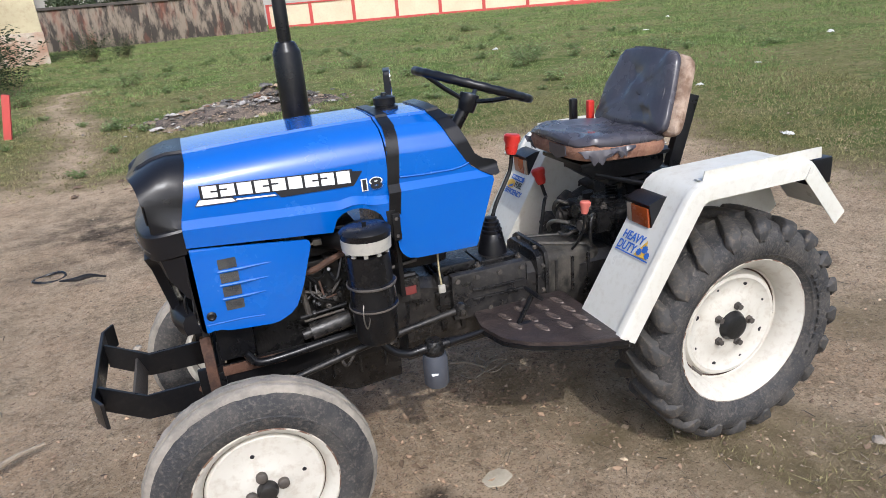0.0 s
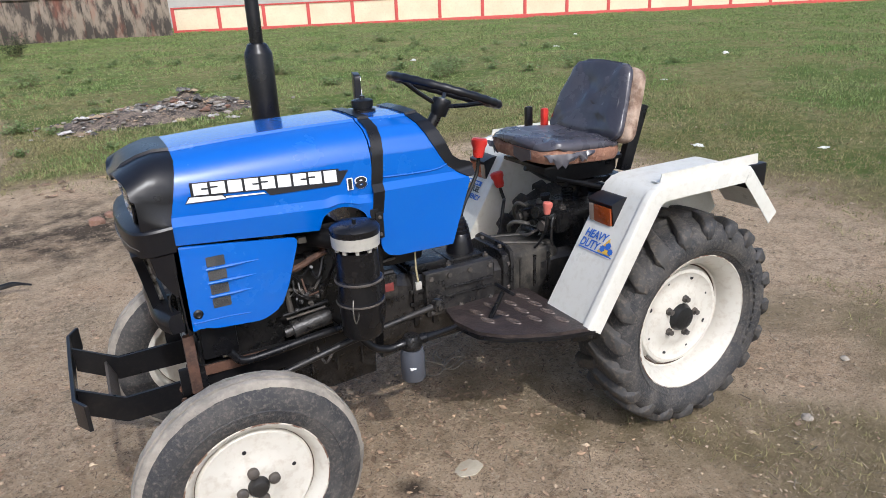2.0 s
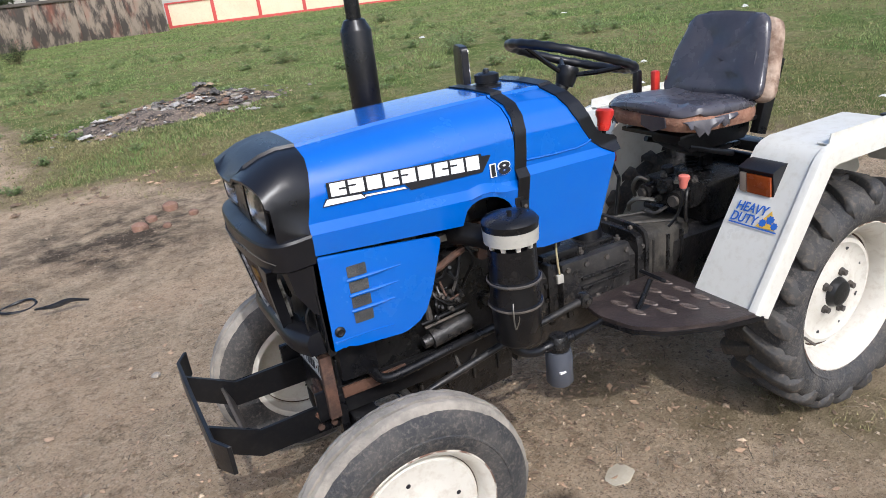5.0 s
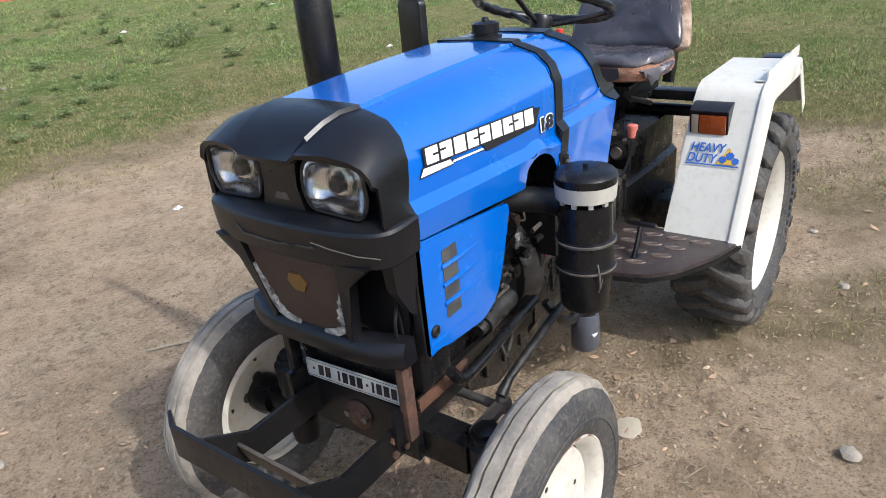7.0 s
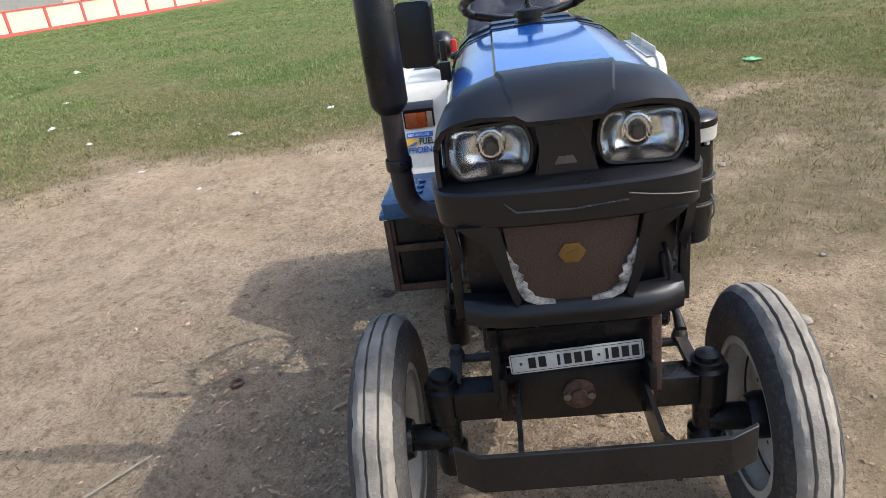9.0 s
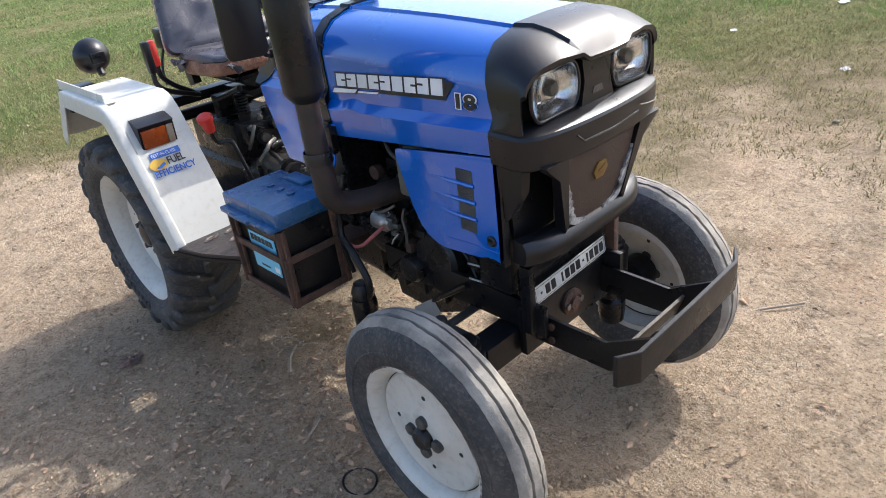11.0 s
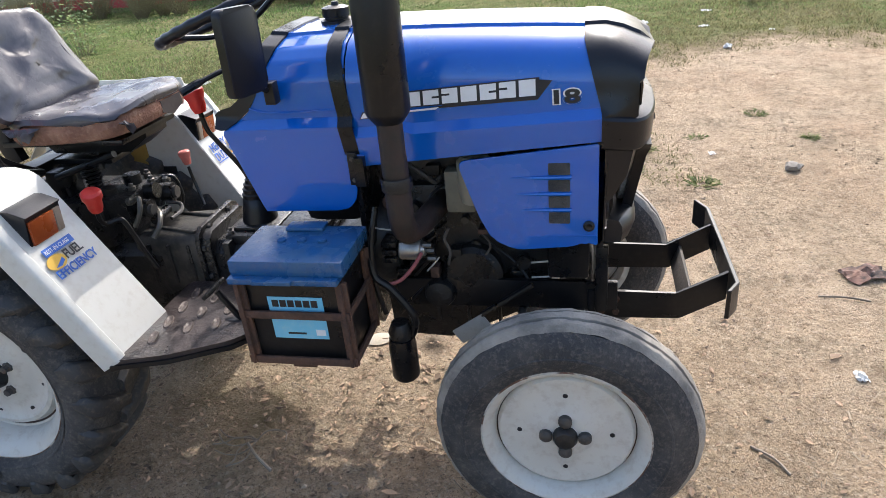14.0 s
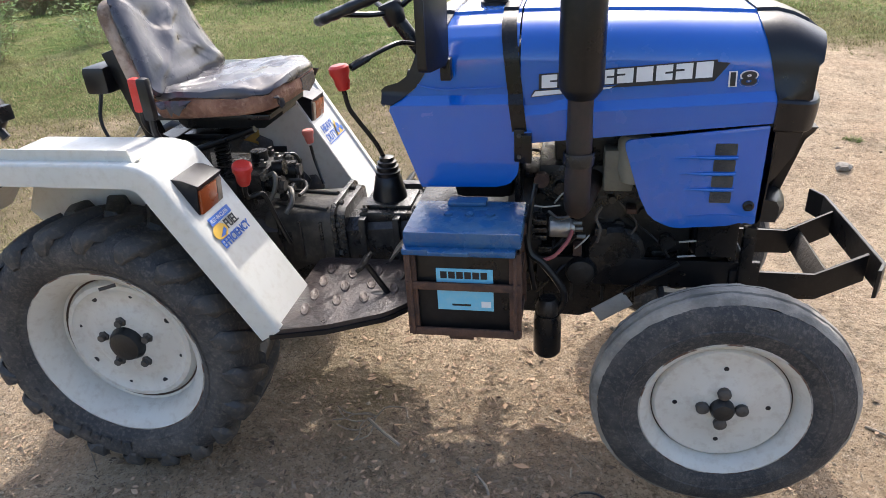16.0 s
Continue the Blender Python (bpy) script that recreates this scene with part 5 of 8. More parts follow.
part("hood_latch", bm, BLACK, tractor, "black spring hood latch")
bm = bmesh.new()
box(bm, 1.065, 1.09, -0.262, -0.240, 0.835, 0.905, 0.002)
part("hood_latch", bm, BLACK, tractor, "black spring hood latch")

# small spin-on filters under each flank
for x, y, z0, z1, r, m_, lab in ((0.99, 0.262, 0.345, 0.455, 0.039, mat("filter_grey", (0.075, 0.082, 0.10), (0.055, 0.06, 0.072), (0.13, 0.12, 0.11), rough=0.4, bump=0.05, fine_amt=0.3), "grey spin-on oil filter"), (1.135, -0.288, 0.312, 0.435, 0.036, BLACK, "black fuel filter bowl")):
    bm = bmesh.new()
    mm = Matrix.Translation((x, y, 0))
    lathe(bm, [(0, z0), (r * 0.85, z0), (r, z0 + 0.008), (r, z1 - 0.02), (r * 0.9, z1), (0, z1)], 24, mm)
    f = part("oil_filter", bm, m_, tractor, lab)
    bm = bmesh.new()
    lathe(bm, [(0, z1), (r * 0.8, z1), (r * 0.9, z1 + 0.02), (r * 0.6, z1 + 0.045), (0, z1 + 0.045)], 16, mm)
    part("filter_head", bm, ENGINE, f)
    if y > 0:
        part("filter_mark", rbox(x + 0.006, x + 0.026, y + r * 0.80, y + r * 1.0, z1 - 0.058, z1 - 0.052, 0.0005), WHITE, f, "small white print mark")

# ---- exhaust ----
bm = bmesh.new()
em = Matrix.Translation((1.199, -0.374, 0))
lathe(bm, [(0, 1.022), (0.030, 1.022), (0.044, 1.040), (0.047, 1.05), (0.047, 1.342), (0.045, 1.347), (0.032, 1.374), (0.0225, 1.378), (0.0225, 1.62), (0.021, 1.63), (0.022, 2.02), (0.018, 2.02), (0.018, 1.7), (0, 1.7)], 28, em)
muffler = part("muffler", bm, BLACK, tractor, "black upright exhaust muffler and stack", smooth=24)
bm = bmesh.new()
tube(bm, smooth_path([(1.199, -0.374, 1.03), (1.199, -0.374, 0.94), (1.199, -0.372, 0.86), (1.198, -0.366, 0.795), (1.200, -0.335, 0.758), (1.212, -0.26, 0.742), (1.24, -0.11, 0.74)], 6), [0.027] * 6 + [0.028] * 6 + [0.029] * 25, 16)
part("exhaust_pipe", bm, mat("scorched_pipe", (0.012, 0.011, 0.011), (0.060, 0.030, 0.021), (0.03, 0.02, 0.015), rough=0.55, bump=0.2, scale=20), muffler, "black pipe with rust stains")
bm = bmesh.new()
lathe(bm, [(0.0325, 0.875), (0.034, 0.88), (0.034, 0.90), (0.0325, 0.905)], 20, em)
part("pipe_clamp", bm, ENGINE, muffler)

# ---- rear-view mirror ----
mm = Matrix.Translation((0.868, -0.315, 1.165)) @ Matrix.Rotation(radians(-17), 4, "Z") @ Matrix.Rotation(radians(4), 4, "X")
bm = bmesh.new()
shape = round_poly([(-0.062, -0.085), (0.045, -0.092), (0.062, 0.085), (-0.045, 0.095)], 0.018, 5)
prism(bm, shape, 0, 0.022, mm @ FRONT, 0.006)
mirror = part("mirror", bm, PLASTIC, tractor, "black plastic rear-view mirror housing")
GLASSM = mat("mirror_glass", (0.8, 0.8, 0.8), (0.78, 0.78, 0.78), (0.7, 0.7, 0.7), rough=0.06, metal=1.0, bump=0.0, rough_var=0.03)
part("mirror_glass", prism(bmesh.new(), [(a * 0.9, b * 0.92) for a, b in shape], -0.003, 0, mm @ FRONT), GLASSM, mirror, "silvered mirror glass")
bm = bmesh.new()
tube(bm, smooth_path([(0.876, -0.30, 1.10), (0.886, -0.275, 1.078), (0.892, -0.24, 1.062)], 4), 0.008, 8)
box(bm, 0.88, 0.905, -0.262, -0.232, 1.035, 1.085, 0.003)
part("mirror_arm", bm, BLACK, mirror, "black mirror bracket")

# fuel cap
bm = bmesh.new()
lathe(bm, [(0, 1.165), (0.040, 1.165), (0.040, 1.176), (0.030, 1.178), (0.030, 1.183), (0.034, 1.184), (0.034, 1.204), (0.024, 1.208), (0.010, 1.210), (0.008, 1.218), (0, 1.218)], 24, Matrix.Translation((0.985, -0.005, 0)))
part("fuel_cap", bm, BLACK, tractor, "black round fuel filler cap")

# ---- steering ----
cen = Vector((0.694, 0.0, 1.206))
tilt = Matrix.Translation(cen) @ Matrix.Rotation(radians(-19.5), 4, "Y")
bm = bmesh.new()
pts = []
n = 96
for i in range(n):
    a = 2 * math.pi * i / n
    pts.append((a, 0.0125 + 0.0016 * (1 if (i % 4) < 2 else 0)))
rings = []
for a, r in pts:
    c = Vector((0.185 * math.cos(a), 0.185 * math.sin(a), 0))
    e = c.normalized()
    rings.append([tilt @ (c + e * r * math.cos(b) + Vector((0, 0, r * math.sin(b)))) for b in [2 * math.pi * k / 10 for k in range(10)]])
rings.append(rings[0])
loft(bm, rings, closed=True)
bmesh.ops.remove_doubles(bm, verts=bm.verts, dist=1e-5)
wheel = part("steering_wheel", bm, PLASTIC, tractor, "black ribbed plastic steering wheel")
bm = bmesh.new()
base = tilt @ Vector((0, 0, -0.055))
for a in (0.0, 2.094, 4.189):
    q = tilt @ Vector((0.178 * math.cos(a), 0.178 * math.sin(a), 0))
    tube(bm, [base, base.lerp(q, 0.5) + Vector((0, 0, -0.004)), q], 0.0075, 8)
part("spoke", bm, BLACK, wheel, "black steel spokes")
bm = bmesh.new()
lathe(bm, [(0, -0.085), (0.026, -0.085), (0.030, -0.06), (0.034, -0.04), (0.030, -0.028), (0, -0.024)], 20, tilt)
part("hub", bm, PLASTIC, wheel, "black wheel hub")
bm = bmesh.new()
rod(bm, tilt @ Vector((0, 0, -0.06)), (0.80, 0, 1.03), 0.020, 14)
part("steering_column", bm, BLACK, tractor, "black steering column")
bm = bmesh.new()
tube(bm, smooth_path([(0.775, -0.06, 1.085), (0.755, -0.12, 1.098), (0.73, -0.16, 1.094), (0.69, -0.205, 1.078), (0.660, -0.237, 1.064)], 4), [0.0065] * 12 + [0.010] * 5, 8)
part("throttle_lever", bm, BLACK, tractor, "black throttle lever")
for y in (-0.14, -0.10, -0.06):
    bm = bmesh.new()
    rod(bm, (0.802, y, 1.02), (0.774, y, 1.028), 0.010, 10)
    part("dash_switch", bm, BLACK, dash, "black dashboard switch")

# ---- levers ----
def lever(name, pts, knob, size, label, knob_mat=RED, r=0.007):
    bm = bmesh.new()
    tube(bm, smooth_path(pts, 5), r, 8)
    lv = part(name, bm, BLACK, tractor, label)
    a, b = Vector(pts[-1]), Vector(knob)
    bm = bmesh.new()
    h = size
    lathe(bm, [(0, -h * 0.55), (h * 0.26, -h * 0.55), (h * 0.34, -h * 0.3), (h * 0.36, 0.0), (h * 0.46, h * 0.22), (h * 0.46, h * 0.45), (h * 0.36, h * 0.55), (0, h * 0.58)], 18, Matrix.Translation(b) @ (b - Vector(pts[-2])).to_track_quat("Z", "Y").to_matrix().to_4x4())
    part("knob", bm, knob_mat, lv, "red plastic knob" if knob_mat is RED else "small faded pink knob")
    return lv


PINK = mat("faded_red_plastic", (0.62, 0.17, 0.13), (0.52, 0.13, 0.10), (0.66, 0.3, 0.24), rough=0.5, bump=0.05)
bm = bmesh.new()
lathe(bm, [(0, 0.630), (0.052, 0.630), (0.050, 0.645), (0.043, 0.676), (0.038, 0.702), (0.036, 0.704), (0.037, 0.716), (0.032, 0.719), (0.033, 0.731), (0.027, 0.734), (0.028, 0.745), (0.022, 0.748), (0.021, 0.758), (0.012, 0.761), (0, 0.761)], 22, Matrix.Translation((0.658, 0.0, 0)))
part("gear_boot", bm, PLASTIC, tractor, "black rubber gear lever boot")
lever("gear_lever", [(0.656, 0.0, 0.74), (0.632, -0.004, 0.80), (0.585, -0.012, 0.875), (0.567, -0.016, 0.91), (0.558, -0.017, 0.965)], (0.556, -0.018, 0.992), 0.062, "bent black gear lever with red knob")
lever("range_lever", [(0.392, -0.160, 0.55), (0.372, -0.170, 0.62), (0.352, -0.180, 0.700), (0.342, -0.190, 0.716), (0.322, -0.218, 0.716), (0.322, -0.232, 0.735), (0.328, -0.240, 0.765)], (0.332, -0.245, 0.794), 0.058, "cranked black lever with red knob")
lever("lift_lever", [(0.41, 0.115, 0.625), (0.395, 0.130, 0.655), (0.380, 0.139, 0.700), (0.374, 0.139, 0.745)], (0.372, 0.139, 0.775), 0.040, "small black lever with faded pink knob", knob_mat=PINK, r=0.005)
bm = bmesh.new()
tube(bm, smooth_path([(0.12, -0.15, 0.84), (0.10, -0.22, 0.89), (0.094, -0.255, 0.93), (0.094, -0.259, 0.970)], 4), 0.009, 8)
tube(bm, smooth_path([(0.12, -0.15, 0.84), (0.14, -0.26, 0.885), (0.145, -0.298, 0.92), (0.145, -0.299, 0.960)], 4), 0.009, 8)
hl = part("height_lever", bm, BLACK, tractor, "black lever beside the seat")
part("grip", rbox(0.080, 0.108, -0.272, -0.246, 0.965, 1.054, 0.010), RED, hl, "red plastic grip")
part("grip", rbox(0.130, 0.160, -0.312, -0.286, 0.955, 1.062, 0.010), PLASTIC, hl, "black plastic grip")

# ---- fenders and footplates ----
BOSS = mat("worn_grip", (0.085, 0.065, 0.056), (0.15, 0.115, 0.095), (0.22, 0.18, 0.15), rough=0.5, metal=0.2, bump=0.3, scale=20)
PROFILE = [(0.490, 0.488), (0.266, 0.866), (0.250, 0.888), (0.226, 0.903), (0.190, 0.911), (-0.168, 0.913), (-0.190, 0.908), (-0.206, 0.892), (-0.352, 0.722)]


def offset_line(line, d):
    """The line moved by d to its inner side."""
    out = []
    for i, p in enumerate(line):
        a, b = Vector(line[max(i - 1, 0)]), Vector(line[min(i + 1, len(line) - 1)])
        t = (b - a).normalized()
        nrm = Vector((t.y, -t.x))
        q = Vector(p) - nrm * d if nrm.y > 0 else Vector(p) + nrm * d
        out.append((q.x, q.y))
    return out


for s, fr in ((1, SIDE_L), (-1, SIDE_R)):
    # skin
    bm = bmesh.new()
    inner = 0.300
    outer = 0.522
    rings = []
    for y, drop in ((inner, 0.0), (inner + 0.004, 0.0), (outer - 0.034, 0.0), (outer - 0.027, -0.007), (outer - 0.006, -0.007), (outer - 0.001, -0.003), (outer + 0.001, 0.004)):
        line = offset_line(PROFILE, drop) if drop else PROFILE
        rings.append([Vector((x, s * y, z)) for x, z in line])
    low = offset_line(PROFILE, 0.050)
    rings.append([Vector((x, s * (outer + 0.003), z)) for x, z in low])
    loft(bm, rings)
    solid(bm, 0.003)
    fender = part("fender", bm, CREAM, tractor, "cream painted sheet-metal rear fender")
    # inner wall towards the seat
    wall = [(0.490, 0.488), (0.262, 0.866), (0.190, 0.909), (-0.168, 0.911), (-0.204, 0.890), (-0.30, 0.70), (-0.22, 0.62), (-0.16, 0.56), (0.05, 0.50), (0.26, 0.49)]
    bm = bmesh.new()
    prism(bm, wall, 0.297, 0.300, fr)
    part("inner_wall", bm, CREAM, fender, "cream inner wall of the fender")
    # raised rail along the outer top edge
    bm = bmesh.new()
    prism(bm, [(0.204, 0.910), (0.196, 0.944), (-0.250, 0.946), (-0.254, 0.912)], 0.494, 0.498, fr)
    prism(bm, [(0.204, 0.9125), (0.204, 0.9155), (-0.250, 0.9175), (-0.250, 0.9145)], 0.462, 0.494, fr)
    part("top_rail", bm, CREAM, fender, "cream angle rail on the fender top")
    # turn lamp on the slanted face
    t = Vector((0.266 - 0.490, 0, 0.866 - 0.488)).normalized()
    nrm = Vector((t.z, 0, -t.x))
    bm = bmesh.new()
    # housing: a wedge seen from the flank, as wide as the lamp
    la, lb = (0.308, 0.424) if s > 0 else (0.352, 0.468)
    prism(bm, [(0.262, 0.862), (0.242, 0.866), (0.262, 0.836), (0.300, 0.772), (0.321, 0.768), (0.327, 0.838), (0.334, 0.846), (0.290, 0.862)], la, lb, fr, 0.003)
    lamp = part("turn_lamp", bm, PLASTIC, fender, "black turn lamp housing")
    tilt_l = Matrix.Translation((0.322, 0, 0.803)) @ Matrix.Rotation(radians(5), 4, "Y")
    for a_, b_, mt, lab in ((la + 0.030, lb - 0.006, AMBER, "orange lens"), (la + 0.006, la + 0.028, mat("clouded_lens", (0.40, 0.32, 0.25), (0.26, 0.18, 0.12), rough=0.2, bump=0.05), "clouded clear lens")):
        part("lens", rbox(0.0, 0.009, min(s * a_, s * b_), max(s * a_, s * b_), -0.030, 0.030, 0.003, tilt_l), mt, lamp, lab)
    # tail lamp behind
    tl = part("tail_lamp", rbox(-0.315, -0.232, min(s * 0.38, s * 0.49), max(s * 0.38, s * 0.49), 0.820, 0.905, 0.006), PLASTIC, fender, "black tail lamp housing")
    part("lens", rbox(-0.322, -0.316, min(s * 0.39, s * 0.48), max(s * 0.39, s * 0.48), 0.830, 0.895, 0.002), TAILRED, tl, "dark red lens")
    # sticker on the slanted face; drawn in its own plane
    # seen from ahead, text runs towards the tractor's left (+y)
    base = Vector((0.490, 0, 0.488)) + t * 0.230 + nrm * 0.0042
    dm = Matrix(((0, t.x, nrm.x, base.x), (1, 0, 0, 0), (0, t.z, nrm.z, base.z), (0, 0, 0, 1)))
    if s > 0:
        d0 = dm @ Matrix.Translation((0.318, 0, 0))
        lettering("HEAVY", 0.040, d0 @ Matrix.Translation((0.006, 0.043, 0)), DECALBLUE, fender, "lettering", shear=0.15, bold=0.0006, stretch=0.82)
        lettering("DUTY", 0.040, d0 @ Matrix.Translation((0.000, 0.009, 0)), DECALBLUE, fender, "lettering", shear=0.15, bold=0.0006, stretch=0.82)
        part("sticker_bar", prism(bmesh.new(), [(0.0, 0.001), (0.16, 0.001), (0.158, 0.005), (0.001, 0.005)], 0, 0.0006, d0), DECALBLUE, fender)
        part("sticker_shape", prism(bmesh.new(), [(0.090, 0.008), (0.150, 0.008), (0.122, 0.062)], 0.0, 0.0006, d0), DECALYELLOW, fender, "yellow triangle print")
        for gx_, gy_, gr in ((0.128, 0.035, 0.014), (0.108, 0.022, 0.013), (0.146, 0.020, 0.012)):
            part("sticker_shape", prism(bmesh.new(), [(gx_ + (gr if k % 2 else gr * 0.75) * math.cos(k * math.pi / 8), gy_ + (gr if k % 2 else gr * 0.75) * math.sin(k * math.pi / 8)) for k in range(16)], 0.0008, 0.0012, d0), DECALBLUE, fender, "blue cog print")
    else:
        d0 = dm @ Matrix.Translation((-0.478, 0, 0))
        part("sticker_bar", prism(bmesh.new(), [(0.015, 0.062), (0.115, 0.062), (0.115, 0.082), (0.015, 0.082)], 0, 0.0006, d0), DECALBLUE, fender, "blue print bar")
        lettering("BEST-IN-CLASS", 0.0145, d0 @ Matrix.Translation((0.019, 0.067, 0.0007)), WHITE, fender, "lettering", stretch=0.86)
        lettering("FUEL", 0.034, d0 @ Matrix.Translation((0.060, 0.034, 0)), INK, fender, "lettering", bold=0.0006, stretch=0.80)
        lettering("EFFICIENCY", 0.031, d0 @ Matrix.Translation((0.004, 0.002, 0)), DECALBLUE, fender, "lettering", bold=0.0006, stretch=0.85)
        part("sticker_shape", prism(bmesh.new(), [(0.030 + 0.030 * math.cos(k * math.pi / 10), 0.042 + 0.019 * math.sin(k * math.pi / 10)) for k in range(20)], 0, 0.0006, d0), DECALYELLOW, fender, "yellow drop print")
        part("sticker_shape", prism(bmesh.new(), [(0.016, 0.030), (0.034, 0.028), (0.052, 0.036), (0.050, 0.046), (0.034, 0.038)], 0.0007, 0.0012, d0), DECALBLUE, fender, "blue swoosh print")

    # footplate
    outline = round_poly([(0.470, 0.524), (0.470, 0.135), (0.800, 0.135), (0.822, 0.24), (0.796, 0.350), (0.735, 0.418), (0.600, 0.488)], 0.02)
    fm = Matrix(((1, 0, 0, 0), (0, s, 0, 0), (0, 0, 1, 0.482), (0, 0, 0, 1)))
    bm = bmesh.new()
    prism(bm, outline, 0, 0.012, fm, 0.004)
    plate_f = part("footplate", bm, mat("worn_footplate", (0.030, 0.024, 0.024), (0.058, 0.043, 0.039), (0.13, 0.096, 0.078), rough=0.40, metal=0.2, bump=0.3, scale=14, fine=60, spread=0.9), tractor, "dusty black steel footplate with raised grips")
    for i in range(4):
        for j in range(4):
            x, y = 0.525 + 0.068 * i, 0.205 + 0.072 * j + (0.02 if i % 2 else 0)
            if y > 0.485 - max(0, x - 0.50) * 0.55:
                continue
            bm = bmesh.new()
            mm2 = fm @ Matrix.Translation((x, y, 0.012)) @ Matrix.Rotation(radians(18 * s), 4, "Z") @ Matrix.Diagonal((0.42, 1.05, 1, 1))
            lathe(bm, [(0.030, 0), (0.027, 0.0035), (0.021, 0.0035), (0.016, 0.001), (0, 0.001)], 16, mm2)
            part("grip_boss", bm, BOSS, plate_f)
    bm = bmesh.new()
    prism(bm, [(0.827, 0.238), (0.801, 0.354), (0.738, 0.423), (0.602, 0.493), (0.47, 0.529), (0.47, 0.521), (0.598, 0.484), (0.731, 0.413), (0.790, 0.347), (0.816, 0.238)], -0.012, -0.0005, fm)
    part("plate_edge", bm, BLACK, plate_f, "turned-down plate edge")
    # pedal
    px_, py_ = (0.705, 0.285) if s > 0 else (0.715, 0.320)
    bm = bmesh.new()
    tube(bm, smooth_path([(px_ + 0.02, s * (py_ - 0.02), 0.44), (px_, s * py_, 0.50), (px_ - 0.045, s * py_, 0.575)], 4), 0.008, 8)
    pd = part("pedal", bm, BLACK, tractor, "black foot pedal")
    bm = rbox(-0.012, 0.012, -0.045, 0.045, -0.006, 0.006, 0.004, Matrix.Translation((px_ - 0.052, s * py_, 0.583)) @ Matrix.Rotation(radians(-35), 4, "Y"))
    part("pedal_pad", bm, BLACK, pd)
    bm = bmesh.new()
    lathe(bm, [(0.0, 0.0125), (0.028, 0.0125), (0.030, 0.0118)], 20, fm @ Matrix.Translation((px_ - 0.012, py_ + 0.004, 0)) @ Matrix.Diagonal((1.0, 0.42, 1, 1)))
    part("pedal_slot", bm, INK, plate_f, "dark slot where the pedal passes")
bm = bmesh.new()
prism(bm, [(-0.03, -0.045), (0.03, -0.045), (0.03, 0.045), (-0.03, 0.045)], 0, 0.006, Matrix.Translation((0.735, -0.215, 0.575)) @ Matrix.Rotation(radians(-50), 4, "Y"), 0.001)
part("brake_pedal", bm, DUSTYIRON, tractor, "worn steel brake pedal pad")
bm = bmesh.new()
tube(bm, smooth_path([(0.735, -0.215, 0.575), (0.76, -0.20, 0.54), (0.80, -0.17, 0.47)], 4), 0.009, 8)
part("pedal_arm", bm, BLACK, tractor, "black pedal arm")

# small notices on the inner wall of one fender
part("notice", rbox(0.05, 0.130, 0.2925, 0.2962, 0.695, 0.805, 0.0005), mat("yellow_notice", (0.42, 0.26, 0.05), (0.3, 0.2, 0.06), rough=0.7, bump=0.05), tractor, "worn yellow notice sticker")
part("notice", rbox(0.140, 0.222, 0.2925, 0.2962, 0.662, 0.690, 0.0005), INK, tractor, "small dark notice sticker")

# ---- seat ----
def cushion(bm, w0, w1, length, thick, m, n=16, dome=0.5, corner=0.5, fold=0.0, seed=0, hem=0.0):
    """A padded slab with rounded corners: local x across, y along, z up; folds crease its upper face."""
    k = 48
    rings = []
    for f, zf in ((0.86, 0.0), (0.97, 0.10), (1.0, 0.32), (1.0, 0.55), (0.975, 0.78), (0.92, 0.93), (0.84, 1.0), (0.74, 1.02), (0.63, 1.0), (0.52, 0.99), (0.40, 0.98), (0.28, 0.97), (0.16, 0.97), (0.06, 0.97)):
        ring = []
        for i in range(k):
            a = 2 * math.pi * i / k
            c, sn = math.cos(a), math.sin(a)
            xx = math.copysign(abs(c) ** corner, c)
            yy = math.copysign(abs(sn) ** corner, sn)
            w = w0 + (w1 - w0) * (yy + 1) / 2
            sag = -0.25 * thick * max(0, 1 - f) * dome * (1 if zf > 0.9 else 0)
            px_, py_ = xx * w / 2 * f, yy * length / 2 * f
            crease = 0.0
            if fold:
                q = Vector((px_ * 9 + seed, py_ * 9, seed * 1.7))
                crease = fold * (1.0 - 2.2 * abs(noise.noise(q))) + fold * 0.6 * (1 - 2.2 * abs(noise.noise(q * 2.3)))
                crease *= min(1.0, zf * 1.2)
            if hem and zf < 0.4:
                crease += hem * (0.3 + noise.noise(Vector((c * 2.6 + seed, sn * 2.6, 0.5))) + 0.5 * noise.noise(Vector((c * 7, sn * 7, seed)))) * (1 - zf * 2)
            ring.append(m @ Vector((px_ + crease * 0.4 * xx, py_ + crease * 0.4 * yy, thick * zf + sag + crease)))
        rings.append(ring)
    loft(bm, rings, closed=True, caps=True)
    return bm


sm = Matrix.Translation((0.235, 0.0, 0.925)) @ Matrix.Rotation(radians(-4), 4, "Y") @ Matrix.Rotation(radians(-90), 4, "Z")
bm = cushion(bmesh.new(), 0.362, 0.424, 0.390, 0.064, sm, fold=0.006, seed=3)
seat = part("seat_cushion", bm, FOAM, tractor, "worn brown seat foam under torn vinyl")
bm = cushion(bmesh.new(), 0.362, 0.424, 0.388, 0.036, Matrix.Translation((0, 0, 0.040)) @ sm, fold=0.010, seed=7, hem=0.040)
part("seat_cover", bm, VINYL, seat, "dark creased vinyl seat cover")
bk_at = Matrix.Translation((0.082, 0.0, 1.000)) @ Matrix.Rotation(radians(-22), 4, "Y") @ Matrix(((0, 0, 1, 0), (1, 0, 0, 0), (0, 1, 0, 0), (0, 0, 0, 1))) @ Matrix.Translation((0, 0.115, 0))
bm = bmesh.new()
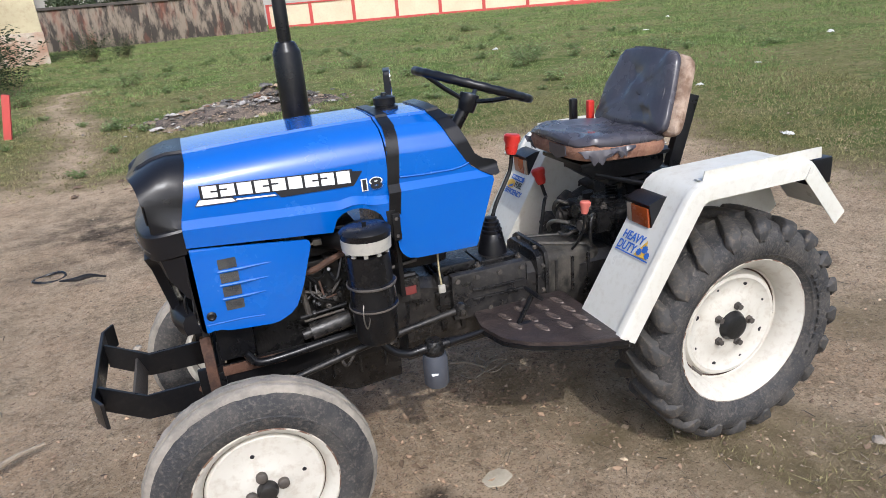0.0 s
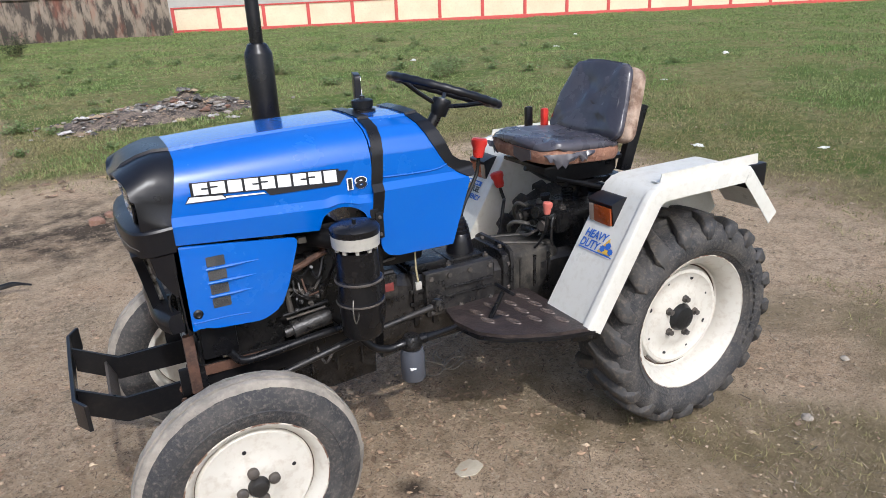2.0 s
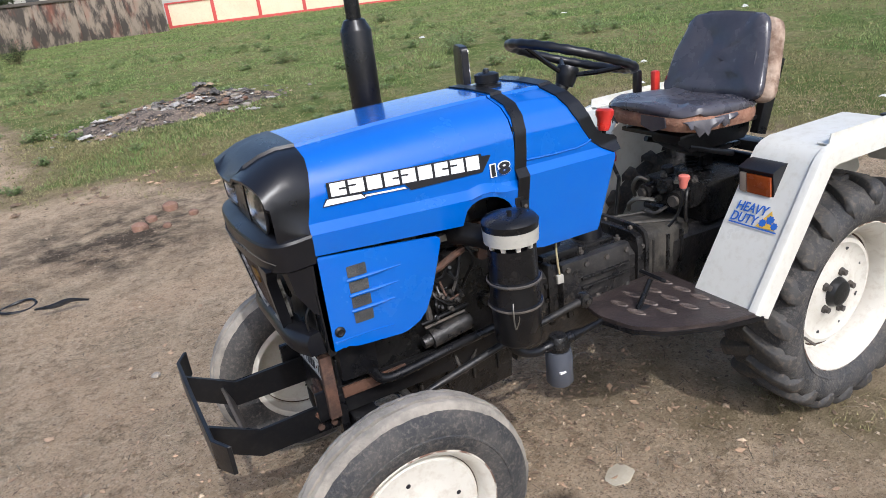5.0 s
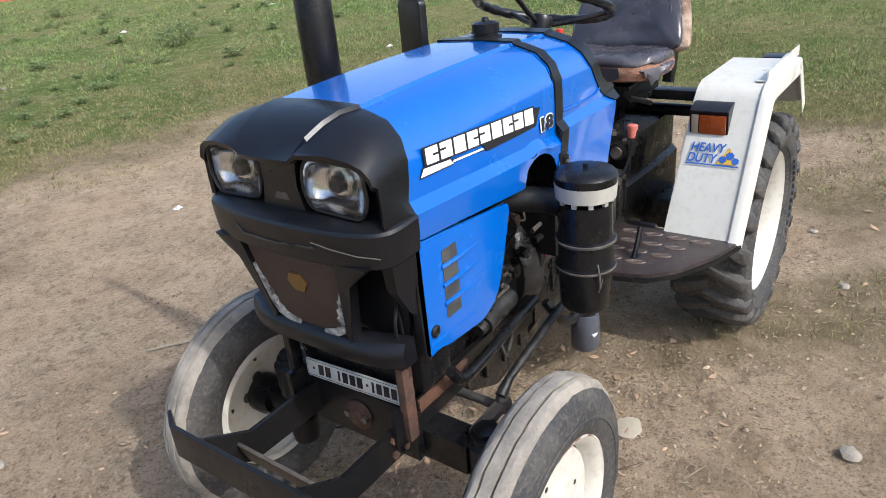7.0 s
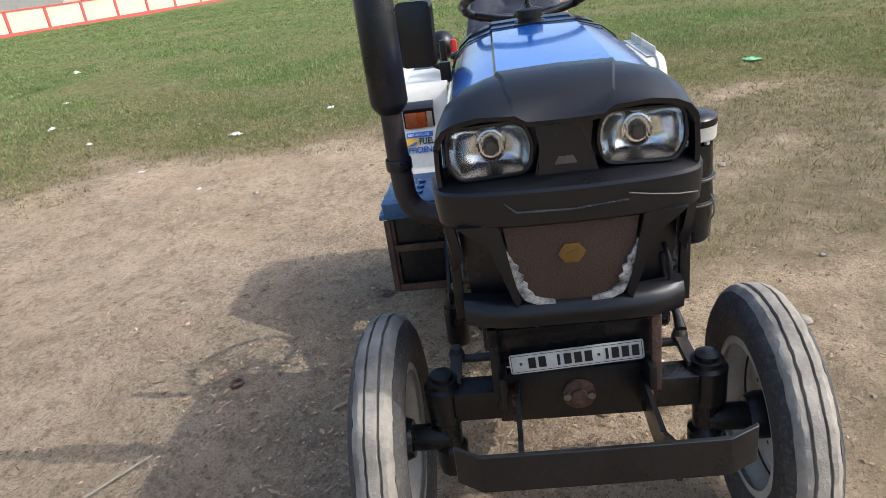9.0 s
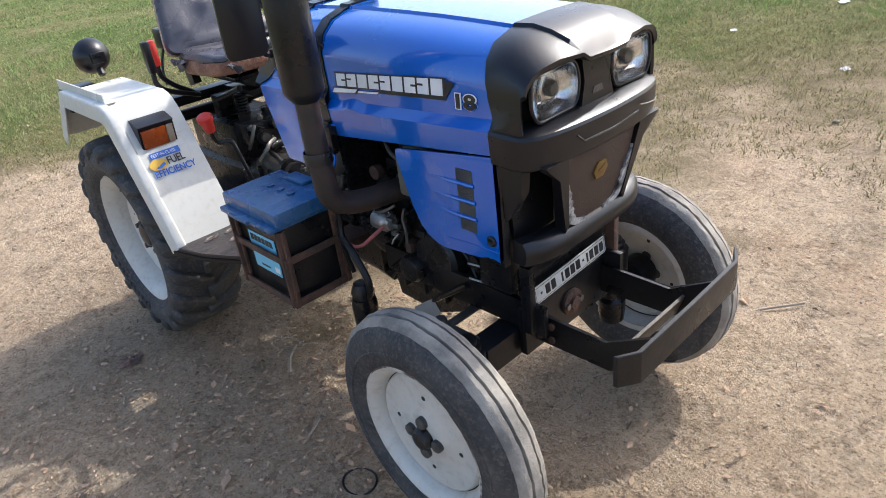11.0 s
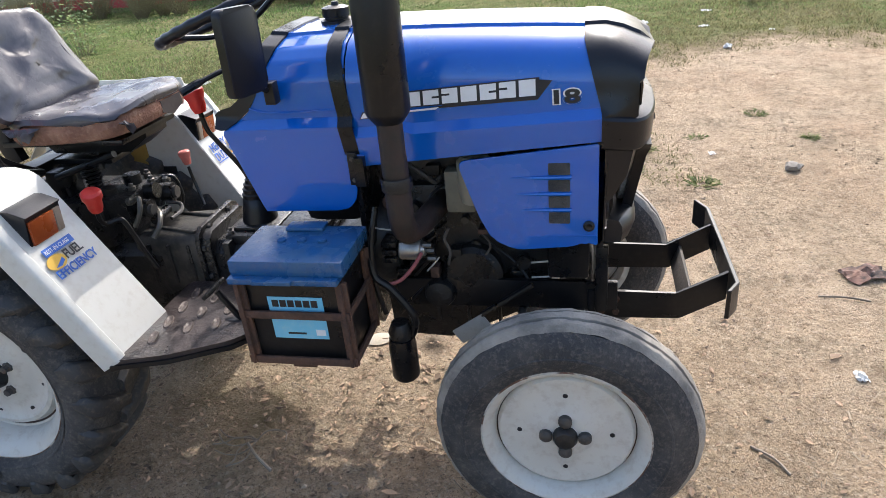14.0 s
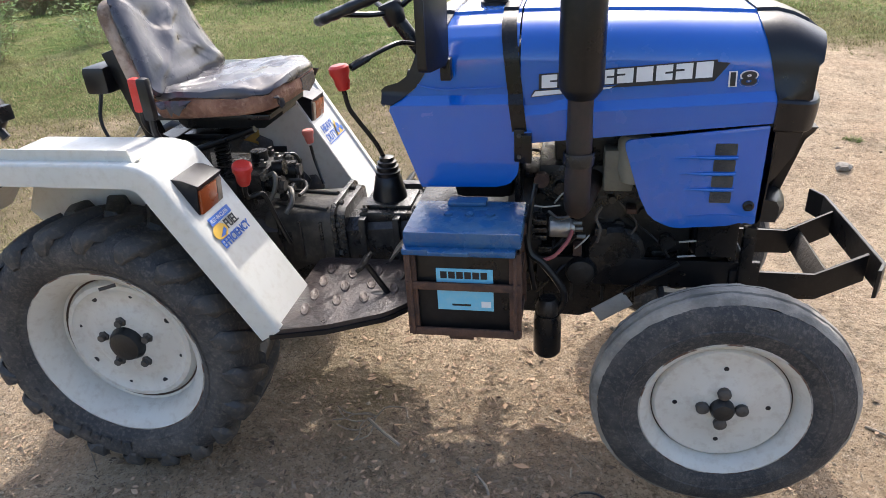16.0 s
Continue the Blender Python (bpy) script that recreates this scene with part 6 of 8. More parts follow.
prism(bm, [(-0.05, -0.012), (0.0, -0.028), (0.055, -0.010), (0.05, 0.02), (-0.05, 0.02)], 0.0, 0.004, Matrix.Translation((0.425, 0.06, 0.965)) @ FRONT)
part("torn_flap", bm, VINYL, seat, "torn hanging vinyl flap")
for fx, fy, turn, fw in ((0.36, 0.200, 1.15, 1.0), (0.27, 0.206, 1.5, 0.7), (0.415, -0.12, 0.1, 0.8), (0.15, -0.200, -1.5, 0.8)):
    bm = bmesh.new()
    cols = []
    for i in range(9):
        u_ = i / 8 - 0.5
        drop = (0.042 * (1 - (2 * u_) ** 2) + 0.010 * math.sin(i * 2.7)) * fw
        cols.append([Vector((0.002 * math.sin(i * 1.9), u_ * 0.13 * fw, 0.016)), Vector((0.007 + 0.004 * math.sin(i * 2.3), u_ * 0.125 * fw, 0.016 - drop * 0.5)), Vector((0.006 + 0.007 * math.sin(i * 1.7 + 1), u_ * 0.11 * fw, 0.014 - drop))])
    fm = Matrix.Translation((fx, fy, 0.962)) @ Matrix.Rotation(turn, 4, "Z")
    loft(bm, [[fm @ p for p in c] for c in cols])
    solid(bm, 0.002)
    part("torn_flap", bm, VINYL, seat, "torn hanging vinyl flap")
bm = bmesh.new()
tube(bm, smooth_path([bk_at @ Vector(p) for p in ((0.165, -0.135, 0.026), (0.150, -0.05, 0.031), (0.135, 0.05, 0.030), (0.122, 0.125, 0.026))], 5), 0.0035, 6)
seam_bm = bm
bk = Matrix.Translation((0.082, 0.0, 1.000)) @ Matrix.Rotation(radians(-22), 4, "Y") @ Matrix(((0, 0, 1, 0), (1, 0, 0, 0), (0, 1, 0, 0), (0, 0, 0, 1))) @ Matrix.Translation((0, 0.115, 0))
bm = cushion(bmesh.new(), 0.435, 0.325, 0.275, 0.050, bk @ Matrix.Translation((0.006, 0, -0.044)), dome=0.0, corner=0.27, fold=0.004, seed=5)
back = part("backrest", bm, BACKFOAM, tractor, "worn tan backrest edge")
bm = cushion(bmesh.new(), 0.425, 0.305, 0.278, 0.030, bk @ Matrix.Translation((-0.008, 0, -0.001)), dome=0.15, corner=0.27, fold=0.0095, seed=11, hem=0.034)
part("backrest_cover", bm, VINYL, back, "dark creased vinyl backrest cover")
part("seam", seam_bm, VINYL, back, "stitched seam of the backrest cover")
bm = bmesh.new()
for y in (-0.11, 0.13):
    box(bm, -0.024, 0.024, y - 0.015, y + 0.015, 0.85, 1.10, 0.003, Matrix.Translation((-0.026, 0, 1.0)) @ Matrix.Rotation(radians(-17), 4, "Y") @ Matrix.Translation((0, 0, -1.0)))
box(bm, 0.0, 0.38, -0.13, 0.13, 0.905, 0.920, 0.004)
part("seat_frame", bm, BLACK, tractor, "black steel seat frame")
susp = part("seat_suspension", prism(bmesh.new(), [(0.03, 0.904), (0.366, 0.904), (0.362, 0.886), (0.30, 0.845), (0.05, 0.845), (0.03, 0.865)], -0.005, 0.105, SIDE_L, 0.004), BLACK, tractor, "black folded steel seat suspension")
part("base_plate", rbox(0.04, 0.24, -0.02, 0.085, 0.815, 0.832, 0.004), BLACK, susp)
part("column", rbox(0.06, 0.115, -0.09, -0.01, 0.68, 0.816, 0.008), BLACK, susp, "black seat column")
for y in (-0.088, 0.098):
    bm = bmesh.new()
    rod(bm, (0.31, y, 0.868), (0.10, y, 0.80), 0.010, 10)
    part("link_bar", bm, BLACK, susp)
part("cross_beam", rbox(-0.02, 0.045, -0.30, 0.30, 0.80, 0.835, 0.004), BLACK, susp)
bm = bmesh.new()
tube(bm, [(0.16 + 0.021 * math.cos(k * 0.785), -0.02 + 0.021 * math.sin(k * 0.785), 0.735 + 0.0014 * k) for k in range(57)], 0.004, 6)
part("spring", bm, BLACK, susp)

# work lamp behind the seat on a bracket
bm = bmesh.new()
wl = Matrix.Translation((-0.30, -0.335, 0.985)) @ Matrix.Rotation(radians(-90), 4, "Y")
lathe(bm, [(0, -0.05), (0.022, -0.048), (0.050, -0.025), (0.062, 0.0), (0.066, 0.018), (0.060, 0.022), (0, 0.024)], 24, wl)
work = part("work_lamp", bm, PLASTIC, tractor, "black round rear work lamp")
bm = bmesh.new()
tube(bm, [(-0.28, -0.335, 0.95), (-0.26, -0.335, 0.92)], 0.012, 8)
box(bm, -0.275, -0.235, -0.36, -0.31, 0.965, 1.005, 0.006)
part("lamp_bracket", bm, BLACK, work)
bm = bmesh.new()
box(bm, -0.13, -0.06, -0.16, -0.06, 0.985, 1.06, 0.014)
tube(bm, smooth_path([(-0.09, -0.15, 0.99), (-0.10, -0.17, 0.92), (-0.08, -0.18, 0.86)], 4), 0.005, 6)
part("socket_box", bm, PLASTIC, tractor, "black trailer socket box with cable")

# ---- wheels ----
FLAKED = mat("flaked_rim_edge", (0.52, 0.48, 0.41), (0.13, 0.070, 0.045), (0.22, 0.14, 0.095), rough=0.7, bump=0.4, scale=16, fine=70, spread=1.0, lo=0.46, hi=0.54)
# seam colour holds rust and the painted shade between disc and rim
SEAM = mat("rust_and_shade_gap", (0.045, 0.028, 0.02), (0.10, 0.05, 0.03), rough=0.9, bump=0.2, scale=20)


def wheel_matrix(x, y, z, s):
    """Local z is the wheel's outward axis."""
    return Matrix.Translation((x, y, z)) @ Matrix.Rotation(radians(-90 * s), 4, "X")


def rear_wheel(x, y, z, s, spin):
    m = wheel_matrix(x, y, z, s) @ Matrix.Rotation(spin, 4, "Z")
    # rim: outer flange at +0.060, disc face at about +0.008
    bm = bmesh.new()
    prof = [(0.226, -0.125), (0.252, -0.122), (0.254, -0.112), (0.232, -0.106), (0.215, -0.06), (0.2075, -0.02), (0.214, 0.028), (0.228, 0.052), (0.247, 0.060), (0.255, 0.068), (0.249, 0.070), (0.240, 0.062), (0.222, 0.048), (0.208, 0.024), (0.203, -0.008), (0.190, -0.014), (0.186, -0.006), (0.180, 0.004), (0.168, 0.006), (0.160, 0.000), (0.135, -0.006), (0.112, -0.004), (0.098, 0.004), (0.085, 0.008), (0.0, 0.008)]
    lathe(bm, prof, 64, m)
    wheel = part("rear_wheel", bm, RIM, tractor, "cream painted steel rear wheel rim")
    bm = bmesh.new()
    lathe(bm, [(0.052, 0.008), (0.050, 0.014), (0.042, 0.030), (0.030, 0.034), (0.0, 0.034)], 28, m)
    part("hub", bm, mat("greasy_hub", (0.012, 0.012, 0.012), rough=0.45, bump=0.2), wheel, "black greasy wheel hub")
    for k in range(5):
        a = 2 * math.pi * k / 5 + 0.3
        bm = bmesh.new()
        lathe(bm, [(0, 0.006), (0.015, 0.006), (0.015, 0.013), (0.0105, 0.015), (0.0105, 0.027), (0, 0.028)], 6, m @ Matrix.Translation((0.070 * math.cos(a), 0.070 * math.sin(a), 0)))
        part("wheel_bolt", bm, DUSTYIRON, wheel, "dusty wheel bolt")
    for k in range(8):
        a = 2 * math.pi * k / 8
        bm = bmesh.new()
        lathe(bm, [(0, 0.0), (0.0085 if k % 2 else 0.005, 0.0), (0.0085 if k % 2 else 0.005, 0.0012), (0, 0.0012)], 12, m @ Matrix.Translation((0.148 * math.cos(a), 0.148 * math.sin(a), -0.0035)))
        part("rim_hole", bm, INK, wheel, "dark round hole in the disc")
    bm = bmesh.new()
    rod(bm, m @ Vector((0.20, 0.02, 0.03)), m @ Vector((0.19, 0.05, 0.055)), 0.005, 8)
    part("valve_stem", bm, DUSTYIRON, wheel, "tyre valve")
    # thin dark ring paints the shading line round the disc
    bm = bmesh.new()
    lathe(bm, [(0.1965, -0.0102), (0.1912, -0.0124)], 64, m)
    part("rim_seam", bm, SEAM, wheel, "dark seam between disc and rim, rust and shade in its colour")
    part("flaked_edge", lathe(bmesh.new(), [(0.2500, 0.0704), (0.2545, 0.0692), (0.2562, 0.0668)], 72, m), FLAKED, wheel, "paint flaking off the rim edge")
    # tyre carcass
    bm = bmesh.new()
    prof = [(0.245, 0.062), (0.262, 0.078), (0.285, 0.092), (0.310, 0.098), (0.334, 0.094), (0.350, 0.082), (0.362, 0.058), (0.366, 0.0), (0.367, -0.03), (0.366, -0.06), (0.362, -0.118), (0.350, -0.142), (0.334, -0.154), (0.31, -0.158), (0.285, -0.152), (0.262, -0.138), (0.245, -0.122)]
    lathe(bm, prof, 72, m)
    tyre = part("tyre", bm, TYRE, wheel, "black rubber tractor tyre grey with dust")
    # raised ring and maker's blocks on the sidewall
    bm = bmesh.new()
    lathe(bm, [(0.268, 0.0825), (0.270, 0.0855), (0.274, 0.0885), (0.276, 0.0885)], 72, m)
    part("sidewall_rib", bm, TYRE, tyre)
    # lugs, in two staggered rows
    bm = bmesh.new()
    count = 20
    mid = -0.03
    for row in (1, -1):
        for k in range(count):
            a0 = 2 * math.pi * (k + (0.5 if row < 0 else 0)) / count
            sec = [(mid - row * 0.010, 0.386, 0.0, 0.040), (mid + row * 0.045, 0.388, 0.075, 0.046), (mid + row * 0.085, 0.386, 0.130, 0.056), (mid + row * 0.112, 0.379, 0.165, 0.060), (mid + row * 0.126, 0.366, 0.185, 0.052), (mid + row * 0.131, 0.348, 0.198, 0.038), (mid + row * 0.1305, 0.326, 0.208, 0.022)]
            loops = []
            for hgt, rt, da, wd in sec:
                rb = 0.356 if rt > 0.372 else rt - 0.010
                top_h = hgt
                bot_h = hgt - (row * 0.012 if rt < 0.37 else 0)
                ring = []
                for sgn, rr, ww, hh in ((-1, rb, wd * 1.25, bot_h), (-1, rt - 0.004, wd * 0.92, top_h), (-1, rt, wd * 0.74, top_h), (1, rt, wd * 0.74, top_h), (1, rt - 0.004, wd * 0.92, top_h), (1, rb, wd * 1.25, bot_h)):
                    a = a0 + da + sgn * ww / 2 / 0.37
                    ring.append(m @ Vector((rr * math.cos(a), rr * math.sin(a), hh)))
                loops.append(ring)
            loft(bm, loops, caps=True, closed=True)
    for v in bm.verts:
        v.co += 0.0022 * Vector((noise.noise(v.co * 55), noise.noise(v.co * 55 + Vector((7, 0, 0))), noise.noise(v.co * 55 + Vector((0, 7, 0)))))
    part("tread_lug", bm, LUG, tyre, "chevron tread lugs caked with dust", smooth=50)
    # worn moulded blocks on the sidewall in place of the maker's name
    for k in range(11):
        a = math.pi * 0.72 + k * 0.105
        bm = bmesh.new()
        box(bm, 0.283, 0.308, -0.009, 0.009, 0.088, 0.0985, 0.002, m @ Matrix.Rotation(a, 4, "Z"))
        part("sidewall_mark", bm, TYRE, tyre)
    return wheel


def front_wheel(x, y, z, s, spin):
    m = wheel_matrix(x, y, z, s) @ Matrix.Rotation(spin, 4, "Z")
    bm = bmesh.new()
    prof = [(0.166, -0.078), (0.190, -0.076), (0.192, -0.068), (0.175, -0.063), (0.162, -0.04), (0.160, -0.02), (0.170, 0.0), (0.180, 0.008), (0.188, 0.010), (0.1935, 0.015), (0.1895, 0.018), (0.182, 0.014), (0.173, 0.006), (0.166, -0.006), (0.162, -0.020), (0.158, -0.024), (0.155, -0.014), (0.150, -0.010), (0.120, -0.012), (0.075, -0.010), (0.060, -0.002), (0.050, 0.0), (0.0, 0.0)]
    lathe(bm, prof, 64, m)
    wheel = part("front_wheel", bm, RIM, tractor, "cream painted steel front wheel with rust at its edge")
    bm = bmesh.new()
    lathe(bm, [(0.028, 0.0), (0.028, 0.012), (0.022, 0.022), (0.016, 0.024), (0.0, 0.024)], 24, m)
    part("hub", bm, mat("hub_grease", (0.02, 0.018, 0.016), rough=0.5, bump=0.3), wheel, "black hub cap")
    for k in range(4):
        a = math.pi / 2 * k
        bm = bmesh.new()
        lathe(bm, [(0, -0.002), (0.0155, -0.002), (0.0155, 0.010), (0.012, 0.013), (0, 0.014)], 12, m @ Matrix.Translation((0.044 * math.cos(a), 0.044 * math.sin(a), 0)))
        part("wheel_bolt", bm, DUSTYIRON, wheel, "dusty wheel bolt")
    for k in range(4):
        a = math.pi / 2 * k + 0.0
        bm = bmesh.new()
        lathe(bm, [(0, 0.0), (0.006, 0.0), (0.006, 0.001), (0, 0.001)], 12, m @ Matrix.Translation((0.105 * math.cos(a), 0.105 * math.sin(a), -0.0115)))
        part("rim_hole", bm, INK, wheel, "dark round hole in the disc")
    bm = bmesh.new()
    lathe(bm, [(0.1890, 0.0184), (0.1926, 0.0172), (0.1942, 0.0148)], 64, m)
    part("flaked_edge", bm, FLAKED, wheel, "paint flaking off the rim edge")
    bm = bmesh.new()
    # ribbed tread
    prof = [(0.186, 0.012), (0.200, 0.022), (0.222, 0.028), (0.248, 0.027), (0.272, 0.018), (0.287, 0.006)]
    lathe(bm, prof, 72, m)
    prof2 = [(0.287, -0.078), (0.272, -0.088), (0.248, -0.094), (0.222, -0.094), (0.200, -0.088), (0.184, -0.078)]
    lathe(bm, prof2, 72, m)
    tyre = part("tyre", bm, TYRE, wheel, "black rubber front tyre grey with dust")
    bm = bmesh.new()
    prof = [(0.287, 0.006), (0.297, -0.002), (0.3015, -0.008), (0.3030, -0.018), (0.294, -0.0195), (0.294, -0.0235), (0.3050, -0.025), (0.3060, -0.036), (0.3050, -0.047), (0.294, -0.0485), (0.294, -0.0525), (0.3030, -0.054), (0.3015, -0.064), (0.297, -0.070), (0.287, -0.078)]
    lathe(bm, prof, 144, m)
    for v in bm.verts:
        q = v.co - Vector((x, y, z))
        v.co += Vector((q.x, 0, q.z)).normalized() * (0.0026 * noise.noise(v.co * 30) + 0.0022 * noise.noise(v.co * 95))
        v.co.y += 0.0026 * noise.noise(v.co * 48 + Vector((9, 0, 0)))
    part("tread", bm, TREAD, tyre, "ribbed tread caked with pale mud", smooth=25)
    bm = bmesh.new()
    lathe(bm, [(0.228, 0.0284), (0.230, 0.0304), (0.234, 0.0302), (0.236, 0.0280)], 72, m)
    part("sidewall_rib", bm, TYRE, tyre)
    bm = bmesh.new()
    lathe(bm, [(0.1622, -0.0185), (0.1608, -0.0215), (0.1575, -0.0232), (0.1560, -0.0185)], 64, m)
    part("rim_seam", bm, SEAM, wheel, "dark seam between disc and rim, rust and shade in its colour")
    # back of the wheel
    bm = bmesh.new()
    lathe(bm, [(0.0, -0.075), (0.045, -0.075), (0.055, -0.05), (0.055, -0.015), (0.0, -0.015)], 24, m)
    part("drum", bm, BLACK, wheel, "black inner hub")
    return wheel


for s in (1, -1):
    rear_wheel(0.002, s * 0.437, 0.372, s, 0.4 if s > 0 else 1.3)
    front_wheel(1.551, s * 0.463, 0.303, s, 0.2 if s > 0 else 0.0)

# ---- battery and its carrier ----
bx0, bx1, by0, by1, bz0 = 0.820, 1.066, -0.452, -0.285, 0.466
carrier = part("battery_carrier", rbox(bx0, bx1, by0, by1, bz0 - 0.008, bz0 - 0.001, 0.001), RUST, tractor, "rusty welded angle-iron battery carrier")
for x in (bx0, bx1):
    for y in (by0, by1):
        bm = bmesh.new()
        box(bm, x - 0.014, x + 0.014, y - 0.004, y + 0.004, bz0, 0.688, 0.001)
        box(bm, x - 0.004, x + 0.004, y - 0.014, y + 0.014, bz0, 0.688, 0.001)
        part("carrier_post", bm, RUST, carrier)
for z in (bz0, 0.592):
    part("carrier_strap", rbox(bx0 - 0.012, bx1 + 0.012, by0 - 0.010, by0 - 0.004, z, z + 0.020, 0.001), RUST, carrier)
    part("carrier_strap", rbox(bx0 - 0.012, bx1 + 0.012, by1 + 0.004, by1 + 0.010, z, z + 0.020, 0.001), RUST, carrier)
    for x in (bx0 - 0.010, bx1 + 0.004):
        part("carrier_strap", rbox(x, x + 0.006, by0, by1, z, z + 0.020, 0.001), RUST, carrier)
part("carrier_foot", rbox(0.90, 0.96, by0 + 0.02, by0 + 0.08, bz0 - 0.03, bz0 - 0.006, 0.001), RUST, carrier)
part("carrier_arm", rbox(0.88, 0.98, -0.29, -0.10, 0.49, 0.52, 0.002), RUST, carrier)
battery = link_mesh("battery", rbox(bx0 + 0.006, bx1 - 0.006, by0 + 0.006, by1 - 0.006, bz0 + 0.002, 0.690, 0.006), BLACK)
tagged(battery, "black tractor battery with blue lid in a rusty carrier", "battery")
part("lid", rbox(bx0 - 0.010, bx1 + 0.014, by0 - 0.010, by1 + 0.012, 0.704, 0.742, 0.006), BATTBLUE, battery, "dusty blue battery lid")
part("lid_flange", rbox(bx0 - 0.012, bx1 + 0.002, by0 - 0.026, by1 + 0.006, 0.690, 0.705, 0.004), BATTBLUE, battery, "blue lid flange")
part("latch", rbox(0.870, 0.965, by0 - 0.034, by0 - 0.016, 0.694, 0.704, 0.003), BATTBLUE, battery)
for i in range(3):
    part("vent_cap", lathe(bmesh.new(), [(0, 0), (0.011, 0), (0.011, 0.005), (0, 0.006)], 12, Matrix.Translation((0.90 + 0.05 * i, -0.36, 0.742))), BATTBLUE, battery)
part("terminal_cover", rbox(0.89, 0.985, -0.312, -0.270, 0.742, 0.752, 0.004), BATTBLUE, battery)
part("label", rbox(0.880, 1.014, by0 + 0.0035, by0 + 0.0055, 0.532, 0.644, 0.0005), BATTLABEL, battery, "pale blue printed label")
for k in range(6):
    x = 0.890 + 0.019 * k
    part("label_mark", prism(bmesh.new(), [(x, 0.618), (x + 0.0155, 0.618), (x + 0.0155, 0.636), (x, 0.636)], -by0 - 0.0035, -by0 - 0.0028, SIDE_R), INK, battery)
part("label_mark", rbox(0.91, 1.0, by0 + 0.0028, by0 + 0.0036, 0.585, 0.592, 0), INK, battery)
part("label_mark", rbox(0.915, 0.96, by0 + 0.0028, by0 + 0.0036, 0.544, 0.549, 0), INK, battery)
part("label_mark", rbox(0.985, 1.008, by0 + 0.0028, by0 + 0.0036, 0.542, 0.558, 0), WHITE, battery)
bm = bmesh.new()
tube(bm, smooth_path([(1.055, -0.28, 0.70), (1.062, -0.28, 0.652), (1.073, -0.28, 0.613), (1.108, -0.28, 0.587), (1.145, -0.27, 0.590), (1.178, -0.25, 0.620), (1.192, -0.22, 0.640)], 5), 0.005, 8)
part("cable", bm, COPPER, tractor, "faded red battery cable")
bm = bmesh.new()
tube(bm, smooth_path([(1.08, -0.28, 0.66), (1.09, -0.29, 0.61), (1.121, -0.29, 0.582), (1.16, -0.29, 0.529), (1.177, -0.29, 0.489), (1.165, -0.29, 0.445), (1.145, -0.288, 0.438)], 6), 0.010, 8)
tube(bm, smooth_path([(1.10, -0.25, 0.78), (1.085, -0.28, 0.68), (1.09, -0.29, 0.58), (1.10, -0.28, 0.50)], 6), 0.007, 8)
part("hose", bm, BLACK, tractor, "black rubber hose")
bm = bmesh.new()
lathe(bm, [(0, 0), (0.024, 0), (0.0275, 0.004), (0.0275, 0.050), (0.024, 0.055), (0.020, 0.057), (0.018, 0.066), (0, 0.066)], 24, Matrix.Translation((1.132, -0.195, 0.640)) @ Matrix.Rotation(radians(90), 4, "Y"))
starter = part("starter_motor", bm, mat("bare_steel", (0.42, 0.41, 0.39), (0.30, 0.28, 0.25), (0.14, 0.12, 0.10), rough=0.38, metal=0.75, bump=0.15, scale=18, spread=0.8), tractor, "dull metal starter motor")
for z in (0.618, 0.640, 0.662):
    part("starter_fin", rbox(1.090, 1.128, -0.222, -0.160, z - 0.007, z + 0.007, 0.003), DUSTYBLACK, starter)
for x, y, z in ((1.202, -0.205, 0.655), (1.205, -0.19, 0.632), (1.212, -0.205, 0.618)):
    bm = bmesh.new()
    rod(bm, (x - 0.008, y, z), (x + 0.014, y, z), 0.007, 6)
    part("terminal_nut", bm, ALU, starter)
bm = bmesh.new()
lathe(bm, [(0, -0.05), (0.040, -0.05), (0.042, 0.0), (0.036, 0.014), (0.020, 0.018), (0, 0.018)], 24, Matrix.Translation((1.218, -0.17, 0.497)) @ Matrix.Rotation(radians(90), 4, "X"))
part("pump", bm, ENGINE, tractor, "black round pump cover")
bm = bmesh.new()
lathe(bm, [(0, -0.06), (0.075, -0.06), (0.078, 0.0), (0.066, 0.012), (0, 0.014)], 28, Matrix.Translation((1.305, -0.150, 0.545)) @ Matrix.Rotation(radians(90), 4, "X"))
part("timing_cover", bm, ENGINE, tractor, "oily black timing gear cover")
part("overflow_tank", rbox(1.262, 1.335, -0.205, -0.150, 0.742, 0.850, 0.010), mat("stained_olive_plastic", (0.16, 0.145, 0.105), (0.10, 0.09, 0.065), (0.05, 0.045, 0.035), rough=0.5, bump=0.1, scale=14), tractor, "stained olive plastic overflow tank")
for pts_, r_, mt in (([(1.145, -0.21, 0.712), (1.17, -0.22, 0.745), (1.20, -0.22, 0.735), (1.215, -0.21, 0.762)], 0.0022, GREYPL), ([(1.08, -0.23, 0.715), (1.12, -0.235, 0.712), (1.16, -0.23, 0.715)], 0.0022, GREYPL), ([(1.20, -0.21, 0.585), (1.222, -0.215, 0.61), (1.235, -0.21, 0.625)], 0.0022, GREYPL), ([(1.255, -0.20, 0.60), (1.262, -0.205, 0.64), (1.25, -0.20, 0.67), (1.262, -0.20, 0.70)], 0.004, DUSTYIRON), ([(1.13, -0.20, 0.685), (1.16, -0.215, 0.672), (1.20, -0.21, 0.685), (1.225, -0.20, 0.70)], 0.004, ALU)):
    bm = bmesh.new()
    tube(bm, smooth_path(pts_, 5), r_, 6)
    part("wire", bm, mt, tractor, "thin engine wire")
bm = bmesh.new()
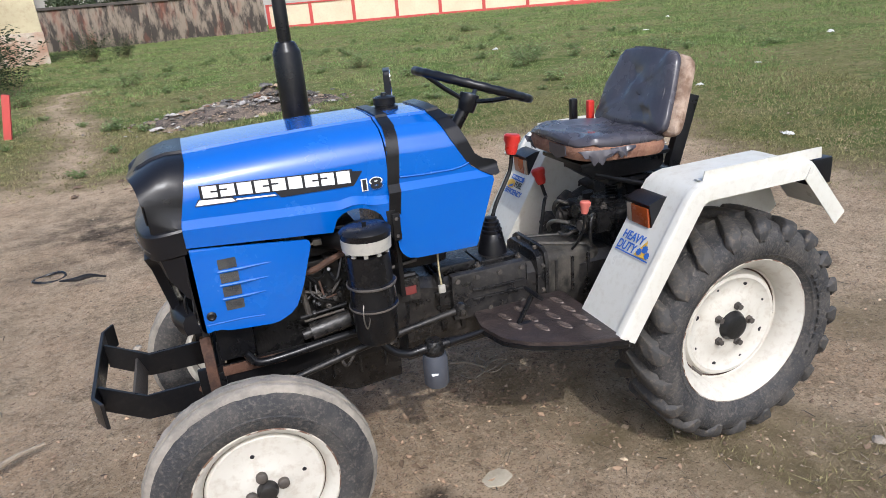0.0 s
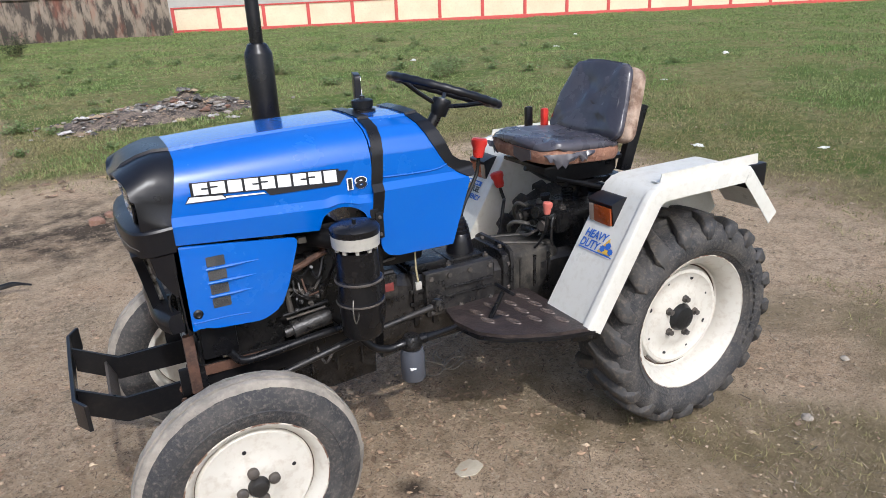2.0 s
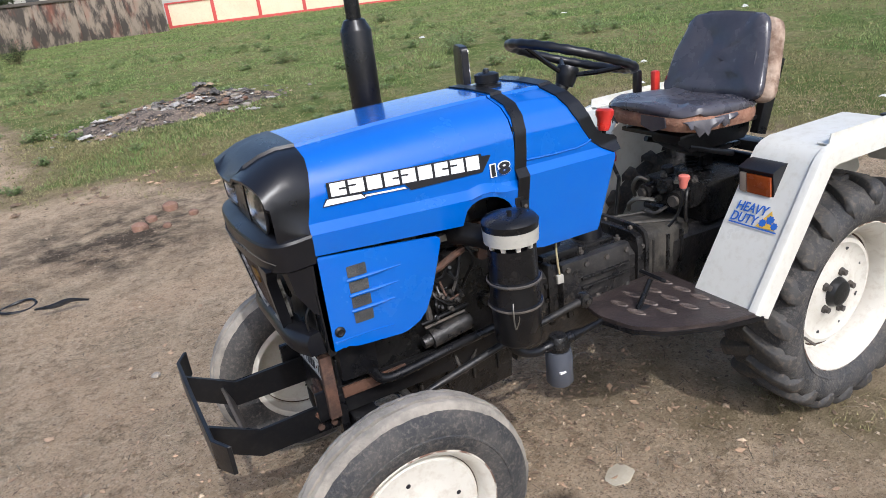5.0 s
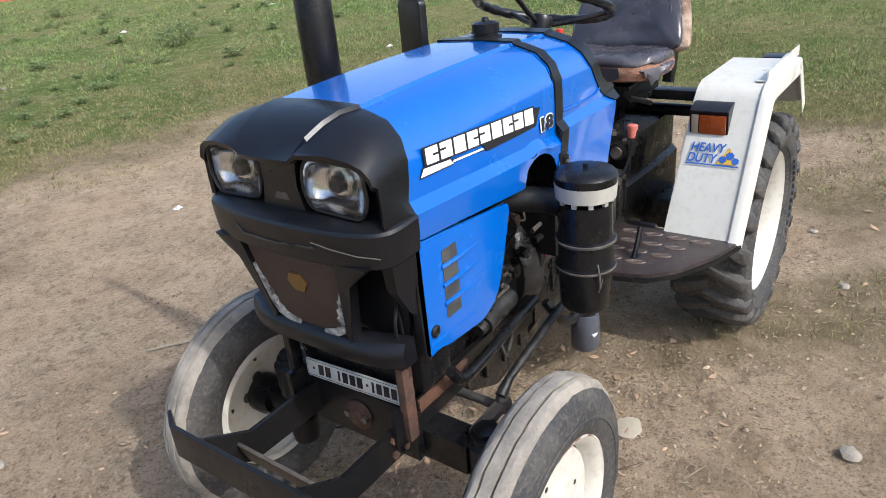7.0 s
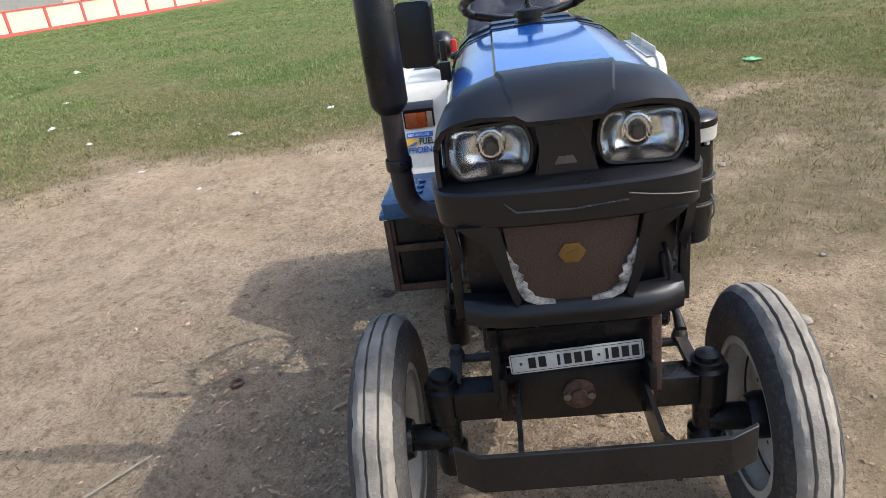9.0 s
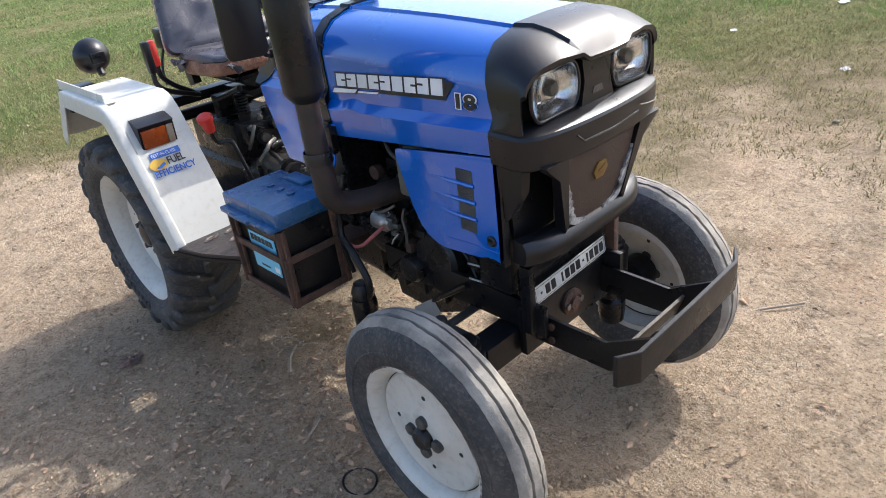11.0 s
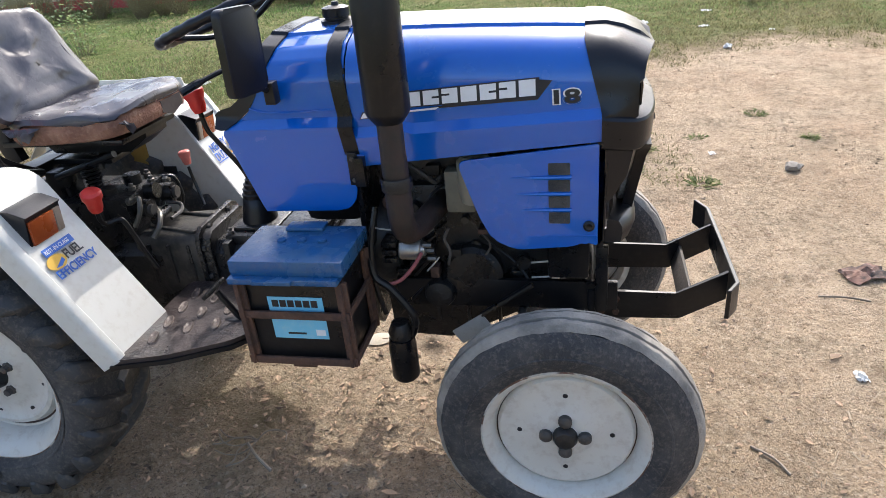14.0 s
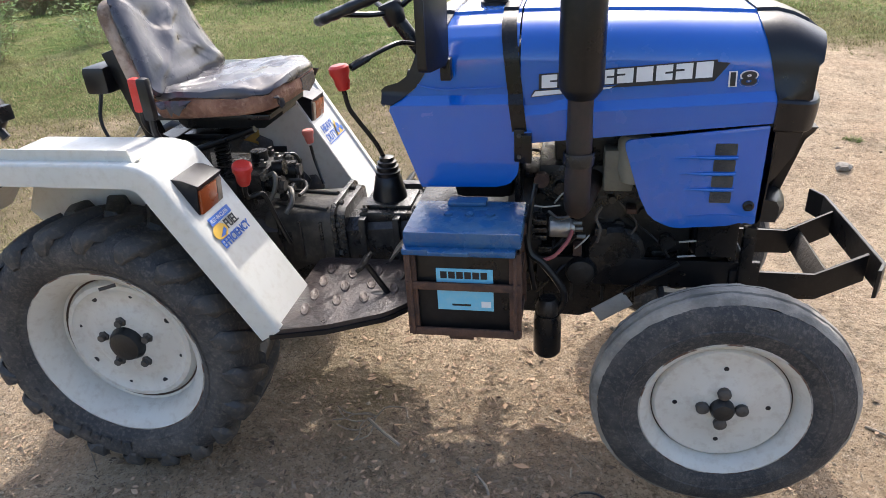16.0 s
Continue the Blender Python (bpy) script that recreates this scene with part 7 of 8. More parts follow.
tube(bm, [(1.33, -0.20, 0.452), (1.463, -0.20, 0.546)], 0.008, 8)
part("steady_rod", bm, BLACK, tractor, "black steel steady rod")
bm = bmesh.new()
for p_, q_ in (((1.46, 0.60), (1.505, 0.605)), ((1.505, 0.605), (1.505, 0.562)), ((1.505, 0.562), (1.46, 0.558))):
    tube(bm, [(p_[0], -0.185, p_[1]), (q_[0], -0.185, q_[1])], 0.0025, 6)
part("wire_hook", bm, GREYPL, tractor, "bent bare wire")
part("id_plate", rbox(-0.045, 0.045, -0.002, 0.002, -0.014, 0.014, 0.001, Matrix.Translation((1.303, -0.205, 0.411)) @ Matrix.Rotation(radians(-35), 4, "Y") @ Matrix.Diagonal((1.1, 1, 1.65, 1))), GREYPL, tractor, "dull grey identity plate")
bm = bmesh.new()
lathe(bm, [(0, 0.77), (0.035, 0.77), (0.042, 0.80), (0.042, 0.87), (0.03, 0.885), (0, 0.885)], 20, Matrix.Translation((1.335, -0.19, 0)))
part("coolant_bottle", bm, mat("stained_plastic", (0.30, 0.27, 0.20), (0.2, 0.17, 0.12), rough=0.5, bump=0.1), tractor, "stained translucent overflow bottle")

# ---- plants ----
def blades_mesh(name, bx, by, height, width, per, material, label, lean=0.5, seed=1):
    """Grass as one sheet of tapered blades, several to a tuft."""
    r = np.random.default_rng(seed)
    n = len(bx) * per
    x = np.repeat(bx, per) + r.normal(0, 0.022, n) * (1 + np.repeat(height, per) * 4)
    y = np.repeat(by, per) + r.normal(0, 0.022, n) * (1 + np.repeat(height, per) * 4)
    h = np.repeat(height, per) * r.uniform(0.45, 1.15, n)
    w = np.repeat(width, per) * r.uniform(0.6, 1.3, n)
    a = r.uniform(0, 2 * np.pi, n)
    tilt = r.normal(0, lean, n) * h
    b = r.uniform(0, 2 * np.pi, n)
    z = relief(x, y) * np.clip(1.6 - np.hypot(x, y) / 120, 0, 1) - 0.004
    v = np.empty((n, 3, 3))
    v[:, 0] = np.stack([x - np.cos(a) * w, y - np.sin(a) * w, z], 1)
    v[:, 1] = np.stack([x + np.cos(a) * w, y + np.sin(a) * w, z], 1)
    v[:, 2] = np.stack([x + np.cos(b) * tilt, y + np.sin(b) * tilt, z + h], 1)
    me = bpy.data.meshes.new(name)
    me.vertices.add(3 * n)
    me.vertices.foreach_set("co", v.ravel().astype(np.float32))
    me.loops.add(3 * n)
    me.loops.foreach_set("vertex_index", np.arange(3 * n, dtype=np.int32))
    me.polygons.add(n)
    me.polygons.foreach_set("loop_start", np.arange(0, 3 * n, 3, dtype=np.int32))
    me.update(calc_edges=True)
    me.materials.append(material)
    return tagged(new(name, me), label, "grass", kind="stuff")


def scatter(count, rmin, rmax, power, seed):
    """Points round the yard, thinning out with distance."""
    r = np.random.default_rng(seed)
    f = r.uniform(0, 1, count)
    q = 2 - power
    rad = (rmin ** q + f * (rmax ** q - rmin ** q)) ** (1 / q)
    ang = r.uniform(radians(48), radians(318), count)
    return 0.7 + rad * np.cos(ang), rad * np.sin(ang), rad, r


px, py, pr, pg = scatter(245000, 2.2, 55, 1.25, 3)
t_ = turf(px, py)
patch = np.sin(0.9 * px + 1.3 * np.sin(0.5 * py)) * np.sin(0.8 * py + 0.4) + 0.6 * np.sin(2.3 * px - 1.7 * py)
keep = (t_ > 0.6) & (pg.uniform(0, 1, len(px)) < np.clip(0.02 + np.where(py > 2.0, 0.36, 0.20) * (t_ - 0.4) + 0.45 * patch, 0.05, 1.0))
gh = np.clip(0.036 + 0.022 * patch + 0.008 * pg.normal(0, 1, len(px)), 0.012, 0.10) * np.clip(0.8 + pr / 40, 0.8, 1.9)
gw = 0.0024 + 0.00058 * pr
blades_mesh("grass", px[keep], py[keep], gh[keep], gw[keep], 4, GRASS, "short patchy green field grass", 0.7, 11)
px, py, pr, pg = scatter(190000, 2.2, 30, 1.2, 5)
t_ = turf(px, py)
keep = (t_ > -0.25) & (pg.uniform(0, 1, len(px)) < np.clip(0.95 - 0.22 * np.abs(t_ - 1.3), 0.16, 0.95))
gh = np.clip(0.027 + 0.012 * pg.normal(0, 1, len(px)), 0.010, 0.06) * np.clip(0.8 + pr / 40, 0.8, 1.6)
gw = 0.0024 + 0.0005 * pr
# a denser belt of it where the field begins
qx, qy = pg.uniform(-9.0, 4.5, 210000), pg.uniform(-8.5, 8.5, 210000)
qt, qr = turf(qx, qy), np.hypot(qx - 0.7, qy)
near = (qt > 0.25) & (qt < 3.2) & (qr < 9.5) & (pg.uniform(0, 1, len(qx)) < np.clip(0.75 - 0.20 * np.abs(qt - 1.2) + 0.25 * np.sin(1.7 * qx + 1.1 * np.sin(1.9 * qy)), 0.0, 1.0))
qh = np.clip(0.026 + 0.011 * pg.normal(0, 1, len(qx)), 0.010, 0.055)
gx_, gy_ = np.concatenate([px[keep], qx[near]]), np.concatenate([py[keep], qy[near]])
gh, gw = np.concatenate([gh[keep], qh[near]]), np.concatenate([gw[keep], 0.0020 + 0.0004 * qr[near]])
blades_mesh("dry_grass", gx_, gy_, gh, gw, 4, DRYGRASS, "short dry yellowed grass at the yard's edge", 1.2, 13)

# straw, chips and crumbs of earth lying on the bare ground
r_ = np.random.default_rng(21)
n = 115000
sx, sy = r_.uniform(-3.2, 5.0, n), r_.uniform(-5.5, 5.0, n)
heavy = r_.uniform(0, 1, n) < 0.22
sx, sy = np.where(heavy, r_.uniform(-4.5, -0.6, n), sx), np.where(heavy, r_.uniform(-3.8, 2.6, n), sy)
clump = np.sin(1.9 * sx + 1.4 * np.sin(1.1 * sy)) * np.sin(2.3 * sy + 0.9 * np.sin(1.7 * sx)) + 0.5 * np.sin(5.3 * sx - 4.1 * sy)
ok = (turf(sx, sy) < 0.6) & (r_.uniform(0, 1, n) < np.clip(0.2 + 0.9 * clump, 0.05, 1.0) * np.where((sx > 1.0) & (sy > 0.2), 0.35, 1.0))
sx, sy = sx[ok], sy[ok]
n = len(sx)
ln = r_.gamma(1.1, 0.0065, n) + 0.0025
wd = np.where(r_.uniform(0, 1, n) < 0.93, r_.uniform(0.0004, 0.0014, n), r_.uniform(0.0014, 0.0028, n))
an = r_.uniform(0, 2 * np.pi, n)
z = relief(sx, sy) + 0.003
dx, dy = np.cos(an), np.sin(an)
tl = r_.normal(0, 0.12, n) * ln
v = np.empty((n, 4, 3))
for k, (e, s) in enumerate(((-1, -1), (1, -1), (1, 1), (-1, 1))):
    v[:, k] = np.stack([sx + e * dx * ln - s * dy * wd, sy + e * dy * ln + s * dx * wd, z + e * np.abs(tl) + 0.002], 1)
me = bpy.data.meshes.new("straw")
me.from_pydata(v.reshape(-1, 3).tolist(), [], np.arange(4 * n).reshape(n, 4).tolist())
me.materials.append(STRAW)
tagged(new("straw", me), "scattered dry straw and chips on the earth", "straw", kind="stuff")

# brown leaf litter, thickest beside and under the tractor
def flakes(name, x, y, size, material, label, seed):
    r = np.random.default_rng(seed)
    n = len(x)
    a = r.uniform(0, 2 * np.pi, n)
    z = relief(x, y) + 0.004
    lift = r.uniform(0, 0.5, (n, 4)) * size[:, None]
    v = np.empty((n, 4, 3))
    for k, (e, q) in enumerate(((-1, 0), (0.1, -0.45), (1, 0.1), (0, 0.5))):
        v[:, k] = np.stack([x + (e * np.cos(a) - q * np.sin(a)) * size, y + (e * np.sin(a) + q * np.cos(a)) * size, z + lift[:, k]], 1)
    me = bpy.data.meshes.new(name)
    me.from_pydata(v.reshape(-1, 3).tolist(), [], np.arange(4 * n).reshape(n, 4).tolist())
    me.materials.append(material)
    return tagged(new(name, me), label, "leaf litter", kind="stuff")


n = 9000
lx = np.concatenate([r_.normal(0.7, 0.75, n), r_.uniform(-3, 4.5, 11000)])
ly = np.concatenate([r_.normal(-0.55, 0.55, n), r_.uniform(-4.5, 4.5, 11000)])
flakes("leaf_litter", lx, ly, r_.gamma(2.0, 0.0024, len(lx)) + 0.002, LITTERLEAF, "crushed brown leaf litter on the earth", 31)
n = 85000
sx, sy = r_.uniform(-3.2, 5.0, n), r_.uniform(-5.5, 5.0, n)
drift = np.sin(1.4 * sx + 1.2 * np.sin(0.9 * sy + 1)) * np.sin(1.8 * sy + np.sin(1.3 * sx)) + 0.5 * np.sin(4.1 * sx + 3.3 * sy)
ok = (turf(sx, sy) < 0.8) & (r_.uniform(0, 1, n) < np.clip(0.22 + 0.6 * drift, 0.06, 0.8))
sx, sy = sx[ok], sy[ok]
n = len(sx)
ex, ey = r_.uniform(-5.0, -0.7, 3500), r_.uniform(-4.0, 2.6, 3500)
sx, sy = np.concatenate([sx, ex]), np.concatenate([sy, ey])
sz = np.minimum(r_.gamma(1.15, 0.0022, n) + 0.0012, 0.020)
sz = np.concatenate([sz, np.minimum(r_.gamma(0.9, 0.0042, len(ex)) + 0.002, 0.022)])
n = len(sx)
octa = np.array([(1, 0, 0), (0, 0.8, 0), (-1, 0, 0), (0, -0.8, 0), (0.1, 0, 0.5), (0, 0, -0.6)])
v = octa[None] * sz[:, None, None] * r_.uniform(0.55, 1.3, (n, 6, 1))
ang = r_.uniform(0, 6.28, n)
c, s_ = np.cos(ang)[:, None], np.sin(ang)[:, None]
v = np.stack([v[..., 0] * c - v[..., 1] * s_ + sx[:, None], v[..., 0] * s_ + v[..., 1] * c + sy[:, None], v[..., 2] + (relief(sx, sy) + 0.25 * sz)[:, None]], -1)
tri = np.array([(0, 1, 4), (1, 2, 4), (2, 3, 4), (3, 0, 4), (1, 0, 5), (2, 1, 5), (3, 2, 5), (0, 3, 5)])
faces = (tri[None] + 6 * np.arange(n)[:, None, None]).reshape(-1, 3)
me = bpy.data.meshes.new("pebbles")
me.from_pydata(v.reshape(-1, 3).tolist(), [], faces.tolist())
me.materials.append(mat("earth_crumb", (0.37, 0.285, 0.195), (0.25, 0.185, 0.12), rough=0.95, bump=0.0, per_island=0.5))
tagged(new("pebbles", me), "small clods and pebbles strewn on the earth", "pebbles", kind="stuff")


def leafy(name, seed, stems, height, spread, leaf, per, leaf_mat, stem_mat=STEMM, droop=0.4):
    """A plant of thin stems with many small leaves: an upright part and a leaf part."""
    r = random.Random(seed)
    bs, bl = bmesh.new(), bmesh.new()
    for _ in range(stems):
        a, k = r.uniform(0, 6.28), r.uniform(0.2, 1.0)
        d = Vector((math.cos(a) * spread * k, math.sin(a) * spread * k, height * r.uniform(0.55, 1.1) * (1.15 - 0.4 * k)))
        b0 = Vector((math.cos(a) * spread * 0.15, math.sin(a) * spread * 0.15, -0.02))
        mid = b0 + d * 0.5 + Vector((0, 0, height * 0.12))
        tip = b0 + d
        tube(bs, [b0, mid, tip], [0.002 + height * 0.002, 0.0015 + height * 0.0012, 0.001], 4)
        for i in range(per):
            f = 0.15 + 0.85 * (i + r.random()) / per
            p = b0.lerp(mid, f * 2) if f < 0.5 else mid.lerp(tip, f * 2 - 1)
            la = r.uniform(0, 6.28)
            out = Vector((math.cos(la), math.sin(la), r.uniform(-droop, 0.6))).normalized()
            side = out.cross(Vector((0, 0, 1))).normalized()
            L = leaf * r.uniform(0.6, 1.3)
            w = L * 0.32
            q = [p, p + out * L * 0.5 + side * w, p + out * L + Vector((0, 0, -L * 0.2)), p + out * L * 0.5 - side * w]
            bl.faces.new([bl.verts.new(x) for x in q])
    body = link_mesh(name, bs, stem_mat, None, smooth=0)
    part("leaves", bl, leaf_mat, body, smooth=0)
    return body


def plant(proto, places, label, category, group):
    """Copies of a plant at (x, y, scale, turn); the first one is the original."""
    first = True
    for x, y, k, a in places:
        m = Matrix.Translation((x, y, zat(x, y) * max(0, min(1, 1.6 - math.hypot(x, y) / 120)))) @ Matrix.Rotation(a, 4, "Z")
        if first:
            ob = proto
            ob.matrix_basis = m @ Matrix.Diagonal((k, k, k, 1))
            first = False
        else:
            ob = copy_thing(proto, m)
            ob.scale = (k, k, k)
        tagged(ob, label, category, group)


rp = random.Random(17)


def spots_in(n, x0, x1, y0, y1, lo, hi):
    return [(rp.uniform(x0, x1), rp.uniform(y0, y1), rp.uniform(lo, hi), rp.uniform(0, 6.28)) for _ in range(n)]


plant(leafy("weed", 1, 16, 0.22, 0.22, 0.075, 9, LEAF), spots_in(130, -12, 6, -26, -7, 0.25, 0.95) + spots_in(30, -4.5, 4.0, -11, -5.5, 0.22, 0.55), "low leafy green weed in the grass", "weed", "weeds in the field")
plant(leafy("weed_clump", 2, 40, 0.42, 0.5, 0.07, 12, LEAF), [(-5.1, -10.6, 1.0, 0.3), (-4.6, -9.9, 0.7, 1.3), (2.6, -15.5, 0.9, 2.0), (-2.4, -13.5, 0.8, 4.0), (4.6, -14.0, 0.8, 1.0), (-9.5, -24, 1.0, 3.0), (-7.5, -9.5, 0.8, 2.2)], "bushy green weed clump in the field", "weed", "weed clumps")
plant(leafy("tall_weed", 3, 100, 0.95, 0.6, 0.034, 16, let_light_through(mat("dusty_leaf", (0.32, 0.31, 0.165), (0.38, 0.32, 0.20), rough=0.8, bump=0.0, per_island=0.4, spec=0.2), 0.45)), [(-13.2 + 0.40 * i + rp.uniform(-0.3, 0.3), 10.4 + 0.09 * i * 0.4 + rp.uniform(-1.3, 0.7), rp.uniform(0.6, 1.15), rp.uniform(0, 6)) for i in range(40)], "tall dry weed growing along the wall", "weed", "weeds along the wall")
plant(leafy("sapling", 4, 22, 0.75, 0.5, 0.075, 10, LEAF), [(-4.9, 6.3, 1.0, 0.4), (-5.6, 5.4, 0.8, 1.9), (-6.8, 7.0, 1.0, 4.0), (3.6, 7.8, 0.7, 2.2)], "young leafy shrub in the grass", "shrub", "shrubs")
plant(leafy("bush", 5, 70, 1.5, 1.2, 0.13, 14, DARKLEAF), [(5.3, -17.0, 1.0, 0.0), (6.4, -19.5, 1.2, 1.5), (4.6, -29.5, 0.8, 2.6), (3.4, -30.5, 0.6, 2.2)], "dark green bush near the whitewashed building", "bush", "bushes")
tuft = leafy("grass_tuft", 6, 90, 0.038, 0.075, 0.02, 1, DRYGRASS, GRASS)
plant(tuft, [(2.25, 2.66, 1.0, 0.2), (2.69, 3.18, 1.2, 1.2), (2.18, 1.88, 1.3, 2.0), (1.95, 2.4, 0.8, 3.0), (2.9, 2.6, 0.9, 4.0), (1.85, 2.1, 0.9, 0.5)], "small green grass tuft on bare earth", "grass tuft", "tufts on the earth")


# ---- loose things on the ground ----
def crumpled(name, seed, size, material, rough=0.25, n=7):
    r = random.Random(seed)
    bm = bmesh.new()
    vs = [[bm.verts.new(((i / n - 0.5) * size * r.uniform(0.85, 1.15), (j / n - 0.5) * size * 0.7 * r.uniform(0.8, 1.2), 0.004 + size * rough * r.random() * (0.4 + 0.6 * math.sin(3.1 * i / n) * math.sin(3.1 * j / n)))) for j in range(n + 1)] for i in range(n + 1)]
    for i in range(n):
        for j in range(n):
            bm.faces.new((vs[i][j], vs[i + 1][j], vs[i + 1][j + 1], vs[i][j + 1]))
    solid(bm, 0.002)
    return link_mesh(name, bm, material, None, smooth=25)


def rock(name, seed, size, material, flat=0.6, jag=0.28):
    r = random.Random(seed)
    bm = bmesh.new()
    bmesh.ops.create_icosphere(bm, subdivisions=2, radius=size)
    for v in bm.verts:
        v.co *= 1 + r.uniform(-jag, jag) * 0.5 + jag * 0.5 * math.sin(v.co.x * 9 / size + seed) * math.cos(v.co.y * 7 / size)
        v.co.z = v.co.z * flat + size * flat * 0.55
    return link_mesh(name, bm, material, None, smooth=30)


def lay(proto, places, label, category, group, rise=None):
    first = True
    for x, y, k, a in places:
        m = Matrix.Translation((x, y, zat(x, y) + (rise(x, y) if rise else 0.0))) @ Matrix.Rotation(a, 4, "Z")
        if first:
            ob = proto
            ob.matrix_basis = m @ Matrix.Diagonal((k, k, k, 1))
            first = False
        else:
            ob = copy_thing(proto, m)
            ob.scale = (k, k, k)
        tagged(ob, label, category, group)


papers = [(-0.86, -4.02, 1.3), (0.235, -2.92, 0.8), (-0.72, 0.96, 0.7), (-1.27, -3.82, 0.9), (1.54, 5.07, 1.3), (0.8, 7.0, 1.4), (1.31, 4.2, 1.1), (2.16, 6.49, 1.6), (2.78, 6.24, 1.3), (2.04, 5.55, 1.3), (2.05, 4.96, 1.5), (2.84, 5.18, 1.2), (2.92, 7.2, 1.4), (2.44, 0.25, 0.6), (-3.6, -2.7, 1.6), (-11, -8.65, 2.0), (1.95, -8.1, 1.6), (-3.0, 1.2, 0.8), (-2.6, -3.2, 0.7), (-5, -5.5, 1.2), (-7, -6.5, 1.3), (-1.9, -2.4, 0.5), (-4.4, -1.9, 1.2), (-2.2, 4.6, 1.2), (0.3, 5.9, 1.3), (-6, -14, 1.8), (-12, -16, 2.2), (-16, -20, 2.5), (3.4, 6.0, 1.0), (1.0, 3.9, 0.8), (-0.2, 4.8, 0.9), (-3.9, -4.4, 0.9), (2.3, 2.35, 0.6)]
lay(crumpled("paper_scrap", 1, 0.10, PAPER), [(x, y, k * 0.8, rp.uniform(0, 6.28)) for x, y, k in papers[::2]], "crumpled white paper or plastic scrap on the ground", "litter", "litter")
lay(crumpled("plastic_scrap", 2, 0.10, PAPER, 0.45), [(x, y, k * 0.8, rp.uniform(0, 6.28)) for x, y, k in papers[1::2]], "crushed white plastic scrap on the ground", "litter", "litter")
lay(crumpled("green_wrapper", 5, 0.16, GREENTRASH, 0.2), [(-4.1, 2.4, 1.0, 0.3)], "crumpled green plastic wrapper in the grass", "litter", "litter")

bm = bmesh.new()
prism(bm, round_poly([(-0.048, -0.030), (0.0, -0.042), (0.050, -0.026), (0.054, 0.012), (0.012, 0.040), (-0.046, 0.028)], 0.012), 0.002, 0.006, TOP, 0.001)
leaf_ob = link_mesh("dry_leaf", bm, DRYLEAF)
tagged(leaf_ob, "pale dried leaf lying on the earth", "leaf")
leaf_ob.matrix_basis = Matrix.Translation((0.839, 0.338, zat(0.839, 0.338) + 0.002)) @ Matrix.Rotation(0.3, 4, "Z")
bm = bmesh.new()
tube(bm, smooth_path([(2.46, -0.475, 0.016), (2.38, -0.53, 0.020), (2.298, -0.578, 0.014)], 4), [0.011] * 5 + [0.008] * 4, 8)
tagged(link_mesh("stick", bm, WOODM), "pale broken stick on the earth", "stick")
bm = bmesh.new()
tube(bm, smooth_path([(2.21, -2.41, 0.012), (2.30, -2.46, 0.02), (2.38, -2.45, 0.016), (2.48, -2.49, 0.010)], 4), [0.006 + 0.010 * math.sin(i / 4) ** 2 for i in range(13)], 6)
tagged(link_mesh("charred_stick", bm, BLACK), "dark charred piece of wood on the earth", "stick")
for x, y, r0, r1, mt, nm, lab in ((2.59, -2.77, 0.085, 0.008, BLACK, "rubber_ring", "black rubber ring lying on the earth"), (1.255, -0.495, 0.045, 0.0035, BLACK, "wire_ring", "small black wire ring on the earth"), (0.765, -1.19, 0.022, 0.007, RUST, "rusty_washer", "rusty washer lying on the earth")):
    bm = bmesh.new()
    tube(bm, [(x + r0 * math.cos(a) * 1.15, y + r0 * math.sin(a), zat(x, y) + r1 + 0.006 * math.sin(2 * a) * r0 / 0.08) for a in [2 * math.pi * i / 28 for i in range(29)]], r1, 6)
    tagged(link_mesh(nm, bm, mt), lab, "ring")
rs = random.Random(9)
bm = bmesh.new()
tube(bm, smooth_path([(0.60, -0.27, 0.01), (0.66, -0.33, 0.02), (0.72, -0.37, 0.012)], 4), 0.005, 6)
tangle = link_mesh("root_tangle", bm, WOODM)
tagged(tangle, "tangled dry root on the earth", "root")
for i in range(7):
    a = rs.uniform(0, 6.28)
    pts = [Vector((0.62, -0.25, 0.006))]
    for k in range(4):
        a += rs.uniform(-0.9, 0.9)
        pts.append(pts[-1] + Vector((math.cos(a) * 0.035, math.sin(a) * 0.035, rs.uniform(-0.004, 0.014))))
    bm = bmesh.new()
    tube(bm, smooth_path(pts, 3), 0.0022, 5)
    part("root_hair", bm, WOODM, tangle)
for i, (x0, y0, x1, y1) in enumerate(((2.05, -0.10, 2.13, -0.20), (0.95, -0.42, 1.0, -0.52), (-0.25, -2.02, 0.0, -2.12), (2.45, 0.75, 2.62, 0.72), (1.15, -1.35, 1.35, -1.5), (1.75, 0.9, 1.85, 1.02))):
    bm = bmesh.new()
    zz = zat(x0, y0)
    tube(bm, smooth_path([(x0, y0, zz + 0.005), ((x0 + x1) / 2 + 0.01, (y0 + y1) / 2, zz + 0.012), (x1, y1, zz + 0.006)], 4), 0.004, 5)
    tagged(link_mesh("twig", bm, WOODM), "thin dry twig on the earth", "twig", "twigs")
rag = crumpled("rag", 8, 0.16, mat("brown_rag", (0.24, 0.13, 0.09), (0.05, 0.04, 0.035), rough=0.95, bump=0.4, scale=20, spread=1.0), 0.22)
lay(rag, [(2.66, 0.93, 1.0, 0.4), (0.125, -0.70, 0.5, 1.2)], "crumpled reddish brown rag on the earth", "rag", "rags")
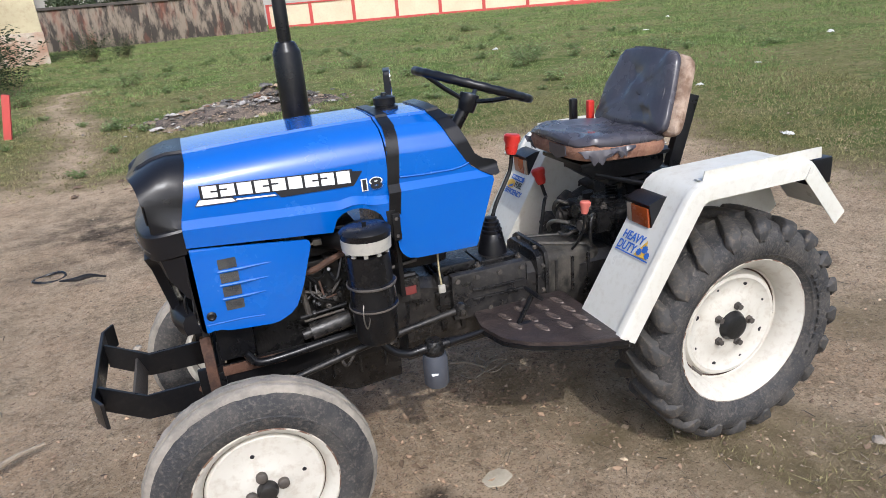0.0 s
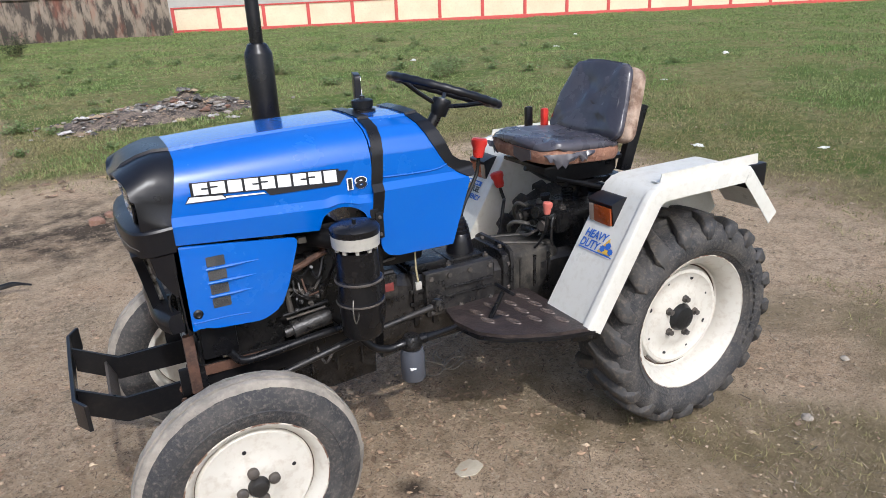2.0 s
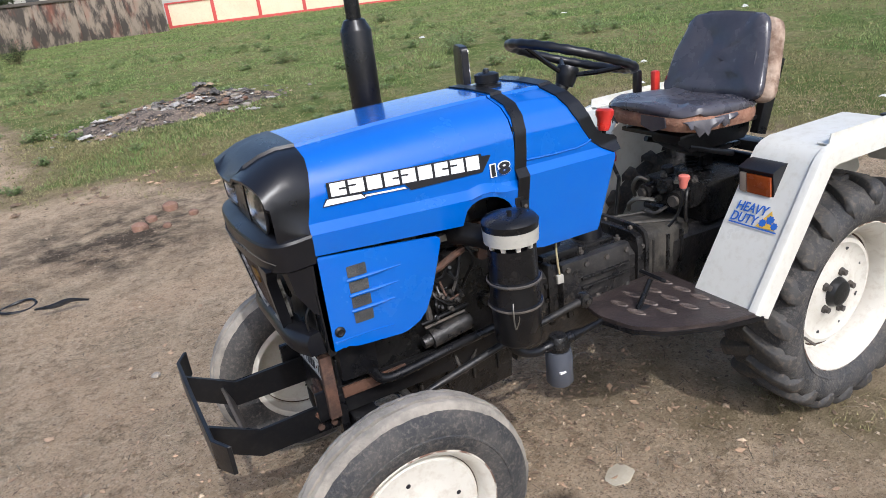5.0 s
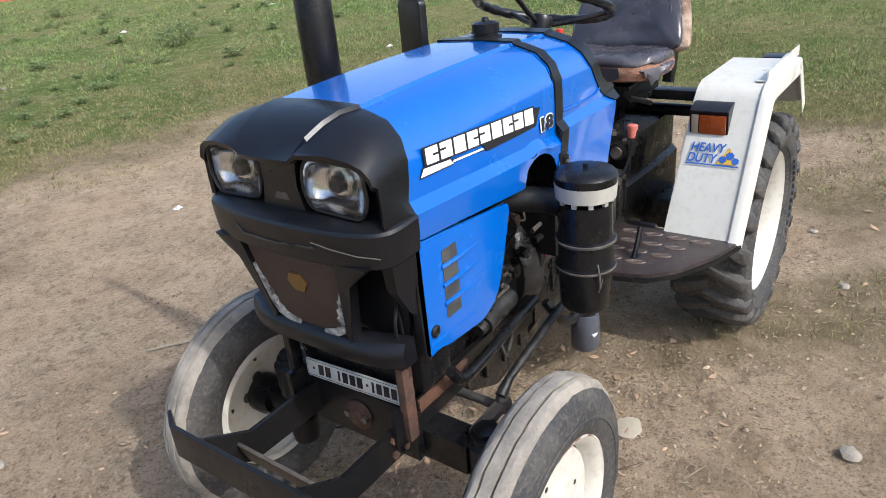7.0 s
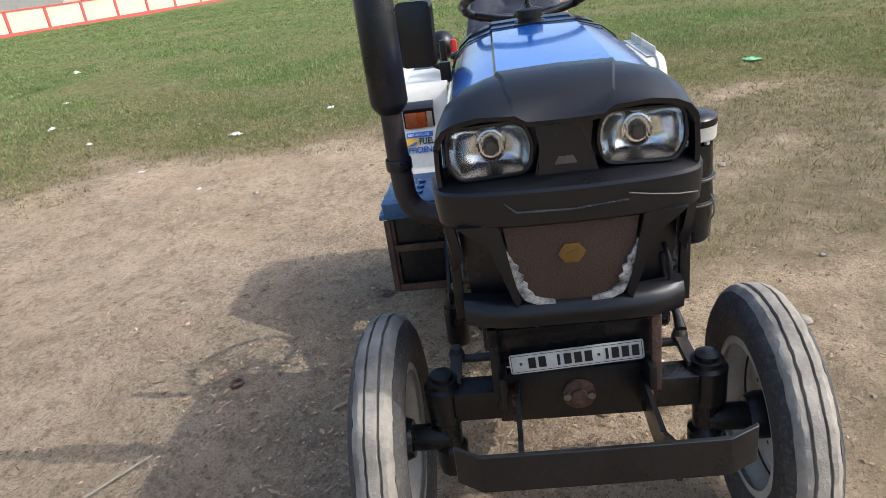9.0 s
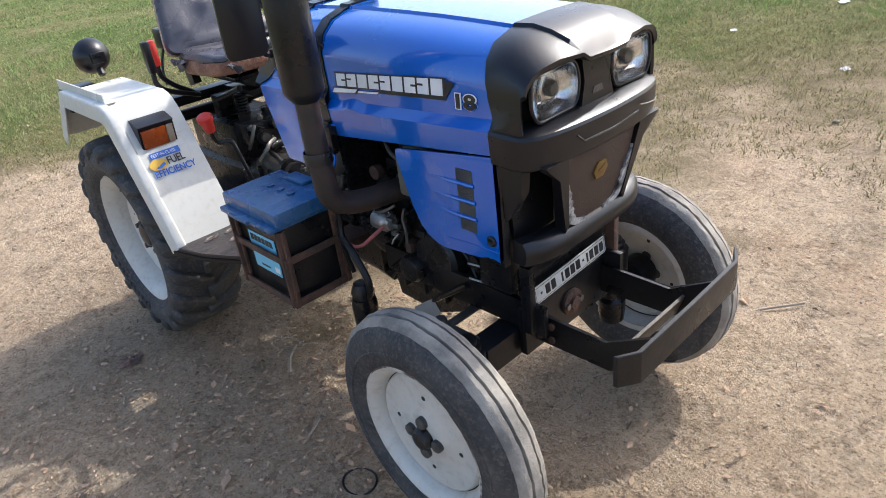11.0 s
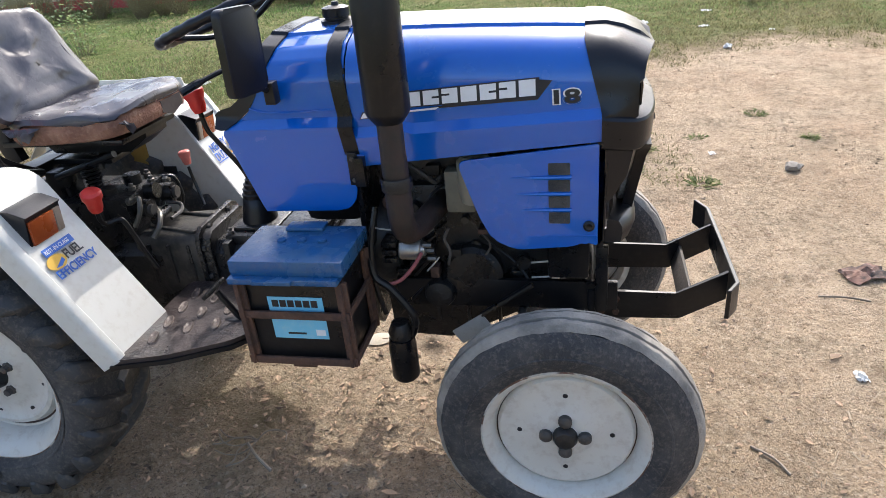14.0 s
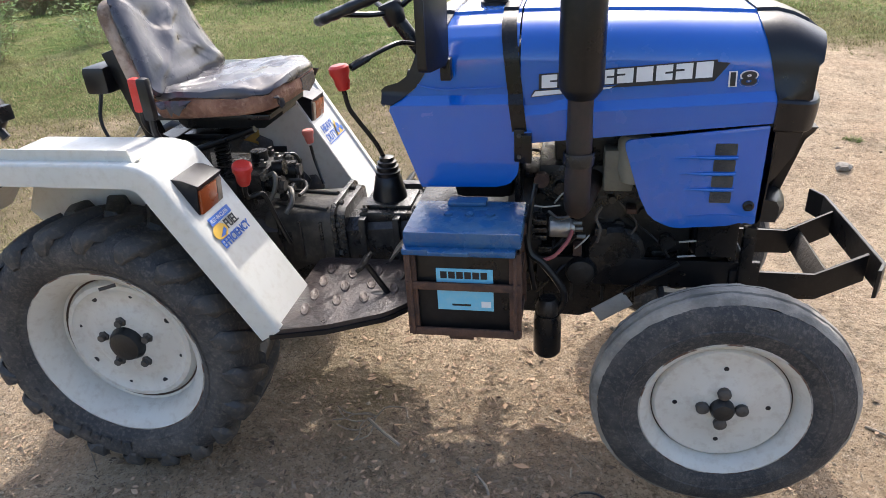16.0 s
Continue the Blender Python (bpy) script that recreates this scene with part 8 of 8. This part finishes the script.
lay(rock("stone", 3, 0.035, STONE), [(2.67, 2.07, 1.2, 0.5), (2.72, 2.12, 0.5, 1.5), (2.0, -1.33, 0.6, 0.2), (0.66, 0.91, 0.8, 1.1), (-0.36, 0.75, 0.6, 0.4), (-1.7, -1.9, 0.6, 0.1), (1.3, 2.9, 0.5, 2.0), (3.1, 1.5, 0.6, 0.7), (-1.2, 1.2, 0.7, 0.3), (-0.9, 0.55, 0.5, 1.3), (0.15, 1.2, 0.4, 2.3)], "small grey-brown stone on the earth", "stone", "stones")
lay(rock("brick_piece", 6, 0.055, BRICKM, 0.7, 0.2), [(1.80, -3.67, 1.1, 0.3), (1.53, -4.02, 1.2, 1.1), (1.70, -3.85, 0.8, 2.0), (1.40, -3.75, 0.7, 0.6), (1.62, -3.6, 0.6, 2.6)], "broken brick piece on sooty earth", "brick", "brick pieces")

bm = bmesh.new()
box(bm, -0.05, 0.05, -0.04, 0.04, -0.1, 0.66, 0.008, Matrix.Translation((3.95, -9.18, 0)) @ Matrix.Rotation(radians(-12), 4, "Y"))
tagged(link_mesh("red_post", bm, WALLRED), "leaning red painted post beside the footpath", "post")
# rubble heap in the grass: a low sooty mound strewn with rubbish
def mound(x, y):
    dx, dy = x - 0.65, y + 8.75
    u_, v_ = (dx * 0.935 + dy * 0.355) / 1.65, (dy * 0.935 - dx * 0.355) / 0.62
    n_ = noise.noise(Vector((x * 1.9, y * 1.9, 3.0))) + 0.5 * noise.noise(Vector((x * 6, y * 6, 8.0)))
    return max(0.0, 0.19 * (1.0 + 0.5 * n_) * (1.0 - u_ * u_ - v_ * v_ + 0.25 * n_))


bm = bmesh.new()
rows_ = []
for i in range(91):
    rows_.append([])
    for j in range(61):
        x, y = -1.35 + 4.0 * i / 90, -10.25 + 3.0 * j / 60
        rows_[-1].append(bm.verts.new((x, y, zat(x, y) - 0.012 + mound(x, y) + 0.012 * noise.noise(Vector((x * 17, y * 17, 1.0))) + 0.008 * noise.noise(Vector((x * 37, y * 37, 2.0))))))
for i in range(90):
    for j in range(60):
        q = [rows_[i][j], rows_[i + 1][j], rows_[i + 1][j + 1], rows_[i][j + 1]]
        if any(mound(v.co.x, v.co.y) > 0.004 for v in q):
            bm.faces.new(q)
bmesh.ops.delete(bm, geom=[v for v in bm.verts if not v.link_faces], context="VERTS")
tagged(link_mesh("ash_mound", bm, mat("sooty_debris", (0.13, 0.10, 0.078), (0.030, 0.026, 0.023), (0.36, 0.285, 0.21), rough=0.95, bump=0.8, scale=9, fine=34, spread=1.0, fine_amt=0.9, lo=0.44, hi=0.58), smooth=180), "low sooty mound of burnt rubbish in the grass", "mound")
heap = []
for _ in range(520):
    along, across = rp.gauss(0, 0.85), rp.gauss(0, 0.34)
    heap.append((0.65 + 0.935 * along - 0.355 * across, -8.75 + 0.355 * along + 0.935 * across, min(1.1, 0.16 + rp.expovariate(3.4)), rp.uniform(0, 6.28)))
lay(rock("rubble_stone", 11, 0.06, STONE, 0.55, 0.3), heap[:120], "pale rubble stone in a rubbish heap", "rubble", "rubble heap", mound)
lay(rock("rubble_brick", 12, 0.06, BRICKM, 0.6, 0.25), heap[120:180], "broken brick in a rubbish heap", "rubble", "rubble heap", mound)
lay(crumpled("rubbish_bag", 13, 0.17, mat("dirty_plastic", (0.46, 0.44, 0.41), (0.25, 0.22, 0.19), rough=0.8, bump=0.3, scale=14, spread=0.9, per_object=0.3), 0.35), [(1.95, -8.0, 1.1, 0.4), (0.75, -8.55, 1.3, 1.0), (0.9, -8.4, 1.0, 2.2), (1.3, -9.3, 1.1, 2.9)] + heap[180:250], "dirty white plastic bag in a rubbish heap", "litter", "rubble heap", mound)
lay(crumpled("card_scrap", 23, 0.15, mat("dirty_card", (0.36, 0.27, 0.18), (0.20, 0.14, 0.09), rough=0.9, bump=0.3, scale=14, per_object=0.3), 0.4), heap[250:370], "torn brown card in a rubbish heap", "litter", "rubble heap", mound)
edge_bits = [(rp.uniform(0.7, 2.7), rp.gauss(-5.1, 0.3), rp.uniform(0.2, 0.6), rp.uniform(0, 6.28)) for _ in range(46)]
lay(crumpled("dead_leaf", 19, 0.16, LITTERLEAF, 0.3, 5), edge_bits, "curled dead leaf at the edge of the grass", "leaf", "dead leaves")
lay(crumpled("ash_clod", 14, 0.17, mat("ash", (0.07, 0.064, 0.058), (0.20, 0.185, 0.17), rough=0.95, bump=0.4, scale=20, spread=0.9, per_object=0.4), 0.55), heap[370:], "sooty burnt rubbish in a heap", "litter", "rubble heap", mound)

# ---- far buildings and trees ----
house = link_mesh("whitewashed_house", rbox(0, 9, -7, 0, -0.2, 6.2, 0.03, Matrix.Translation((6.3, -31.3, 0)) @ Matrix.Rotation(radians(8), 4, "Z")), LIMEWASH)
tagged(house, "whitewashed masonry building with bare brick at its foot", "building")
part("bare_brick", rbox(-0.03, 9.03, -7.03, 0.03, -0.2, 1.3, 0.03, Matrix.Translation((6.3, -31.3, 0)) @ Matrix.Rotation(radians(8), 4, "Z")), mat("bare_brick_foot", (0.36, 0.22, 0.15), (0.5, 0.45, 0.36), (0.25, 0.12, 0.08), rough=0.95, bump=0.4, scale=1.3, fine=8, spread=0.9), house, "exposed brick where the plaster fell off")


def shed(name, x, y, yaw, length, depth, height, wall_mat, label, openings, roof=True):
    m = Matrix.Translation((x, y, 0)) @ Matrix.Rotation(radians(yaw), 4, "Z")
    b = link_mesh(name, rbox(0, length, -depth, 0, -0.2, height, 0, m), wall_mat)
    tagged(b, label, "building")
    part("roof", rbox(-0.5, length + 0.5, -depth - 0.5, 0.6, height, height + 0.35, 0.02, m), FARROOF if roof else FARWALL, b, "flat overhanging roof")
    for i in range(openings):
        x0 = (i + 0.5) * length / openings
        part("window", rbox(x0 - 0.7, x0 + 0.7, -0.1, 0.06, height * 0.35, height * 0.75, 0, m), FARGLASS, b, "dark window")
    return b


shed("long_shed", -2, -78, 174, 46, 9, 4.4, FARWALL, "long low pale shed behind the wall", 9)
shed("market_hall", -6, -96, 2, 34, 12, 6.0, FARWALL, "pale hazy hall with rows of windows", 10)
shed("brick_house", -44, -74, 8, 13, 8, 6.0, FARBRICK, "plain brick house behind the wall", 3, False)
shed("white_house", -62, -66, 14, 15, 10, 7.5, FARWALL, "tall pale house behind the wall", 4)
shed("white_house", -84, -50, 24, 16, 10, 6.5, FARWALL, "tall pale house behind the wall", 4)


def tree(name, seed, height, crown):
    r = random.Random(seed)
    bt = bmesh.new()
    tube(bt, [(0, 0, -0.2), (0.1, 0.05, height * 0.3), (0.0, 0.1, height * 0.55), (0.1, 0, height * 0.85)], [height * 0.035, height * 0.028, height * 0.018, height * 0.006], 8)
    bl = bmesh.new()
    for i in range(22):
        a, h = r.uniform(0, 6.28), r.uniform(0.32, 0.95)
        k = crown * (1.05 - abs(h - 0.6)) * r.uniform(0.5, 1.0)
        tip = Vector((math.cos(a) * k, math.sin(a) * k, height * (h + 0.08)))
        tube(bt, [(0, 0, height * h * 0.75), tip * 0.55 + Vector((0, 0, height * h * 0.36)), tip], [height * 0.012, height * 0.007, height * 0.002], 5)
        for _ in range(110):
            c = tip + Vector((r.gauss(0, 1), r.gauss(0, 1), r.gauss(0, 0.7))) * crown * 0.22
            e = height * 0.028 * r.uniform(0.6, 1.4)
            d1 = Vector((r.gauss(0, 1), r.gauss(0, 1), r.gauss(0, 1))).normalized() * e
            d2 = d1.orthogonal().normalized() * e * 0.6
            bl.faces.new([bl.verts.new(c - d1), bl.verts.new(c + d2), bl.verts.new(c + d1), bl.verts.new(c - d2)])
    t = link_mesh(name, bt, BARK, None)
    # leaf colour lightened to stand for haze over the distance
    part("crown", bl, mat("hazed_far_leaf", (0.09, 0.115, 0.07), (0.12, 0.14, 0.09), rough=0.8, bump=0.0, per_island=0.3, spec=0.2), t, smooth=0)
    return t


plant(tree("tree", 5, 7.5, 2.6), [(10.5, -88, 1.0, 0.0), (6.5, -92, 0.85, 1.0), (-3.5, -84, 0.9, 2.0), (-13, -86, 1.1, 3.0), (-18, -90, 1.0, 4.0), (-24, -92, 0.9, 5.0), (-38, -88, 1.0, 0.7), (-45, -95, 1.1, 1.7), (-56, -82, 0.9, 2.7), (18, -90, 1.1, 1.2), (-75, -70, 1.0, 2.0), (-95, -45, 1.1, 1.0)], "leafy tree standing far behind the wall", "tree", "trees behind the wall")
